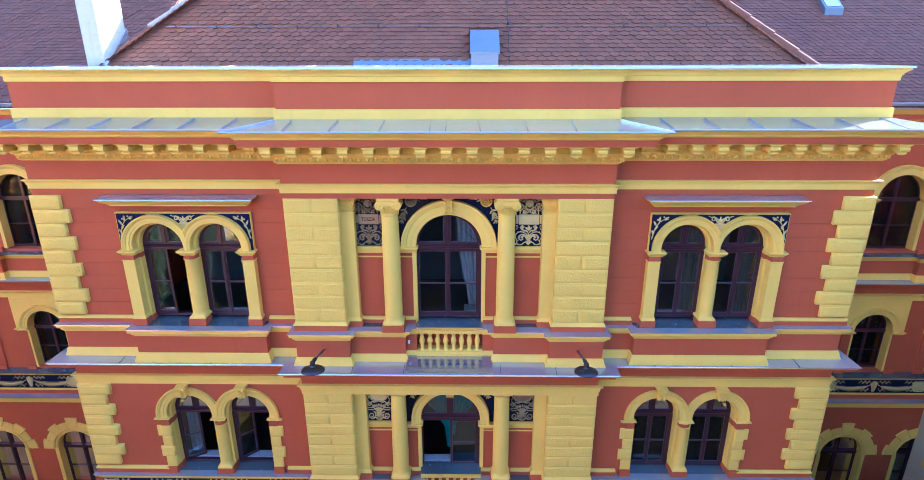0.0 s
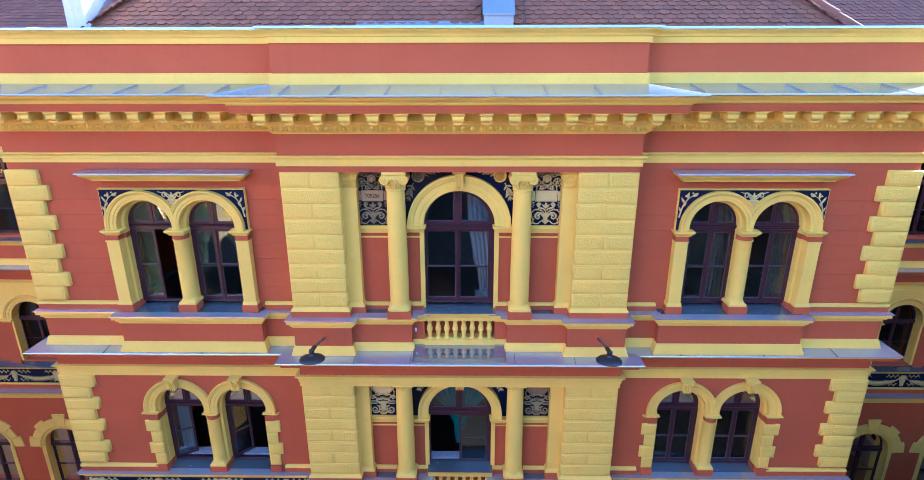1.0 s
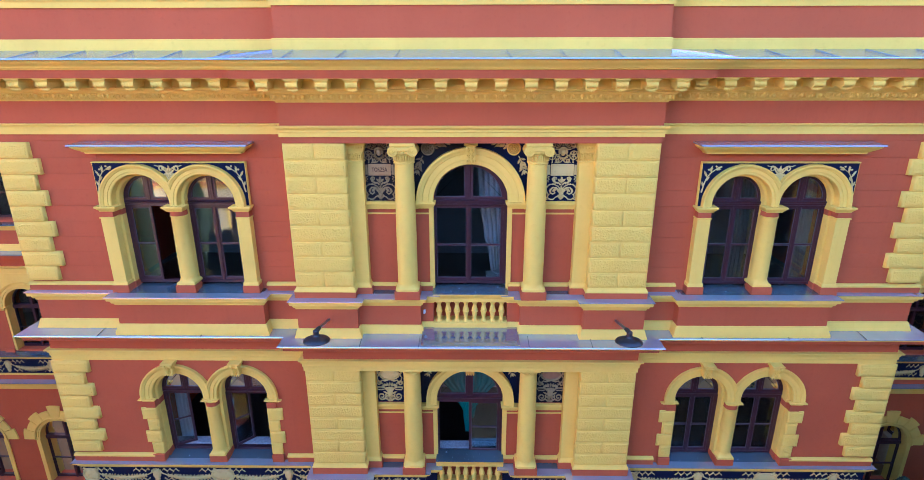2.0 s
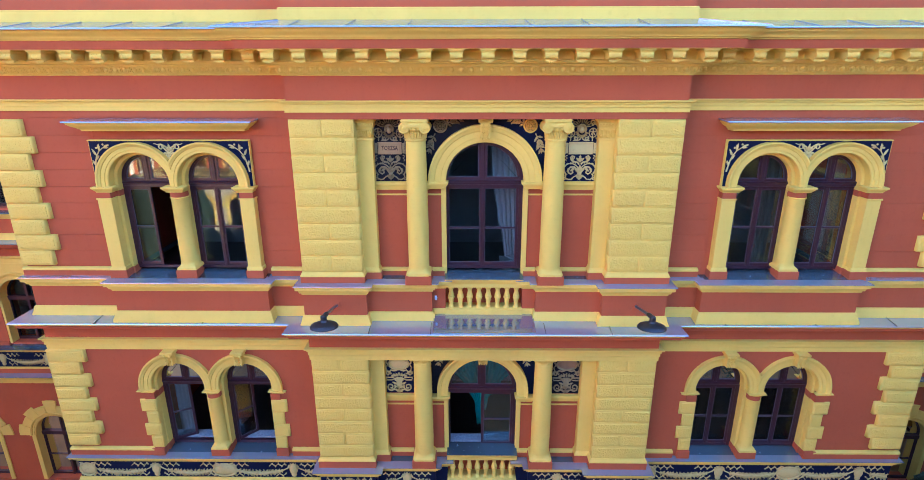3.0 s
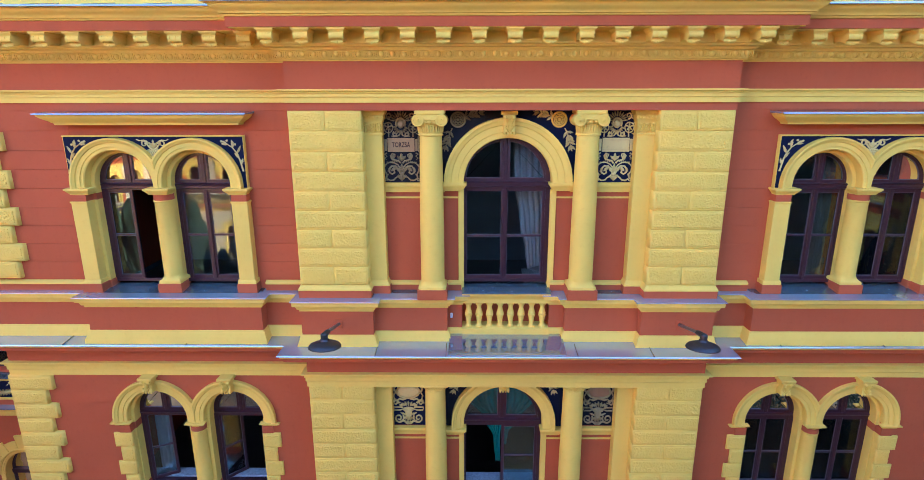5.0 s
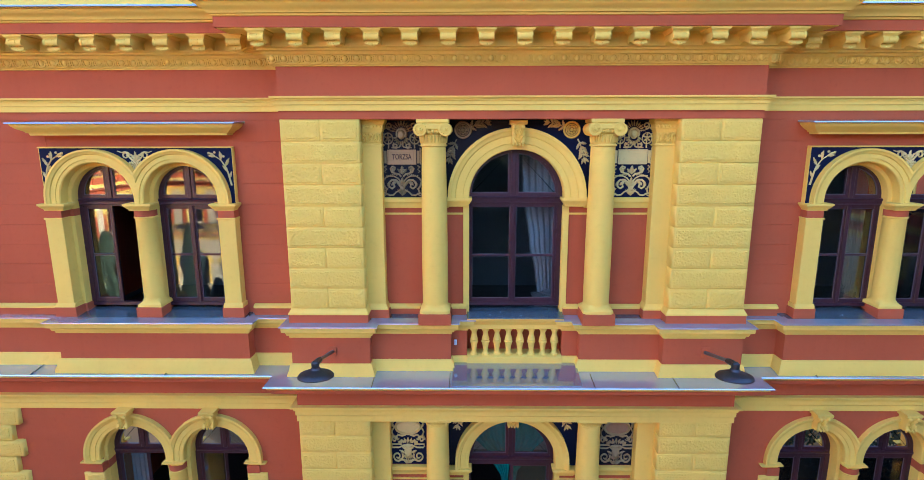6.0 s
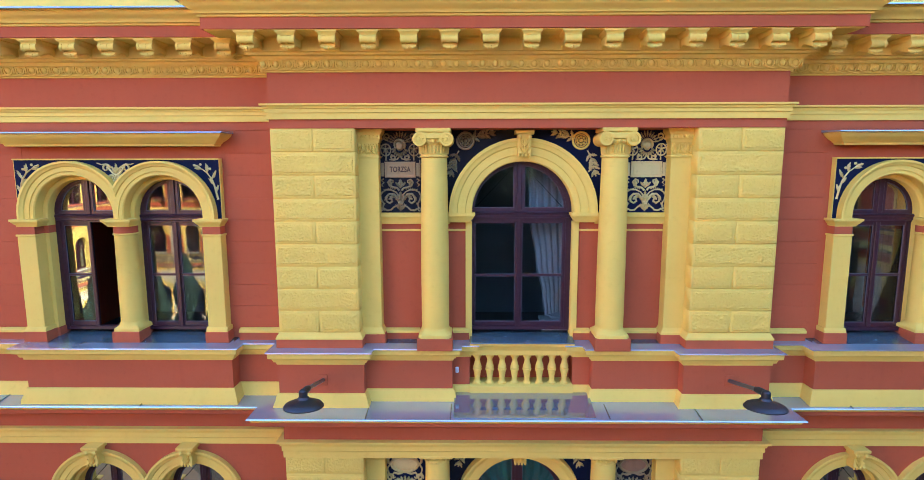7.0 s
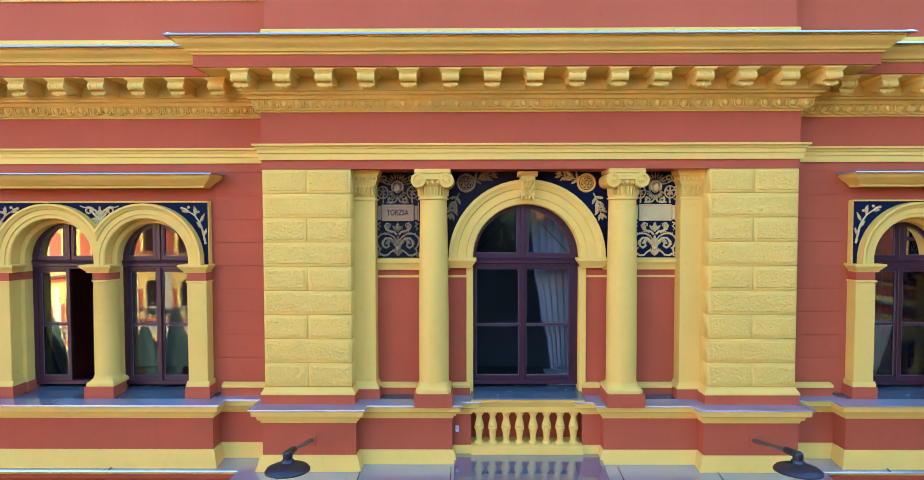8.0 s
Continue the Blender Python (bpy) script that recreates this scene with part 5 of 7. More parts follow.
# ---- ornament: low relief laid on a panel ----
class Relief:
    """Collects low relief; u runs to the right and v up from a corner on the wall."""

    def __init__(self, x, y, z, mirror=1):
        self.bm, self.o, self.k = bmesh.new(), (x, y, z), mirror

    def p(self, u, v, h=0.0):
        return (self.o[0] + self.k * u, self.o[1] - h, self.o[2] + v)

    def ribbon(self, pts, w0, w1, h=0.012):
        n = len(pts)
        rows = []
        for i, (u, v) in enumerate(pts):
            a, b = pts[max(i - 1, 0)], pts[min(i + 1, n - 1)]
            d = math.hypot(b[0] - a[0], b[1] - a[1]) or 1
            nx, ny = -(b[1] - a[1]) / d, (b[0] - a[0]) / d
            w = (w0 + (w1 - w0) * i / (n - 1)) * 0.62
            rows.append([self.bm.verts.new(self.p(u + nx * w * s, v + ny * w * s, hh)) for s, hh in ((-1, -0.002), (-0.6, h * 0.8), (0, h), (0.6, h * 0.8), (1, -0.002))])
        for r0, r1 in zip(rows, rows[1:]):
            for j in range(4):
                self.bm.faces.new((r0[j], r0[j + 1], r1[j + 1], r1[j]))

    def spiral(self, u, v, r0, r1, a0, turns, w0, w1, h=0.012, n=26):
        pts = []
        for i in range(n + 1):
            f = i / n
            a, rr = a0 + turns * 2 * math.pi * f, r0 + (r1 - r0) * f
            pts.append((u + rr * math.cos(a), v + rr * math.sin(a)))
        self.ribbon(pts, w0, w1, h)
        return pts[0]

    def leaf(self, u, v, a, length, width, h=0.012):
        prof = [(0, 0.12), (0.14, 0.62), (0.22, 0.42), (0.36, 1.0), (0.44, 0.62), (0.60, 1.0), (0.68, 0.52), (0.82, 0.6), (0.9, 0.3), (1, 0)]
        c, s = math.cos(a), math.sin(a)
        rows = []
        for t, w in prof:
            rows.append([self.bm.verts.new(self.p(u + c * length * t - s * width * 0.5 * w * k, v + s * length * t + c * width * 0.5 * w * k, hh)) for k, hh in ((-1, -0.002), (-0.15, h * 0.9), (0, h * 0.5), (0.15, h * 0.9), (1, -0.002))])
        for r0, r1 in zip(rows, rows[1:]):
            for j in range(4):
                self.bm.faces.new((r0[j], r0[j + 1], r1[j + 1], r1[j]))

    def dome(self, u, v, ru, rv, h=0.015, n=14):
        rings = [[self.bm.verts.new(self.p(u + ru * f * math.cos(2 * math.pi * i / n), v + rv * f * math.sin(2 * math.pi * i / n), hh)) for i in range(n)] for f, hh in ((1, -0.002), (0.85, h * 0.6), (0.5, h))]
        for a, b in zip(rings, rings[1:]):
            for i in range(n):
                self.bm.faces.new((a[i], a[(i + 1) % n], b[(i + 1) % n], b[i]))
        self.bm.faces.new(rings[-1])

    def ring(self, u, v, ru, rv, w, h=0.012, n=24):
        pts = [(u + ru * math.cos(2 * math.pi * i / n), v + rv * math.sin(2 * math.pi * i / n)) for i in range(n + 1)]
        self.ribbon(pts, w, w, h)

    def slab(self, u0, u1, v0, v1, h):
        a, b = sorted((self.p(u0, 0)[0], self.p(u1, 0)[0]))
        box(self.bm, a, b, self.o[1] - h, self.o[1] + 0.002, self.o[2] + v0, self.o[2] + v1, 0.003)


def carved_sprig(name, bm, mat, parent, label, fruit):
    """Stem as one part, with its leaves and fruits as pieces of their own under it."""
    seen, stem, pieces = set(), bmesh.new(), []
    bm.verts.index_update()
    for v in bm.verts:
        if v.index in seen:
            continue
        seen.add(v.index)
        todo, island, faces = [v], [], {}
        while todo:
            w = todo.pop()
            island.append(w)
            for f in w.link_faces:
                faces[tuple(q.index for q in f.verts)] = f
            for e in w.link_edges:
                o = e.other_vert(w)
                if o.index not in seen:
                    seen.add(o.index)
                    todo.append(o)
        kind = "leaf" if len(faces) == 36 else fruit if any(len(k) > 4 for k in faces) else ""
        into = bmesh.new() if kind else stem
        copy = {q.index: into.verts.new(q.co) for q in island}
        for k in faces:
            into.faces.new([copy[i] for i in k])
        if kind:
            pieces.append((kind, into))
    bm.free()
    ob = part(name, stem, mat, parent, label)
    for kind, one in pieces:
        part(kind, one, mat, ob)
    return ob


def panel_root(name, label, x, y, z, group):
    return root(name, label, "ornament panel", group, at=(x, y, z))


def backing(r, u0, u1, v0, v1, mat, thick=0.012):
    bm = bmesh.new()
    box(bm, u0, u1, -thick, 0.0, v0, v1)
    part("ground_panel", bm, mat, r, "dark blue painted ground")


def oak_sprig(R, pts, size, sides=(1, -1), h=0.010):
    """A stem with paired leaves."""
    R.ribbon(pts, 0.014 * size, 0.007 * size, h)
    n = len(pts)
    for i in range(1, n):
        (ua, va), (ub, vb) = pts[i - 1], pts[i]
        a = math.atan2(vb - va, ub - ua)
        for s in sides:
            R.leaf(ub, vb, a + s * (0.75 + 0.2 * math.sin(i * 2.1)), 0.085 * size, 0.042 * size, h + 0.006)
    R.leaf(*pts[-1], a, 0.08 * size, 0.034 * size, h)


def tall_panel(s, relief_mat, ground_mat, written, label):
    """Panel beside a column: plain mask with rays, tablet, and paired scrolls below."""
    x = s * 1.595
    r = panel_root("ornament_panel", label, x, WALL_Y, 11.375, "panels beside the columns")
    backing(r, -0.285, 0.285, 0.0, 1.06, ground_mat)
    top = Relief(0, -0.012, 0)
    # mask without features, crowned with rays and ringed with leaves
    top.dome(0, 0.868, 0.052, 0.066, 0.040, 18)
    for i in range(14):
        a = math.pi * (-0.15 + 1.3 * i / 13)
        top.dome(0.066 * math.cos(a), 0.880 + 0.068 * math.sin(a), 0.019, 0.019, 0.030, 8)
    for i in range(11):
        a = math.pi * (0.04 + 0.92 * i / 10)
        top.leaf(0.075 * math.cos(a), 0.905 + 0.07 * math.sin(a), a, 0.085, 0.030, 0.018)
    for i in range(9):
        a = -math.pi * (0.08 + 0.84 * i / 8)
        top.leaf(0.055 * math.cos(a), 0.84 + 0.06 * math.sin(a), a - 0.2, 0.065, 0.036, 0.026)
    for k in (-1, 1):
        top.spiral(k * 0.165, 0.985, 0.012, 0.048, 0 if k > 0 else math.pi, -1.3 * k, 0.016, 0.022)
        top.ribbon([(k * 0.20, 0.965), (k * 0.255, 0.93), (k * 0.262, 0.89), (k * 0.235, 0.865)], 0.020, 0.014)
        top.ring(k * 0.185, 0.815, 0.066, 0.074, 0.016, 0.014)
        top.dome(k * 0.185, 0.825, 0.022, 0.022, 0.018, 8)
        for j in range(5):
            a = math.pi / 2 + j * math.pi * 0.4
            top.leaf(k * 0.185 + 0.012 * math.cos(a), 0.825 + 0.012 * math.sin(a), a, 0.050, 0.034, 0.018)
        top.ribbon([(k * 0.180, 0.80), (k * 0.178, 0.74), (k * 0.182, 0.68)], 0.016, 0.018)
        top.ribbon([(k * 0.255, 0.80), (k * 0.268, 0.75), (k * 0.250, 0.715), (k * 0.225, 0.735)], 0.016, 0.010)
        top.spiral(k * 0.085, 0.722, 0.010, 0.036, 0 if k > 0 else math.pi, 1.2 * k, 0.014, 0.022)
        top.ribbon([(k * 0.0, 0.745), (k * 0.03, 0.70), (k * 0.08, 0.685), (k * 0.14, 0.692)], 0.020, 0.014)
        # wings that carry the tablet
        top.slab(k * 0.228 - 0.018, k * 0.228 + 0.018, 0.475, 0.65, 0.014)
        top.slab(k * 0.258 - 0.008, k * 0.258 + 0.008, 0.46, 0.69, 0.018)
    part("mask_relief", top.bm, relief_mat, r, "carved mask with rays")
    tab = Relief(0, -0.012, 0)
    tab.slab(-0.20, 0.20, 0.46, 0.665, 0.012)
    tab.slab(-0.20, 0.20, 0.645, 0.665, 0.022)
    tab.slab(-0.20, 0.20, 0.46, 0.48, 0.022)
    tab.slab(-0.20, -0.18, 0.48, 0.645, 0.022)
    tab.slab(0.18, 0.20, 0.48, 0.645, 0.022)
    tab.slab(-0.165, 0.165, 0.495, 0.63, 0.018)
    part("tablet", tab.bm, TABLET if written else relief_mat, r, "framed tablet")
    low = Relief(0, -0.012, 0)
    for k in (-1, 1):
        # palmette and curling leaves under the tablet
        low.ribbon([(k * 0.015, 0.29), (k * 0.045, 0.325), (k * 0.095, 0.335), (k * 0.145, 0.355), (k * 0.165, 0.40), (k * 0.135, 0.435), (k * 0.095, 0.42), (k * 0.10, 0.39)], 0.024, 0.018, 0.018)
        low.leaf(k * 0.12, 0.345, math.pi / 2 - k * 0.2, 0.085, 0.06, 0.020)
        low.leaf(k * 0.01, 0.34, math.pi / 2 - k * 0.75, 0.085, 0.048, 0.020)
        low.ribbon([(k * 0.215, 0.445), (k * 0.25, 0.425), (k * 0.215, 0.395), (k * 0.25, 0.365), (k * 0.225, 0.345)], 0.018, 0.010)
        # beaded branches
        low.ribbon([(k * 0.02, 0.22), (k * 0.06, 0.27), (k * 0.12, 0.30), (k * 0.19, 0.30), (k * 0.24, 0.27)], 0.018, 0.016, 0.014)
        for j in range(6):
            low.dome(k * (0.075 + 0.028 * j), 0.313 + 0.010 * math.sin(j), 0.011, 0.011, 0.016, 7)
        # large scrolls
        low.ribbon([(k * 0.02, 0.13), (k * 0.045, 0.20), (k * 0.09, 0.245), (k * 0.15, 0.245), (k * 0.19, 0.205), (k * 0.185, 0.15), (k * 0.145, 0.125), (k * 0.11, 0.15), (k * 0.12, 0.185), (k * 0.15, 0.185)], 0.026, 0.024, 0.018)
        low.leaf(k * 0.085, 0.235, math.pi / 2 - k * 2.3, 0.10, 0.06, 0.02)
        low.leaf(k * 0.165, 0.235, math.pi / 2 - k * 2.6, 0.09, 0.05, 0.02)
        low.ribbon([(k * 0.235, 0.275), (k * 0.268, 0.23), (k * 0.255, 0.17), (k * 0.225, 0.12), (k * 0.235, 0.07), (k * 0.265, 0.045), (k * 0.262, 0.025)], 0.022, 0.018, 0.016)
        low.spiral(k * 0.245, 0.045, 0.008, 0.026, 0, 1.1 * k, 0.012, 0.016)
        low.ribbon([(k * 0.04, 0.10), (k * 0.09, 0.075), (k * 0.13, 0.035), (k * 0.18, 0.03), (k * 0.225, 0.055)], 0.018, 0.022, 0.016)
        low.leaf(k * 0.20, 0.13, -0.7 if k > 0 else math.pi + 0.7, 0.06, 0.034)
        for j in range(3):
            low.leaf(k * 0.008, 0.03, math.pi / 2 - k * 0.22 * (j + 1), 0.105, 0.03, 0.016)
            low.leaf(k * 0.008, 0.14, math.pi / 2 - k * 0.28 * (j + 1), 0.11, 0.034, 0.022)
    low.dome(0, 0.13, 0.035, 0.035, 0.026)
    low.leaf(0, 0.14, math.pi / 2, 0.15, 0.06, 0.024)
    low.leaf(0, 0.02, math.pi / 2, 0.11, 0.035, 0.02)
    low.leaf(0, 0.32, math.pi / 2, 0.125, 0.07, 0.022)
    part("scroll_relief", low.bm, relief_mat, r, "carved scrolls and leaves")
    if written:
        cu = bpy.data.curves.new("lettering", "FONT")
        cu.body, cu.size, cu.extrude, cu.align_x, cu.align_y = "TORZSA", 0.090, 0.004, "CENTER", "CENTER"
        cu.space_character = 1.05
        cu.offset = 0.0015
        cu.materials.append(INK)
        t = new("lettering", cu)
        t.parent = r
        t.matrix_basis = pose(0, -0.034, 0.562, 90) @ Matrix.Diagonal((0.76, 1.12, 1, 1))
        t["label"] = "dark brown lettering"
    return r


tall_panel(-1, BROWN_RELIEF, NAVY_DULL, True, "weathered brown relief panel with lettered tablet beside a column")
tall_panel(1, CREAM, NAVY, False, "restored cream relief panel with blank tablet beside a column")


def middle_spandrel(s, relief_mat, ground_mat, label, zs, z1, rout, stilt=0.0):
    r = panel_root("arch_spandrel", label, 0, WALL_Y, zs, "spandrels of the middle arches")
    bm = bmesh.new()
    n, H = 20, z1 - zs
    arc = [(s * (rout - 0.03) * math.cos(math.pi / 2 * i / n), (rout - 0.03) * math.sin(math.pi / 2 * i / n)) for i in range(n + 1)]
    for (xa, za), (xb, zb) in zip(arc, arc[1:]):
        q = [(xa, za), (s * 1.04, za), (s * 1.04, zb), (xb, zb)]
        f = [bm.verts.new((x, -0.012, min(z, H))) for x, z in q]
        bm.faces.new(f)
    if stilt:
        bm.faces.new([bm.verts.new((x, -0.012, z)) for x, z in ((s * (rout - 0.03), -stilt), (s * 1.04, -stilt), (s * 1.04, 0), (s * (rout - 0.03), 0))])
    if H > rout:
        bm.faces.new([bm.verts.new((x, -0.012, z)) for x, z in ((0, rout - 0.03), (s * 1.04, rout - 0.03), (s * 1.04, H), (0, H))])
    bmesh.ops.remove_doubles(bm, verts=bm.verts[:], dist=1e-5)
    got = bmesh.ops.extrude_face_region(bm, geom=bm.faces[:])
    bmesh.ops.translate(bm, verts=[v for v in got["geom"] if isinstance(v, bmesh.types.BMVert)], vec=(0, 0.011, 0))
    part("ground_panel", bm, ground_mat, r, "dark blue painted ground")
    if H > 1.0:
        stems = [([(0.69, 0.945), (0.64, 0.965), (0.59, 0.982), (0.54, 0.998), (0.49, 1.01), (0.44, 1.022)], 1.15), ([(0.83, 0.80), (0.858, 0.75), (0.88, 0.70), (0.897, 0.65), (0.91, 0.60), (0.925, 0.55)], 1.2)]
    else:
        stems = [([(0.69, 0.84), (0.735, 0.795), (0.77, 0.745), (0.795, 0.69), (0.815, 0.63), (0.83, 0.575)], 1.2)]
    for stem, size in stems:
        R = Relief(0, -0.012, 0, s)
        oak_sprig(R, stem, size)
        carved_sprig("sprig_relief", R.bm, relief_mat, r, "carved leaf sprig", "acorn")
    if H > 1.0:
        R = Relief(0, -0.012, 0, s)
        R.ring(0.745, 0.925, 0.105, 0.105, 0.026, 0.02)
        R.ring(0.745, 0.925, 0.075, 0.075, 0.014, 0.014)
        for i in range(8):
            a = i * math.pi / 4
            R.dome(0.745 + 0.047 * math.cos(a), 0.925 + 0.047 * math.sin(a), 0.019, 0.019, 0.02, 8)
        R.dome(0.745, 0.925, 0.026, 0.026, 0.026)
        part("rosette", R.bm, YELLOW if s > 0 else relief_mat, r, "round carved rosette")
    return r


middle_spandrel(-1, BROWN_RELIEF, NAVY_DULL, "weathered brown rosette and oak sprigs on dark ground", 11.38, 12.44, 0.96)
middle_spandrel(1, CREAM, NAVY, "restored cream rosette and oak sprigs on blue ground", 11.38, 12.44, 0.96)
middle_spandrel(-1, CREAM, NAVY_DULL, "cream leaf sprig on dark ground beside the lower arch", 7.31, 8.18, 0.87, 0.11)
middle_spandrel(1, CREAM, NAVY, "cream leaf sprig on blue ground beside the lower arch", 7.31, 8.18, 0.87, 0.11)


def square_panel(s, relief_mat, field_mat, ground_mat, label):
    """Lower panel: oval shield among scrolls."""
    r = panel_root("ornament_panel", label, s * 1.60, WALL_Y, 7.215, "panels beside the lower columns")
    backing(r, -0.285, 0.285, 0.0, 0.96, ground_mat)
    R = Relief(0, -0.012, 0)
    R.ring(0, 0.555, 0.190, 0.100, 0.030, 0.026)
    for k in (-1, 1):
        R.spiral(k * 0.225, 0.665, 0.012, 0.050, 0 if k > 0 else math.pi, 1.3 * k, 0.020, 0.026, 0.018)
        R.ribbon([(k * 0.175, 0.63), (k * 0.12, 0.665), (k * 0.06, 0.655), (k * 0.02, 0.70)], 0.026, 0.020, 0.018)
        R.ribbon([(k * 0.24, 0.61), (k * 0.21, 0.55), (k * 0.245, 0.49), (k * 0.225, 0.42), (k * 0.26, 0.38)], 0.024, 0.018, 0.018)
        R.ribbon([(k * 0.03, 0.445), (k * 0.09, 0.425), (k * 0.15, 0.44), (k * 0.185, 0.40), (k * 0.16, 0.365), (k * 0.13, 0.385)], 0.028, 0.016, 0.018)
        R.leaf(k * 0.21, 0.44, math.pi / 2 - k * 2.5, 0.10, 0.06, 0.018)
        R.ribbon([(k * 0.25, 0.265), (k * 0.25, 0.30), (k * 0.14, 0.30), (k * 0.07, 0.275), (k * 0.14, 0.25), (k * 0.245, 0.25)], 0.020, 0.020, 0.016)
        R.spiral(k * 0.165, 0.115, 0.012, 0.085, 0 if k > 0 else math.pi, -1.6 * k, 0.018, 0.026, 0.018)
        R.leaf(k * 0.04, 0.16, math.pi / 2 - k * 1.1, 0.11, 0.05, 0.018)
        R.leaf(k * 0.03, 0.05, math.pi / 2 - k * 1.35, 0.12, 0.045, 0.016)
        R.leaf(k * 0.09, 0.36, math.pi / 2 - k * 2.2, 0.07, 0.04, 0.016)
        for j in range(4):
            R.leaf(k * 0.02, 0.66, math.pi / 2 - k * (0.2 + 0.36 * j), 0.13, 0.045, 0.018)
            R.leaf(k * 0.10, 0.76, math.pi / 2 - k * (0.1 + 0.5 * j), 0.09, 0.040, 0.018)
    for j in range(-3, 4):
        R.leaf(0.030 * j, 0.320, math.pi / 2 - 0.40 * j, 0.085 - 0.006 * abs(j), 0.046, 0.024)
        R.leaf(0.010 * j, 0.150, -math.pi / 2 + 0.26 * j, 0.10 - 0.012 * abs(j), 0.036, 0.024)
        R.leaf(0.008 * j, 0.010, math.pi / 2 - 0.30 * j, 0.075, 0.028, 0.018)
    R.dome(0, 0.205, 0.060, 0.095, 0.030, 16)
    R.ring(0, 0.265, 0.080, 0.026, 0.024, 0.032)
    for k in (-1, 1):
        R.spiral(k * 0.205, 0.375, 0.010, 0.045, math.pi / 2, 1.2 * k, 0.018, 0.024, 0.020)
        R.ribbon([(k * 0.05, 0.33), (k * 0.10, 0.35), (k * 0.14, 0.325), (k * 0.10, 0.295)], 0.028, 0.018, 0.020)
        R.leaf(k * 0.235, 0.56, math.pi / 2, 0.10, 0.05, 0.020)
        R.leaf(k * 0.15, 0.74, math.pi / 2 - k * 0.8, 0.11, 0.06, 0.020)
    R.leaf(0, 0.64, math.pi / 2, 0.15, 0.05, 0.022)
    bmesh.ops.scale(R.bm, verts=R.bm.verts[:], vec=(1, 1, 1.13))
    part("scroll_relief", R.bm, relief_mat, r, "carved scrolls")
    R = Relief(0, -0.012, 0)
    R.dome(0, 0.555 * 1.13, 0.178, 0.092 * 1.13, 0.016, 22)
    part("shield", R.bm, field_mat, r, "blank oval shield")
    return r


square_panel(-1, OCHRE_RELIEF, CREAM, NAVY, "cream relief with oval shield on blue ground")
square_panel(1, BROWN_RELIEF, PEACH_RELIEF, NAVY_DULL, "weathered brown relief with oval shield on dark ground")


def bay_spandrel(s):
    """Blue field above the paired arches, with olive sprigs and a vine palmette."""
    r = panel_root("arch_spandrel", "navy field with cream olive sprigs above paired arches", BAYS[s], WALL_Y, UP["zs"], "spandrels of the paired arches")
    part("ground_panel", arch_field(), NAVY, r, "dark blue painted ground")
    bm = bmesh.new()
    box(bm, -1.345, 1.345, -0.105, 0.0, 0.762, 0.781, 0.003)
    for k in (-1, 1):
        a, b = sorted((k * 1.344, k * 1.335))
        side = bmesh.new()
        box(side, a, b, -0.083, 0.0, 0.0, 0.762)
        part("side_edge", side, YELLOW, r, "narrow yellow side edge")
    part("edge_moulding", bm, YELLOW, r, "thin yellow edge moulding")
    for k in (-1, 1):
        R = Relief(0, -0.087, 0.048)
        pts = [(k * 1.305, 0.20), (k * 1.285, 0.30), (k * 1.265, 0.39), (k * 1.235, 0.47), (k * 1.18, 0.55), (k * 1.11, 0.60)]
        R.ribbon(pts, 0.022, 0.010, 0.016)
        for (u, v), a, ln in zip(pts[1:] + pts[2:], (1.9, 1.1, 2.1, 1.5, 0.5, 0.9, 2.2, 1.7, 0.1), (0.10, 0.10, 0.13, 0.12, 0.12, 0.11, 0.10, 0.10, 0.1)):
            R.leaf(u, v, a if k < 0 else math.pi - a, ln, 0.042, 0.016)
        for u, v in ((1.06, 0.63), (1.10, 0.655), (1.02, 0.645), (1.30, 0.35), (1.22, 0.60)):
            R.dome(k * u, v, 0.018, 0.018, 0.016, 10)
        carved_sprig("olive_sprig", R.bm, CREAM, r, "carved cream olive sprig", "olive")
    R = Relief(0, -0.087, 0.048)
    for k in (-1, 1):
        R.spiral(k * 0.13, 0.61, 0.055, 0.012, math.pi if k > 0 else 0, -1.15 * k, 0.022, 0.010, 0.016)
        R.ribbon([(0, 0.52), (k * 0.05, 0.55), (k * 0.09, 0.60), (k * 0.13, 0.665), (k * 0.19, 0.655), (k * 0.24, 0.675)], 0.024, 0.010, 0.016)
        R.leaf(0, 0.54, math.pi / 2 - k * 0.6, 0.12, 0.05, 0.018)
        R.leaf(k * 0.02, 0.52, -0.2 if k > 0 else math.pi + 0.2, 0.11, 0.05, 0.018)
    R.leaf(0, 0.54, math.pi / 2, 0.13, 0.055, 0.02)
    for row, n in enumerate((3, 4, 3, 2, 1)):
        for i in range(n):
            R.dome((i - (n - 1) / 2) * 0.032, 0.51 - row * 0.030, 0.019, 0.019, 0.022, 8)
    part("vine_palmette", R.bm, CREAM, r, "carved cream vine palmette")
    return r


def arch_field():
    """Slab 2.69 wide with the two arches cut out of it."""
    bm = bmesh.new()
    pierced_wall(bm, -1.335, 1.335, 0.0, 0.762, -0.085, -0.03, [(-PITCH, 0.575, UP["stilt"], 0.0), (PITCH, 0.575, UP["stilt"], 0.0)], 28)
    return bm


for s in (-1, 1):
    bay_spandrel(s)


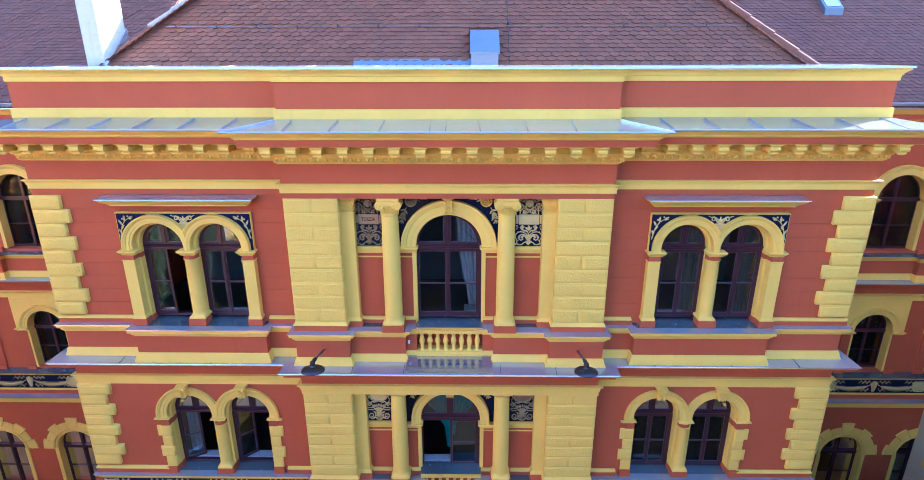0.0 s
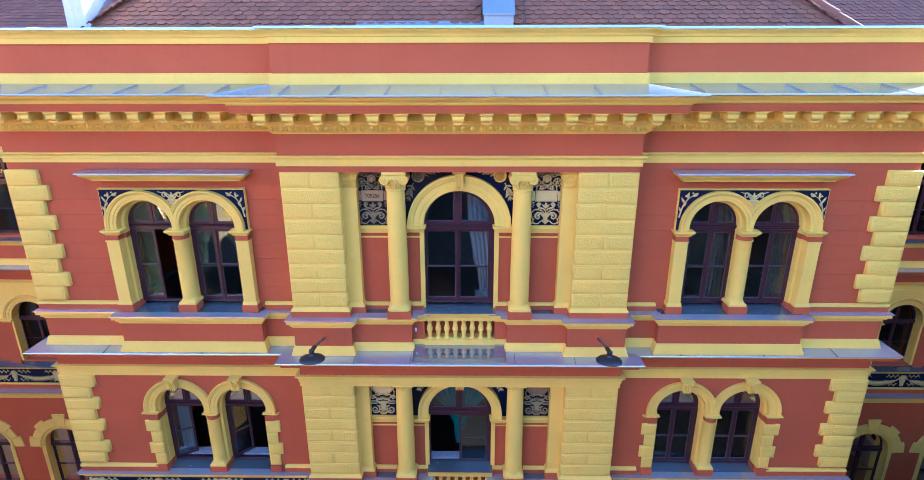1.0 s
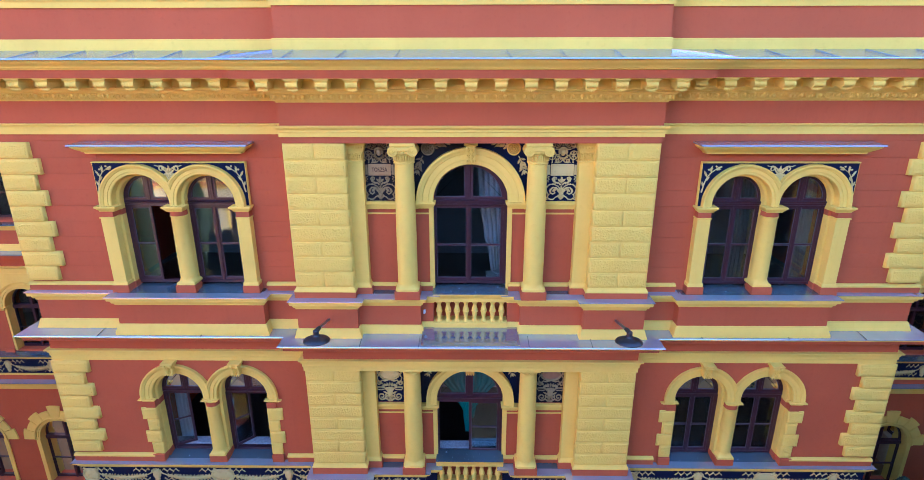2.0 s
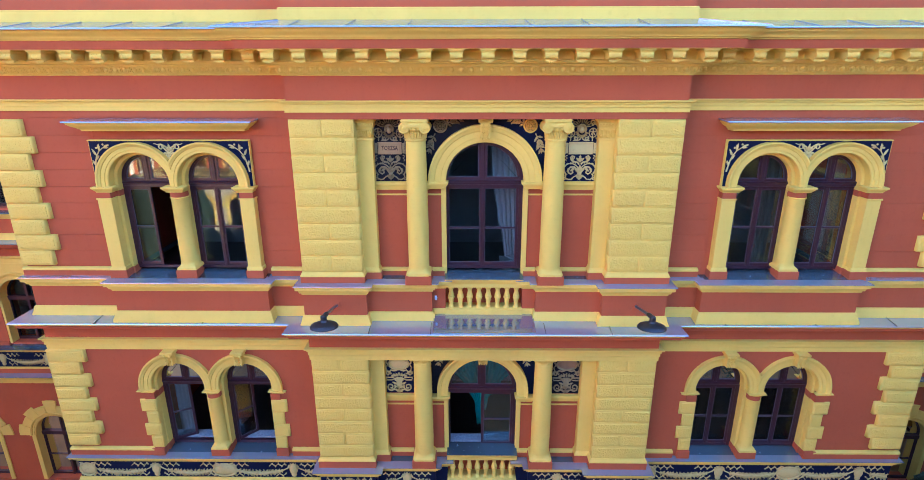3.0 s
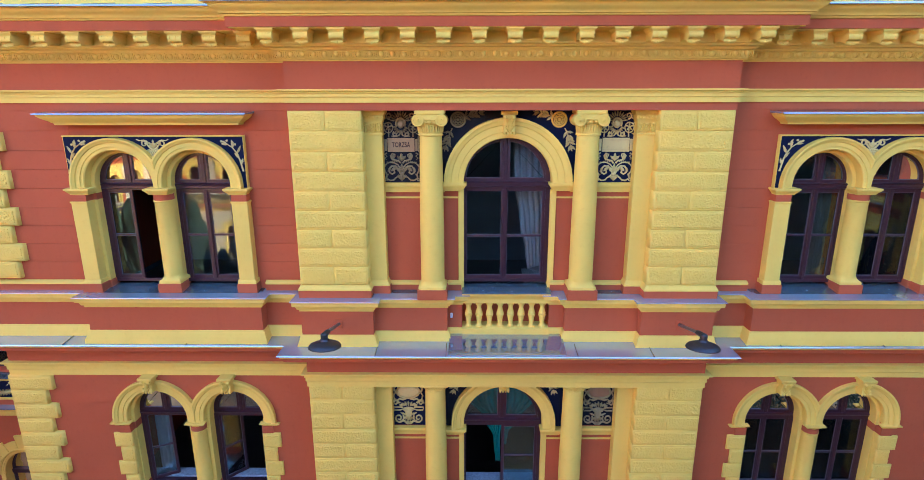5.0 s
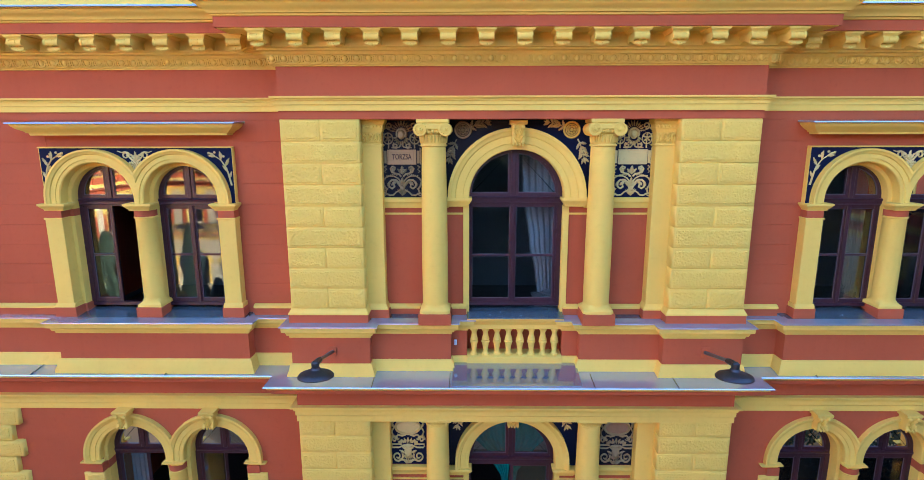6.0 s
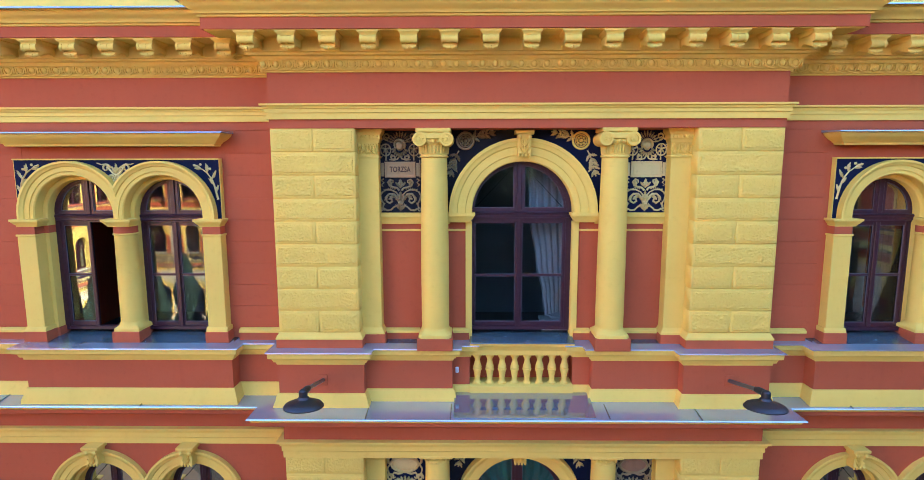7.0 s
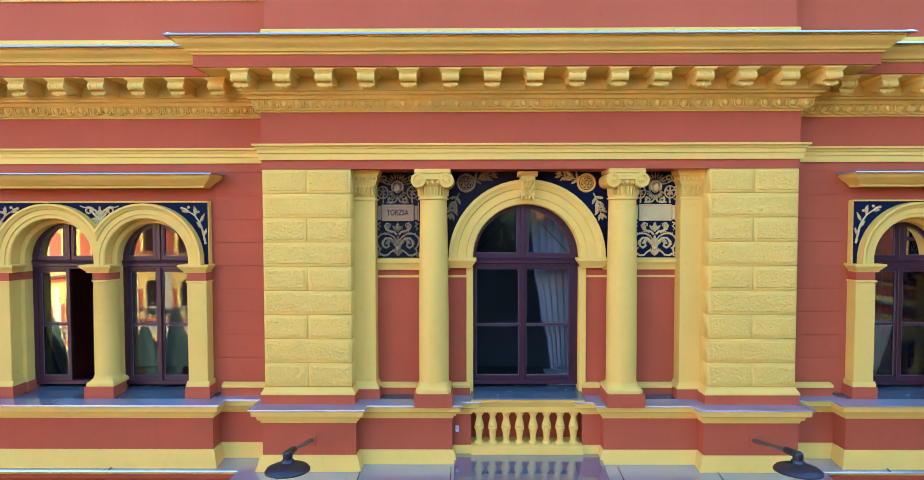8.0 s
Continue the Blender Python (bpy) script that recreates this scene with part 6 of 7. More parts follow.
def draw_frieze(R, L, h, step, start, first=0):
    """Shields, masks, tied garlands and fluttering ribbons over a length L, about u = 0."""
    spots = []
    while start + step * len(spots) < L - 0.05:
        spots.append(-L / 2 + start + step * len(spots))
    for i, u in enumerate(spots):
        if (i + first) % 2 == 0:
            ru = min(0.24, L / 2 - abs(u) - 0.01)
            R.dome(u, h * 0.48, ru, h * 0.33, 0.030, 22)
            R.ring(u, h * 0.48, ru, h * 0.37, 0.026, 0.036)
            for k in (-1, 1):
                R.leaf(u + k * ru * 0.35, h * 0.74, math.pi / 2 - k * 0.9, 0.11, 0.06, 0.030)
                R.leaf(u + k * ru * 0.35, h * 0.20, -math.pi / 2 + k * 0.9, 0.09, 0.05, 0.030)
                R.spiral(u + k * ru * 0.78, h * 0.74, 0.008, 0.034, 0, 1.2 * k, 0.016, 0.020, 0.030, 14)
                R.spiral(u + k * ru * 0.78, h * 0.22, 0.008, 0.030, 0, -1.2 * k, 0.016, 0.020, 0.030, 14)
        else:
            R.dome(u, h * 0.54, 0.088, h * 0.33, 0.044, 18)
            R.dome(u, h * 0.22, 0.058, h * 0.17, 0.036, 12)
            for q in range(7):
                a = math.pi * (0.02 + 0.96 * q / 6)
                R.leaf(u + 0.065 * math.cos(a), h * 0.66 + 0.05 * math.sin(a), a, 0.055, 0.045, 0.034)
    ends = [-L / 2 - step * 0.5] + spots + [L / 2 + step * 0.5]
    for ua, ub in zip(ends, ends[1:]):
        a0, b0 = ua + 0.25, ub - 0.25
        m = max(4, int((b0 - a0) / 0.036))
        for q in range(m + 1):
            f = q / m
            u, v = a0 + (b0 - a0) * f, h * (0.44 - 0.16 * math.sin(math.pi * f))
            if abs(u) > L / 2 - 0.06:
                continue
            fat = 0.026 + 0.022 * math.sin(math.pi * f)
            R.dome(u, v + 0.008 * math.sin(q * 2.3), fat, fat * (0.9 + 0.2 * math.sin(q * 1.7)), 0.034, 8)
            for a in (1.2, -1.2):
                R.leaf(u, v + fat * 0.5 * (1 if a > 0 else -1), a + 0.6 * math.sin(q * 2.9 + a), fat * 1.5, 0.034, 0.028)
        for base, k in ((ua, 1), (ub, -1)):
            tie = [(base + k * (0.10 + 0.034 * q), h * (0.62 - 0.045 * q)) for q in range(6)]
            wave = [(base + k * (0.14 + 0.0085 * q + 0.020 * math.sin(q * 0.84)), h * (0.80 + 0.12 * math.sin(q * 0.42))) for q in range(40)]
            tail = [(base + k * (0.14 + 0.0088 * q + 0.018 * math.sin(q * 0.84 + 1)), h * (0.19 + 0.11 * math.sin(q * 0.42 + 0.5))) for q in range(26)]
            for pts, w in ((tie, 0.018), (wave, 0.015), (tail, 0.015)):
                pts = [p for p in pts if abs(p[0]) < L / 2 - 0.02]
                if len(pts) > 3:
                    R.ribbon(pts, w, w * 0.9, 0.022)


def frieze_relief(x0, x1, y, z0, h, step, start, first, label):
    """Run of shields, masks, garlands and fluttering ribbons on a navy frieze."""
    r = root("frieze_ornament", label, "ornament", "navy frieze ornament", at=((x0 + x1) / 2, y, z0))
    R = Relief(0, 0, 0)
    draw_frieze(R, x1 - x0, h, step, start, first)
    part("relief", R.bm, OCHRE_RELIEF, r)
    return r


for s in (-1, 1):
    for a, b, y, start, first in ((3.25, 8.24, 0.37, 0.17 if s < 0 else 0.14, 0), (2.12, 3.10, -0.03, 0.49, 1), (0.98, 2.0, 0.13, 0.51, 1)):
        frieze_relief(min(s * a, s * b), max(s * a, s * b), y, 5.185, 0.39, 1.41, start, first, "ochre garlands, masks and shields on a navy frieze")


# ---- fine courses of the red walls ----
def courses(parent, x0, x1, z0, z1, n):
    h = (z1 - z0) / n
    bm = bmesh.new()
    box(bm, 0, x1 - x0, -0.008, 0.0, 0.0020, h - 0.0020, 0.0015)
    first = part("course", bm, RED, parent)
    for i in range(n):
        m = Matrix.Translation((x0, WALL_Y, z0 + h * i))
        if i == 0:
            first.matrix_basis = m
        else:
            again("course", first.data, parent, m)


def pierced_courses(parent, x0, x1, z0, z1, n, holes):
    """Thin courses cut to fit round the arches."""
    h = (z1 - z0) / n
    for i in range(n):
        bm = bmesh.new()
        pierced_wall(bm, x0, x1, z0, z1, WALL_Y - 0.008, WALL_Y, holes)
        for z, side in ((z0 + h * i + 0.0020, 1), (z0 + h * (i + 1) - 0.0020, -1)):
            bmesh.ops.bisect_plane(bm, geom=bm.verts[:] + bm.edges[:] + bm.faces[:], plane_co=(0, 0, z), plane_no=(0, 0, side), clear_inner=True)
        part("course", bm, RED, parent)


for s, name in ((-1, "wall_left"), (1, "wall_right")):
    w = bpy.data.objects[name]
    for a, b in ((3.16, 3.90), (6.55, 7.60)):
        courses(w, min(s * a, s * b), max(s * a, s * b), 9.83, 12.44, 9)
    pierced_courses(w, min(s * 3.16, s * 7.58), max(s * 3.16, s * 7.58), 5.95, 8.17, 8, [(LOWER_BAYS[s] + k * LOW["pitch"], 0.61, LOW["zs"] + LOW["stilt"], 5.95) for k in (-1, 1)])


# ---- clay tile roofs ----
def tile_outline():
    """Rounded beaver-tail tile, 0.184 wide: x across, y up the slope, z off the roof."""
    w, pts = 0.092, [(-0.092, 0.26), (-0.092, 0.045)]
    for i in range(1, 6):
        a = math.pi + math.pi * i / 6
        pts.append((w * math.cos(a), 0.045 + 0.055 * math.sin(a)))
    return pts + [(0.092, 0.045), (0.092, 0.26)]


OUTLINE = tile_outline()
TILE_W, ROW = 0.190, 0.122


def tile_points(jit):
    top, low = [], []
    for x, y in OUTLINE:
        z = 0.042 - 0.115 * (y + 0.005) + jit
        top.append((x, y, z))
        low.append((x, y, z - 0.018))
    return top, low


def tile_field(name, parent, mat, origin, right, upward, width, height, keep, label="", kind=""):
    """All tiles of one slope in one mesh. keep(a, b): whether the slope goes on there."""
    o, ru, uv = Vector(origin), Vector(right).normalized(), Vector(upward).normalized()
    nv = ru.cross(uv).normalized()
    verts, faces = [], []
    rng = random.Random(5)
    n = len(OUTLINE)
    for j in range(int(height / ROW)):
        for i in range(int(width / TILE_W) + 1):
            a, b = (i + 0.5 * (j % 2)) * TILE_W, j * ROW
            if not keep(a, b):
                continue
            top, low = tile_points(rng.uniform(-0.004, 0.005))
            turn = rng.uniform(-0.012, 0.012)
            k = len(verts)
            for x, y, z in top + low:
                p = o + ru * (a + x + turn * y) + uv * (b + y) + nv * z
                verts.append((p.x, p.y, p.z))
            faces.append(tuple(range(k + n - 1, k - 1, -1)))
            for q in range(1, n - 1):
                faces.append((k + q, k + q + 1, k + n + q + 1, k + n + q))
            faces.append((k, k + 1, k + n + 1, k + n))
    me = bpy.data.meshes.new(name)
    me.from_pydata(verts, [], faces)
    me.materials.append(mat)
    ob = new(name, me)
    ob.parent = parent
    return tagged(ob, label, "", "", kind)


SLOPE = math.atan(0.87)
CS, SN = math.cos(SLOPE), math.sin(SLOPE)

roof = root("roof", "hipped roof of rounded red clay tiles", "roof", kind="structure")
XA, XB = -7.30, 7.40
A, B, C, D = (XA, 0.42, 14.26), (XB, 0.42, 14.26), (XB - 4.74, 6.0, 19.115), (XA + 4.74, 6.0, 19.115)
bm = bmesh.new()
bot = [bm.verts.new(p) for p in ((XA + 0.3, 0.77, 14.56), (XB - 0.3, 0.77, 14.56), (XB - 0.3, 14, 14.56), (XA + 0.3, 14, 14.56))]
top = [bm.verts.new(p) for p in (D, C, (C[0], 9.0, 19.115), (D[0], 9.0, 19.115))]
bm.faces.new(bot[::-1])
bm.faces.new(top)
for i in range(4):
    bm.faces.new((bot[i], bot[(i + 1) % 4], top[(i + 1) % 4], top[i]))
part("roof_deck", bm, TILE_OLD, roof, smooth=0)
hl = lambda b: 0.85 * b * CS
VENT = lambda a, b: 0.36 < a + XA < 1.0 and b * CS + 0.42 < 1.82
tile_field("tile_field", roof, TILE, A, (1, 0, 0), (0, CS, SN), XB - XA, 5.2,
           lambda a, b: b * CS > 0.36 and hl(b) - 0.12 < a < XB - XA - hl(b) - 0.05 and not VENT(a, b) and not (8 <= round(b / ROW) < 12 and 9 <= int(a / TILE_W) < 70), kind="stuff")
tile_field("tile_field", roof, TILE, B, (0, 1, 0), (-4.74, 0, 4.855), 6.0, 5.2, lambda a, b: a > max(0.42, 0.8 * b), kind="stuff")
tile_field("tile_field", roof, TILE, (XA, 6.42, 14.26), (0, -1, 0), (4.74, 0, 4.855), 6.0, 5.2, lambda a, b: a < min(5.56, 6.0 - 0.8 * b), kind="stuff")


def hip_tiles(p, q, mat, label, wide=1.0):
    """Row of half-round ridge tiles from p up to q."""
    p, q = Vector(p), Vector(q)
    d = (q - p).normalized()
    side = d.cross(Vector((0, 0, 1))).normalized()
    up = side.cross(d)
    n = int((q - p).length / 0.30)
    bm = bmesh.new()
    rings = []
    for t, rr in ((0.0, 0.092 * wide), (0.34, 0.076 * wide)):
        rings.append([bm.verts.new(d * t + (side * math.cos(a) + up * math.sin(a)) * rr) for a in (math.pi * k / 8 for k in range(9))])
    for k in range(8):
        bm.faces.new((rings[0][k], rings[0][k + 1], rings[1][k + 1], rings[1][k]))
    bm.faces.new(rings[0][::-1])
    bm.faces.new(rings[1])
    first = part("hip_tile", bm, mat, roof, label)
    for i in range(n):
        m = Matrix.Translation(p + d * 0.30 * i + up * (0.040 if i % 2 else 0.048))
        if i:
            again("hip_tile", first.data, roof, m)
        else:
            first.matrix_basis = m


hip_tiles((XB - 0.36, 0.84, 14.68), (XB - 3.64, 4.7, 18.03), TILE, "half-round hip tile")
hip_tiles((XA + 1.20, 1.83, 15.54), (XA + 3.64, 4.7, 18.03), MORTAR, "pale mortared half-round hip tile", 0.8)

# sheet-metal roof hatch, gutter strip, snow rail and lightning rod
r = root("roof_vent", "blue-grey sheet metal vent box on the tiled roof", "roof vent", at=(0.70, 1.15, 14.85))
bm = bmesh.new()
prism_x(bm, [(-0.15, -0.25), (-0.15, 0.22), (0.30, 0.60), (0.95, 0.66), (0.95, 0.3), (0.5, 0.1)], -0.26, 0.26)
part("box", bm, BLUE_SHEET, r)
bm = bmesh.new()
prism_x(bm, [(-0.19, 0.20), (-0.19, 0.225), (0.29, 0.635), (0.98, 0.70), (0.98, 0.675), (0.30, 0.605)], -0.285, 0.285)
part("lid", bm, BLUE_SHEET, r)
bm = bmesh.new()
for s in (-1, 1):
    prism_x(bm, [(-0.25, -0.30), (-0.25, -0.25), (0.95, 0.80), (0.98, 0.76)], s * 0.285 - 0.03, s * 0.285 + 0.03)
part("flashing", bm, BLUE_SHEET, r)
r = root("gutter_strip", "folded zinc gutter strip with brackets at the eaves", "gutter", at=(-0.60, 0.95, 14.665))
bm = bmesh.new()
prism_x(bm, [(-0.10, -0.12), (-0.10, 0.055), (-0.08, 0.055), (0.22, 0.30), (0.24, 0.28), (0.1, 0.0)], -1.25, 1.12)
part("strip", bm, BLUE_SHEET, r)
bm = bmesh.new()
prism_x(bm, [(-0.105, -0.02), (-0.105, 0.065), (0.06, 0.20), (0.06, 0.17)], -0.012, 0.012)
first = part("bracket", bm, IRON, r)
first.location = (-1.1, 0, 0)
for i in range(1, 13):
    again("bracket", first.data, r, Matrix.Translation((-1.1 + 0.175 * i, 0, 0)))
r = root("snow_rail", "thin dark steel snow rail on hooks across the tiles", "snow rail", at=(0.3, 1.86, 15.60))
bm = bmesh.new()
for x0, x1 in ((-6.1, -0.05), (0.85, 5.9)):
    tube(bm, [(x0, 0, 0), (x1, 0, 0)], 0.0055, 6)
part("rail", bm, STEEL, r)
bm = bmesh.new()
tube(bm, [(0, 0.10, 0.0), (0, 0.0, -0.03), (0, -0.03, 0.03)], 0.009, 5)
first = part("hook", bm, IRON, r)
first.location = (-5.9, 0, 0)
for i in range(1, 15):
    if abs(-5.9 + 0.83 * i - 0.4) > 0.5:
        again("hook", first.data, r, Matrix.Translation((-5.9 + 0.83 * i, 0, 0)))
r = root("lightning_conductor", "thin steel lightning wire with clamp on the tiles", "lightning wire", at=(1.19, 1.15, 14.9))
bm = bmesh.new()
tube(bm, [(0, -0.1, -0.05), (0, 0.75, 0.72), (0.02, 2.6, 2.28)], 0.008, 6)
part("wire", bm, IRON, r)
bm = bmesh.new()
ball(bm, (0, 0.74, 0.75), (0.035, 0.035, 0.035))
part("clamp", bm, IRON, r)

# ---- chimney ----
r = root("chimney", "whitewashed plastered chimney stack rising behind the parapet", "chimney", at=(-6.845, 1.46, 13.9))
bm = bmesh.new()
prism_x(bm, [(-0.46, 0.0), (-0.46, 5.2), (0.40, 5.2), (0.40, 0.0)], -0.178, 0.178)
bmesh.ops.bevel(bm, geom=bm.edges[:], offset=0.012, segments=1, affect="EDGES")
part("shaft", bm, WHITE_WASH, r)
bm = bmesh.new()
box(bm, -0.30, 0.30, -0.54, 0.54, 5.2, 5.36, 0.02)
part("cap", bm, WHITE_WASH, r)
bm = bmesh.new()
prism_x(bm, [(-0.48, 0.62), (-0.48, 0.90), (0.43, 1.66), (0.43, 1.45)], -0.19, 0.20)
part("flashing", bm, ZINC, r, "blue-grey flashing at the foot")


# ---- wings of the building ----
WING_L, W0, WSTEP = 18.42, 4.31, 2.45


def wing_window(w, cx, zs, r, zb, mesh_cache, key):
    """Plain round-headed window of a wing, set back in its opening."""
    if key not in mesh_cache:
        bm = bmesh.new()
        arch_ring(bm, 0, 0, [(r - 0.05, 0.22), (r + 0.03, 0.22), (r + 0.03, 0.30), (r - 0.05, 0.30)], n=20)
        H = zs - zb
        for s in (-1, 1):
            a, b = sorted((s * (r - 0.05), s * (r + 0.03)))
            box(bm, a, b, 0.22, 0.30, -H, 0)
        box(bm, -r, r, 0.22, 0.30, -H, -H + 0.07)
        box(bm, -r, r, 0.19, 0.29, -0.13, -0.02)
        box(bm, -0.035, 0.035, 0.20, 0.29, -H, r)
        box(bm, -r, r, 0.23, 0.28, -H * 0.55 - 0.012, -H * 0.55 + 0.012)
        frame_ob = part("window_frame", bm, MAROON, w)
        bm = bmesh.new()
        n = 18
        pts = [(-r, -H), (r, -H)] + [(r * math.cos(math.pi * i / n), r * math.sin(math.pi * i / n)) for i in range(n + 1)]
        f = [bm.verts.new((x, 0.26, z)) for x, z in pts]
        b = [bm.verts.new((x, 0.264, z)) for x, z in pts]
        bm.faces.new(f)
        bm.faces.new(b[::-1])
        pane = part("pane", bm, GLASS, frame_ob, smooth=0)
        mesh_cache[key] = (frame_ob.data, pane.data)
        frame_ob.location = (cx, 0, zs)
    else:
        f, p = mesh_cache[key]
        frame_ob = again("window_frame", f, w, Matrix.Translation((cx, 0, zs)))
        pane = again("pane", p, frame_ob, Matrix.Identity(4))
    pane.visible_shadow = False
    return frame_ob


def wing(first=W0, count=5, L=WING_L, up=0.0, walls=(RED, RED, RED)):
    w = root("building_wing", "set-back red and yellow building wing with arched windows", "building wing", "courtyard wings", kind="structure")
    xs = [first + WSTEP * i for i in range(count)]
    tops = [x + up for x in xs]
    for z0, z1, zs, r, zb, row, mat in ((8.75, 13.3, 11.26, 0.70, 9.72, tops, walls[2]), (4.5, 8.75, 7.16, 0.58, 5.80, xs, walls[1]), (0.0, 4.5, 2.70, 0.68, 1.10, xs, walls[0])):
        bm = bmesh.new()
        pierced_wall(bm, 0, L, z0, z1, 0.0, 0.5, [(x, r, zs, zb) for x in row], 16)
        part("wall", bm, mat, w)
    cache = {}
    line = [(0, 0), (L, 0)]
    broken = [(0, 0)]
    for a, b in zip(tops, tops[1:]):
        m = (a + b) / 2
        broken += [(m - 0.36, 0), (m - 0.36, -0.17), (m + 0.36, -0.17), (m + 0.36, 0)]
    broken.append((L, 0))
    for name, mat, prof in (
            ("crown_moulding", YELLOW, [(-0.1, 13.60), (0.53, 13.60), (0.56, 13.64), (0.60, 13.68), (0.66, 13.735), (0.69, 13.758), (0.69, 13.772), (-0.1, 13.772)]),
            ("fascia", RED, [(-0.1, 13.47), (0.525, 13.47), (0.525, 13.60), (-0.1, 13.60)]),
            ("bed_moulding", YELLOW, [(-0.1, 13.12), (0.02, 13.12), (0.09, 13.24), (0.12, 13.252), (0.17, 13.3), (0.2, 13.335), (0.17, 13.34), (0.17, 13.47), (-0.1, 13.47)]),
            ("cornice_sheet", ZINC, [(-0.1, 13.765), (0.725, 13.765), (0.72, 13.786), (-0.1, 13.88)]),
            ("sill_sheet", ZINC_DARK, [(-0.3, 9.60), (0.20, 9.60), (0.20, 9.63), (-0.3, 9.70)]),
            ("sill_moulding", YELLOW, [(-0.1, 9.44), (0.07, 9.44), (0.10, 9.5), (0.17, 9.57), (0.17, 9.60), (-0.1, 9.60)]),
            ("die", RED, [(-0.1, 9.05), (0.05, 9.05), (0.05, 9.44), (-0.1, 9.44)]),
            ("base", YELLOW, [(-0.1, 8.85), (0.12, 8.85), (0.08, 9.05), (-0.1, 9.05)]),
            ("ledge_sheet", ZINC, [(-0.1, 8.79), (0.345, 8.815), (0.345, 8.845), (-0.1, 8.90)]),
            ("cove", RED, [(-0.1, 8.40), (0.02, 8.40), (0.02, 8.6), (0.27, 8.70), (0.30, 8.79), (-0.1, 8.79)]),
            ("band", YELLOW, [(-0.1, 8.175), (0.03, 8.175), (0.03, 8.31), (0.085, 8.37), (0.085, 8.40), (-0.1, 8.40)]),
            ("sill_sheet", ZINC_DARK, [(-0.3, 5.68), (0.24, 5.68), (0.24, 5.71), (-0.3, 5.80)]),
            ("frieze_edge", YELLOW, [(-0.1, 5.56), (0.12, 5.56), (0.17, 5.68), (-0.1, 5.68)]),
            ("navy_frieze", NAVY, [(-0.1, 5.07), (0.08, 5.07), (0.08, 5.56), (-0.1, 5.56)]),
            ("frieze_edge", YELLOW, [(-0.1, 5.01), (0.10, 5.01), (0.10, 5.07), (-0.1, 5.07)]),
            ("red_strip", RED, [(-0.1, 4.84), (0.06, 4.84), (0.06, 5.01), (-0.1, 5.01)]),
            ("ledge_sheet", ZINC, [(-0.1, 4.78), (0.25, 4.80), (0.25, 4.82), (-0.1, 4.86)]),
            ("band", YELLOW, [(-0.1, 4.50), (0.04, 4.50), (0.06, 4.64), (0.2, 4.75), (0.2, 4.80), (-0.1, 4.80)])):
        bm = bmesh.new()
        sweep(bm, broken if name == "sill_moulding" or name in ("die", "base") or prof[0][1] == 9.60 else line, prof)
        part(name, bm, mat, w)
    for k, cx in enumerate(xs):
        ux = tops[k]
        wing_window(w, ux, 11.26, 0.70, 9.72, cache, "upper")
        wing_window(w, cx, 7.16, 0.58, 5.80, cache, "middle")
        wing_window(w, cx, 2.70, 0.68, 1.10, cache, "ground")
        bm = bmesh.new()
        archivolt(bm, ux, 11.26, 0.68, 0.95, -0.10, 0.30, n=20)
        part("archivolt", bm, YELLOW, w)
        for s in (-1, 1):
            a, b = sorted((s * 0.66, s * 0.76))
            bm = bmesh.new()
            box(bm, ux + a, ux + b, -0.03, 0.30, 9.74, 11.15, 0.004)
            part("jamb", bm, YELLOW, w)
            a, b = sorted((s * 0.66, s * 0.97))
            bm = bmesh.new()
            impost(bm, ux + a, ux + b, -0.06, 0.1, 11.26, 0.11)
            part("impost", bm, YELLOW, w)
            a, b = sorted((s * 0.78, s * 1.0))
            bm = bmesh.new()
            box(bm, ux + a, ux + b, -0.10, 0.05, 9.62, 9.78, 0.004)
            part("plinth", bm, RED, w)
        # middle storey: arch in a yellow field
        bm = bmesh.new()
        pierced_wall(bm, cx - 0.92, cx + 0.92, 7.10, 8.18, -0.04, 0.0, [(cx, 0.60, 7.16, 7.10)], 20)
        part("arch_field", bm, YELLOW, w)
        bm = bmesh.new()
        archivolt(bm, cx, 7.16, 0.565, 0.78, -0.07, 0.30, n=20)
        for s in (-1, 1):
            a, b = sorted((s * 0.555, s * 0.63))
            box(bm, cx + a, cx + b, -0.03, 0.3, 5.80, 7.16)
        part("archivolt", bm, YELLOW, w)
        for s in (-1, 1):
            a, b = sorted((s * 0.60, s * 0.88))
            bm = bmesh.new()
            impost(bm, cx + a, cx + b, -0.07, 0.1, 7.16, 0.09)
            part("impost", bm, YELLOW, w)
            bm = bmesh.new()
            box(bm, cx + min(s * 0.62, s * 0.9), cx + max(s * 0.62, s * 0.9), -0.07, 0.05, 5.70, 5.86, 0.004)
            box(bm, cx + min(s * 0.62, s * 0.9), cx + max(s * 0.62, s * 0.9), -0.04, 0.05, 5.86, 7.07, 0.004)
            part("plinth", bm, RED, w)
        # ground storey: arch stones
        bm = bmesh.new()
        archivolt(bm, cx, 2.70, 0.66, 0.80, -0.03, 0.30, n=20)
        for s in (-1, 1):
            a, b = sorted((s * 0.66, s * 0.78))
            box(bm, cx + a, cx + b, -0.03, 0.30, 1.10, 2.70)
        part("archivolt", bm, YELLOW, w)
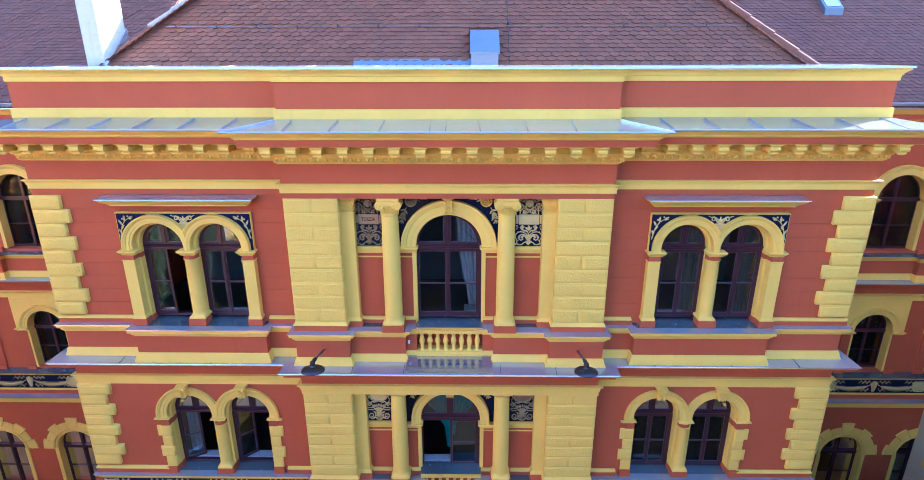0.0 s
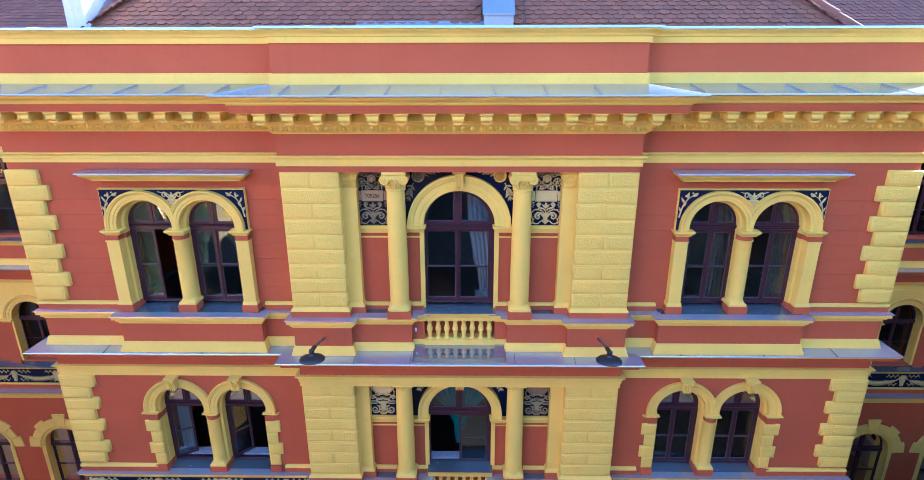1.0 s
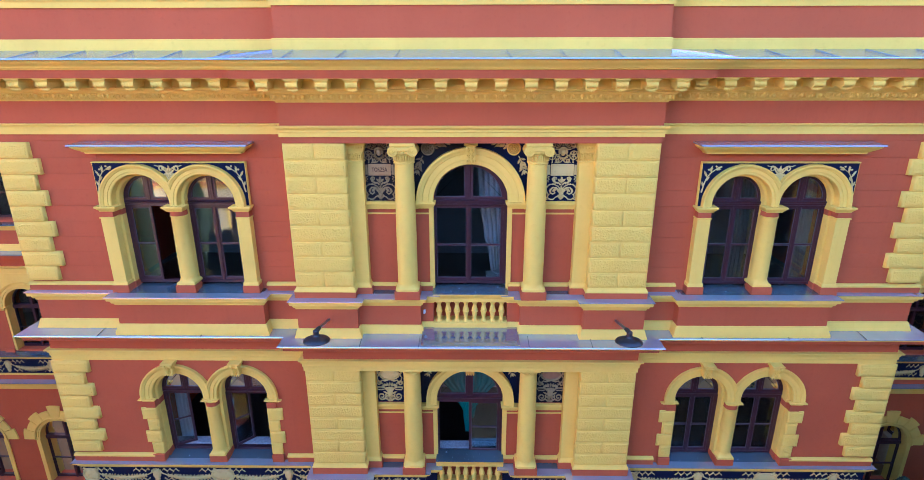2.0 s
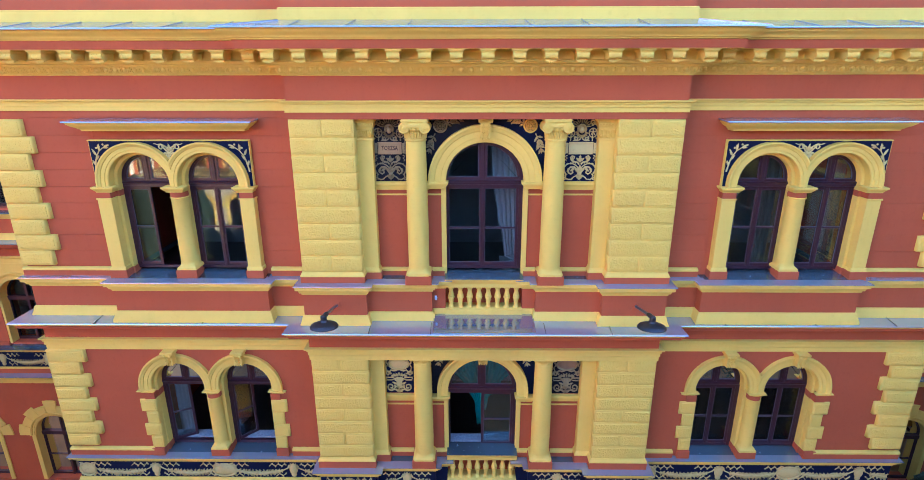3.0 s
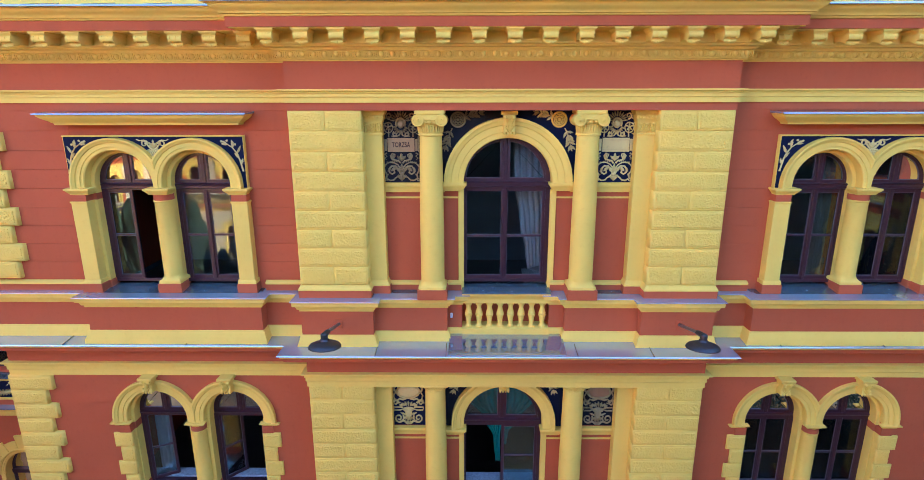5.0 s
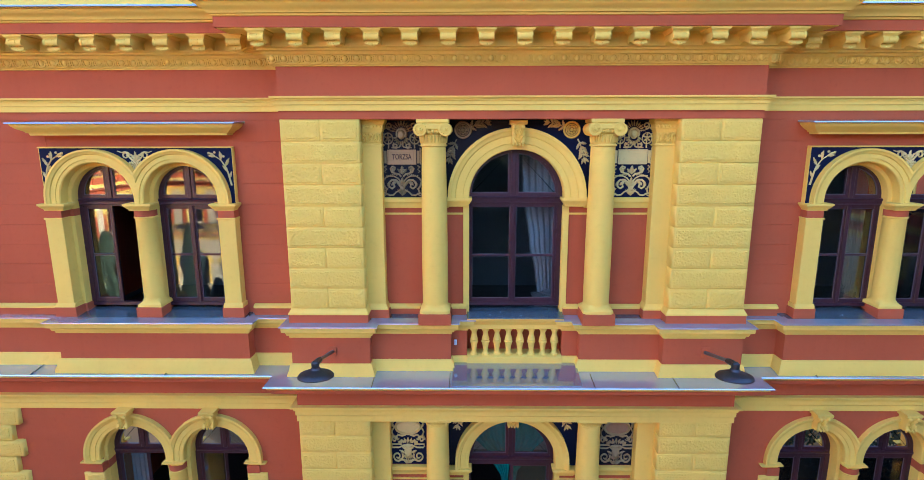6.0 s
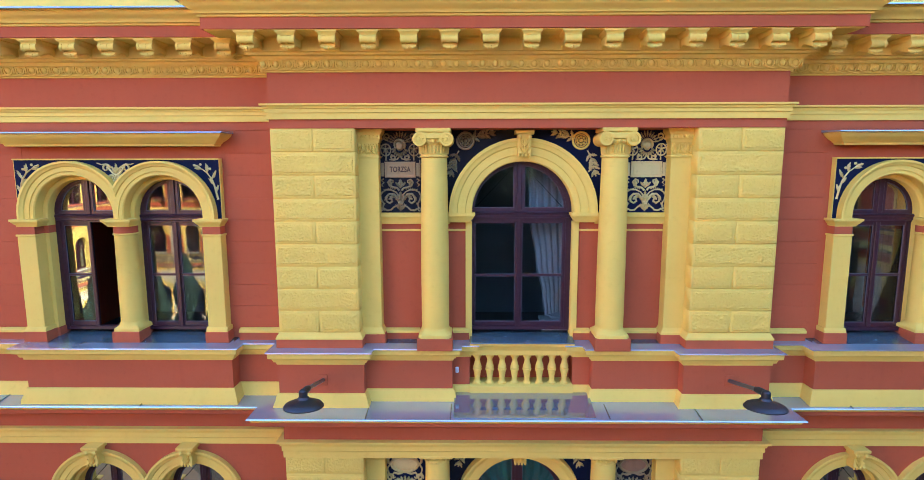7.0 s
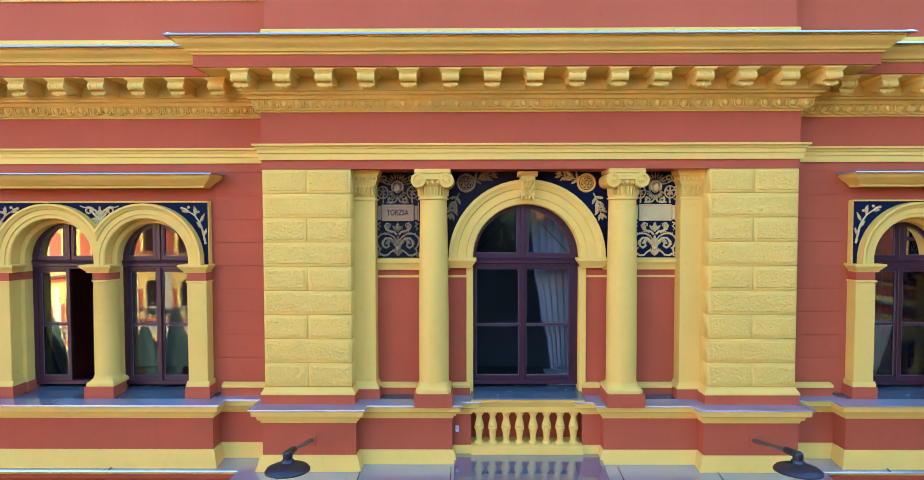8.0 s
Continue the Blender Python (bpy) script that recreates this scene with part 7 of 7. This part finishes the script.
        for i in range(9):
            a0, a1 = math.pi * i / 9 + 0.008, math.pi * (i + 1) / 9 - 0.008
            ro = (1.13, 1.04, 1.13, 1.04, 1.20, 1.04, 1.13, 1.04, 1.13)[i]
            bm = bmesh.new()
            arch_ring(bm, cx, 2.70, [(0.79, 0.02), (0.79, -0.04), (ro, -0.04), (ro, 0.02)], a0, a1, 3)
            part("voussoir", bm, YELLOW, w)
    R = Relief(L / 2, -0.08, 5.08)
    draw_frieze(R, L, 0.46, 1.41, 0.5)
    part("frieze_relief", R.bm, OCHRE_RELIEF, w, "ochre garland relief")
    # inner shell in near-black plaster, which stands in for the rooms' shade
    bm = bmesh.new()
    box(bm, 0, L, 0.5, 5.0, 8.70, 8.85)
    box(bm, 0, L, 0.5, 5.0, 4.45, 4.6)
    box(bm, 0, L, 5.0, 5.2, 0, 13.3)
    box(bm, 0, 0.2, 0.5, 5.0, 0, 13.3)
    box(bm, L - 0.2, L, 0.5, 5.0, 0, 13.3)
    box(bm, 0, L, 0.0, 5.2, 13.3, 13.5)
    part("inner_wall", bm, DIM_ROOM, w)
    bm = bmesh.new()
    prism_x(bm, [(-0.62, 13.82), (6.0, 13.82 + 6.62 * 0.87), (12.6, 13.82), (12.6, 13.7), (-0.62, 13.7)], 0, L)
    part("roof_deck", bm, TILE_OLD, w, smooth=0)
    tile_field("tile_field", w, TILE_OLD, (0, -0.66, 13.82), (1, 0, 0), (0, CS, SN), L, 7.6, lambda a, b: True, "brown clay tiles", "stuff")
    bm = bmesh.new()
    sweep(bm, line, [(0.62, 13.83), (0.78, 13.83), (0.80, 13.90), (0.785, 13.91), (0.74, 13.86), (0.64, 13.86)])
    part("gutter", bm, ZINC, w)
    return w


wing(up=-0.15).location = (8.24, 4.9, -0.004)
wing(up=0.15).location = (-8.24 - WING_L, 4.9, -0.004)
# wings round the rest of the courtyard; back and left ones are seen in the window panes
far_wing = wing(1.625, 7, 17.95, 0.0, (PALE_WALL, PALE_WALL, RED))
far_wing.matrix_basis = pose(-9.175, -31.0, -0.01, 0, 0, 180)
# the pair at x = 14.8 is added unseen, to keep the right side dark
for x, y, a in ((8.775, -31.0, 180), (26.725, -31.0, 180), (-24.0, -13.05, 90), (-24.0, -31.0, 90), (14.8, 4.9, -90), (14.8, -13.05, -90)):
    copy_thing(far_wing, pose(x, y, -0.01 if a == 180 else -0.016, 0, 0, a))

# ---- skylight on the wing's roof ----
for x, s in ((10.75, 1),):
    r = root("skylight", "small hinged roof window framed in blue-grey sheet", "skylight", at=(x, 7.15, 16.22))
    bm = bmesh.new()
    prism_x(bm, [(-0.30, -0.22), (-0.30, 0.10), (0.34, 0.62), (0.36, 0.40)], -0.26, 0.26)
    part("frame", bm, BLUE_SHEET, r)
    bm = bmesh.new()
    prism_x(bm, [(-0.26, 0.145), (-0.26, 0.15), (0.30, 0.605), (0.30, 0.60)], -0.20, 0.20)
    part("pane", bm, ZINC, r, "pale pane that mirrors the sky")


# ---- evergreens: left ones mirrored in the panes, many others added unseen ----
def thuja(x, y, h, rad, seed):
    r = root("thuja_tree", "dense dark green columnar evergreen of a stand partly added for shade", "tree", "courtyard evergreens", at=(x, y, 0))
    bm = bmesh.new()
    lathe(bm, [(0.16, 0), (0.13, h * 0.3), (0.06, h * 0.75), (0.02, h * 0.95)], n=8)
    part("trunk", bm, BARK, r)
    rng = random.Random(seed)
    verts, faces = [], []
    big = h > 12
    for _ in range(34000 if big else 18000):
        f = rng.random() ** 0.8
        z = 0.3 + (h - 0.3) * f
        wide = rad * min(1.0, 0.55 + f * 2.2) * (1 - f) ** 0.55 * (0.86 + 0.3 * noise.noise(Vector((f * 7, seed, 0))))
        a = rng.uniform(0, 2 * math.pi)
        rr = wide * (0.55 + 0.5 * rng.random() ** 0.5) * (1 + 0.25 * noise.noise(Vector((math.cos(a) * 2 + seed, math.sin(a) * 2, f * 9))))
        c = Vector((rr * math.cos(a), rr * math.sin(a), z))
        up = Vector((math.cos(a) * 0.5 + rng.uniform(-.4, .4), math.sin(a) * 0.5 + rng.uniform(-.4, .4), 1.0)).normalized()
        sd = up.cross(Vector((math.cos(a + rng.uniform(-1, 1)), math.sin(a), 0.2))).normalized()
        ln, wd = rng.uniform(0.14, 0.30) * (1.3 if big else 0.50), rng.uniform(0.035, 0.075) * (1.5 if big else 0.76)
        k = len(verts)
        for p in (c - sd * wd * 0.4, c + up * ln * 0.5 - sd * wd, c + up * ln, c + up * ln * 0.5 + sd * wd):
            verts.append(tuple(p))
        faces.append((k, k + 1, k + 2, k + 3))
    me = bpy.data.meshes.new("crown")
    me.from_pydata(verts, [], faces)
    me.materials.append(FOLIAGE)
    ob = new("crown", me)
    ob.parent = r
    return r


for i, (x, y, h, rad) in enumerate(((-12.0, -18.0, 7.8, 0.95), (-15.6, -17.5, 6.9, 1.3), (-18.6, -18.0, 7.4, 1.4), (-14.5, -18.2, 7.6, 1.1), (-10.2, -16.0, 6.8, 1.4), (-19.5, -13.0, 7.4, 1.6), (-17.0, -17.8, 7.4, 1.4), (-19.2, -20.6, 7.2, 1.6), (-13.2, -18.0, 5.0, 1.2), (-20.8, -17.2, 7.0, 1.6), (-22.0, -20.0, 7.0, 1.6),
                                    # unseen row added so that the middle panes mirror something dark
                                    (-6.5, -17.5, 8.0, 1.6), (-3.2, -18.5, 8.8, 1.7), (0.4, -18.0, 8.4, 1.7), (3.8, -18.6, 9.0, 1.8), (7.2, -17.8, 8.2, 1.6),
                                    # added too: first four darken the middle panes, last six shade the right wing
                                    (-0.9, -24.4, 15.5, 2.6), (1.6, -23.4, 16.0, 3.1), (5.4, -24.0, 17.0, 3.2), (9.4, -23.2, 15.5, 3.0), (10.9, 2.2, 3.7, 0.8), (12.2, 1.2, 4.1, 1.0), (-16.7, -6.2, 11.8, 1.7), (-17.6, -9.8, 11.5, 1.7), (-13.0, -1.6, 8.4, 1.5), (-13.6, -5.6, 9.2, 1.6), (12.7, -1.8, 10.5, 1.5), (12.3, -6.0, 11.5, 1.7), (11.4, -10.5, 11.8, 1.9), (9.8, -0.6, 5.2, 1.3), (11.2, 0.3, 5.0, 1.3), (13.6, 2.2, 3.6, 1.0), (9.4, 1.9, 3.1, 0.9), (10.6, -2.2, 6.0, 1.3), (13.5, 0.2, 5.6, 1.2))):
    thuja(x, y, h, rad, i + 3)

# ---- single tiles nearest the parapet ----
bm = bmesh.new()
t0, t1 = tile_points(0.0)
va = [bm.verts.new(p) for p in t0]
vb = [bm.verts.new(p) for p in t1]
bm.faces.new(va[::-1])
n = len(va)
for q in range(n - 1):
    bm.faces.new((va[q], va[q + 1], vb[q + 1], vb[q]))
LOOSE = part("roof_tile", bm, TILE, roof, smooth=0)
base = Matrix.Translation(A) @ Matrix.Rotation(SLOPE, 4, "X")
spot = 0
for j in range(8, 12):
    for i in range(9, 70):
        a, b = (i + 0.5 * (j % 2)) * TILE_W, j * ROW
        if VENT(a, b):
            continue
        m = base @ Matrix.Translation((a, b, random.uniform(0, 0.006))) @ Matrix.Rotation(random.uniform(-0.012, 0.012), 4, "Z")
        if spot:
            again("roof_tile", LOOSE.data, roof, m)
        else:
            LOOSE.matrix_basis = m
        spot += 1
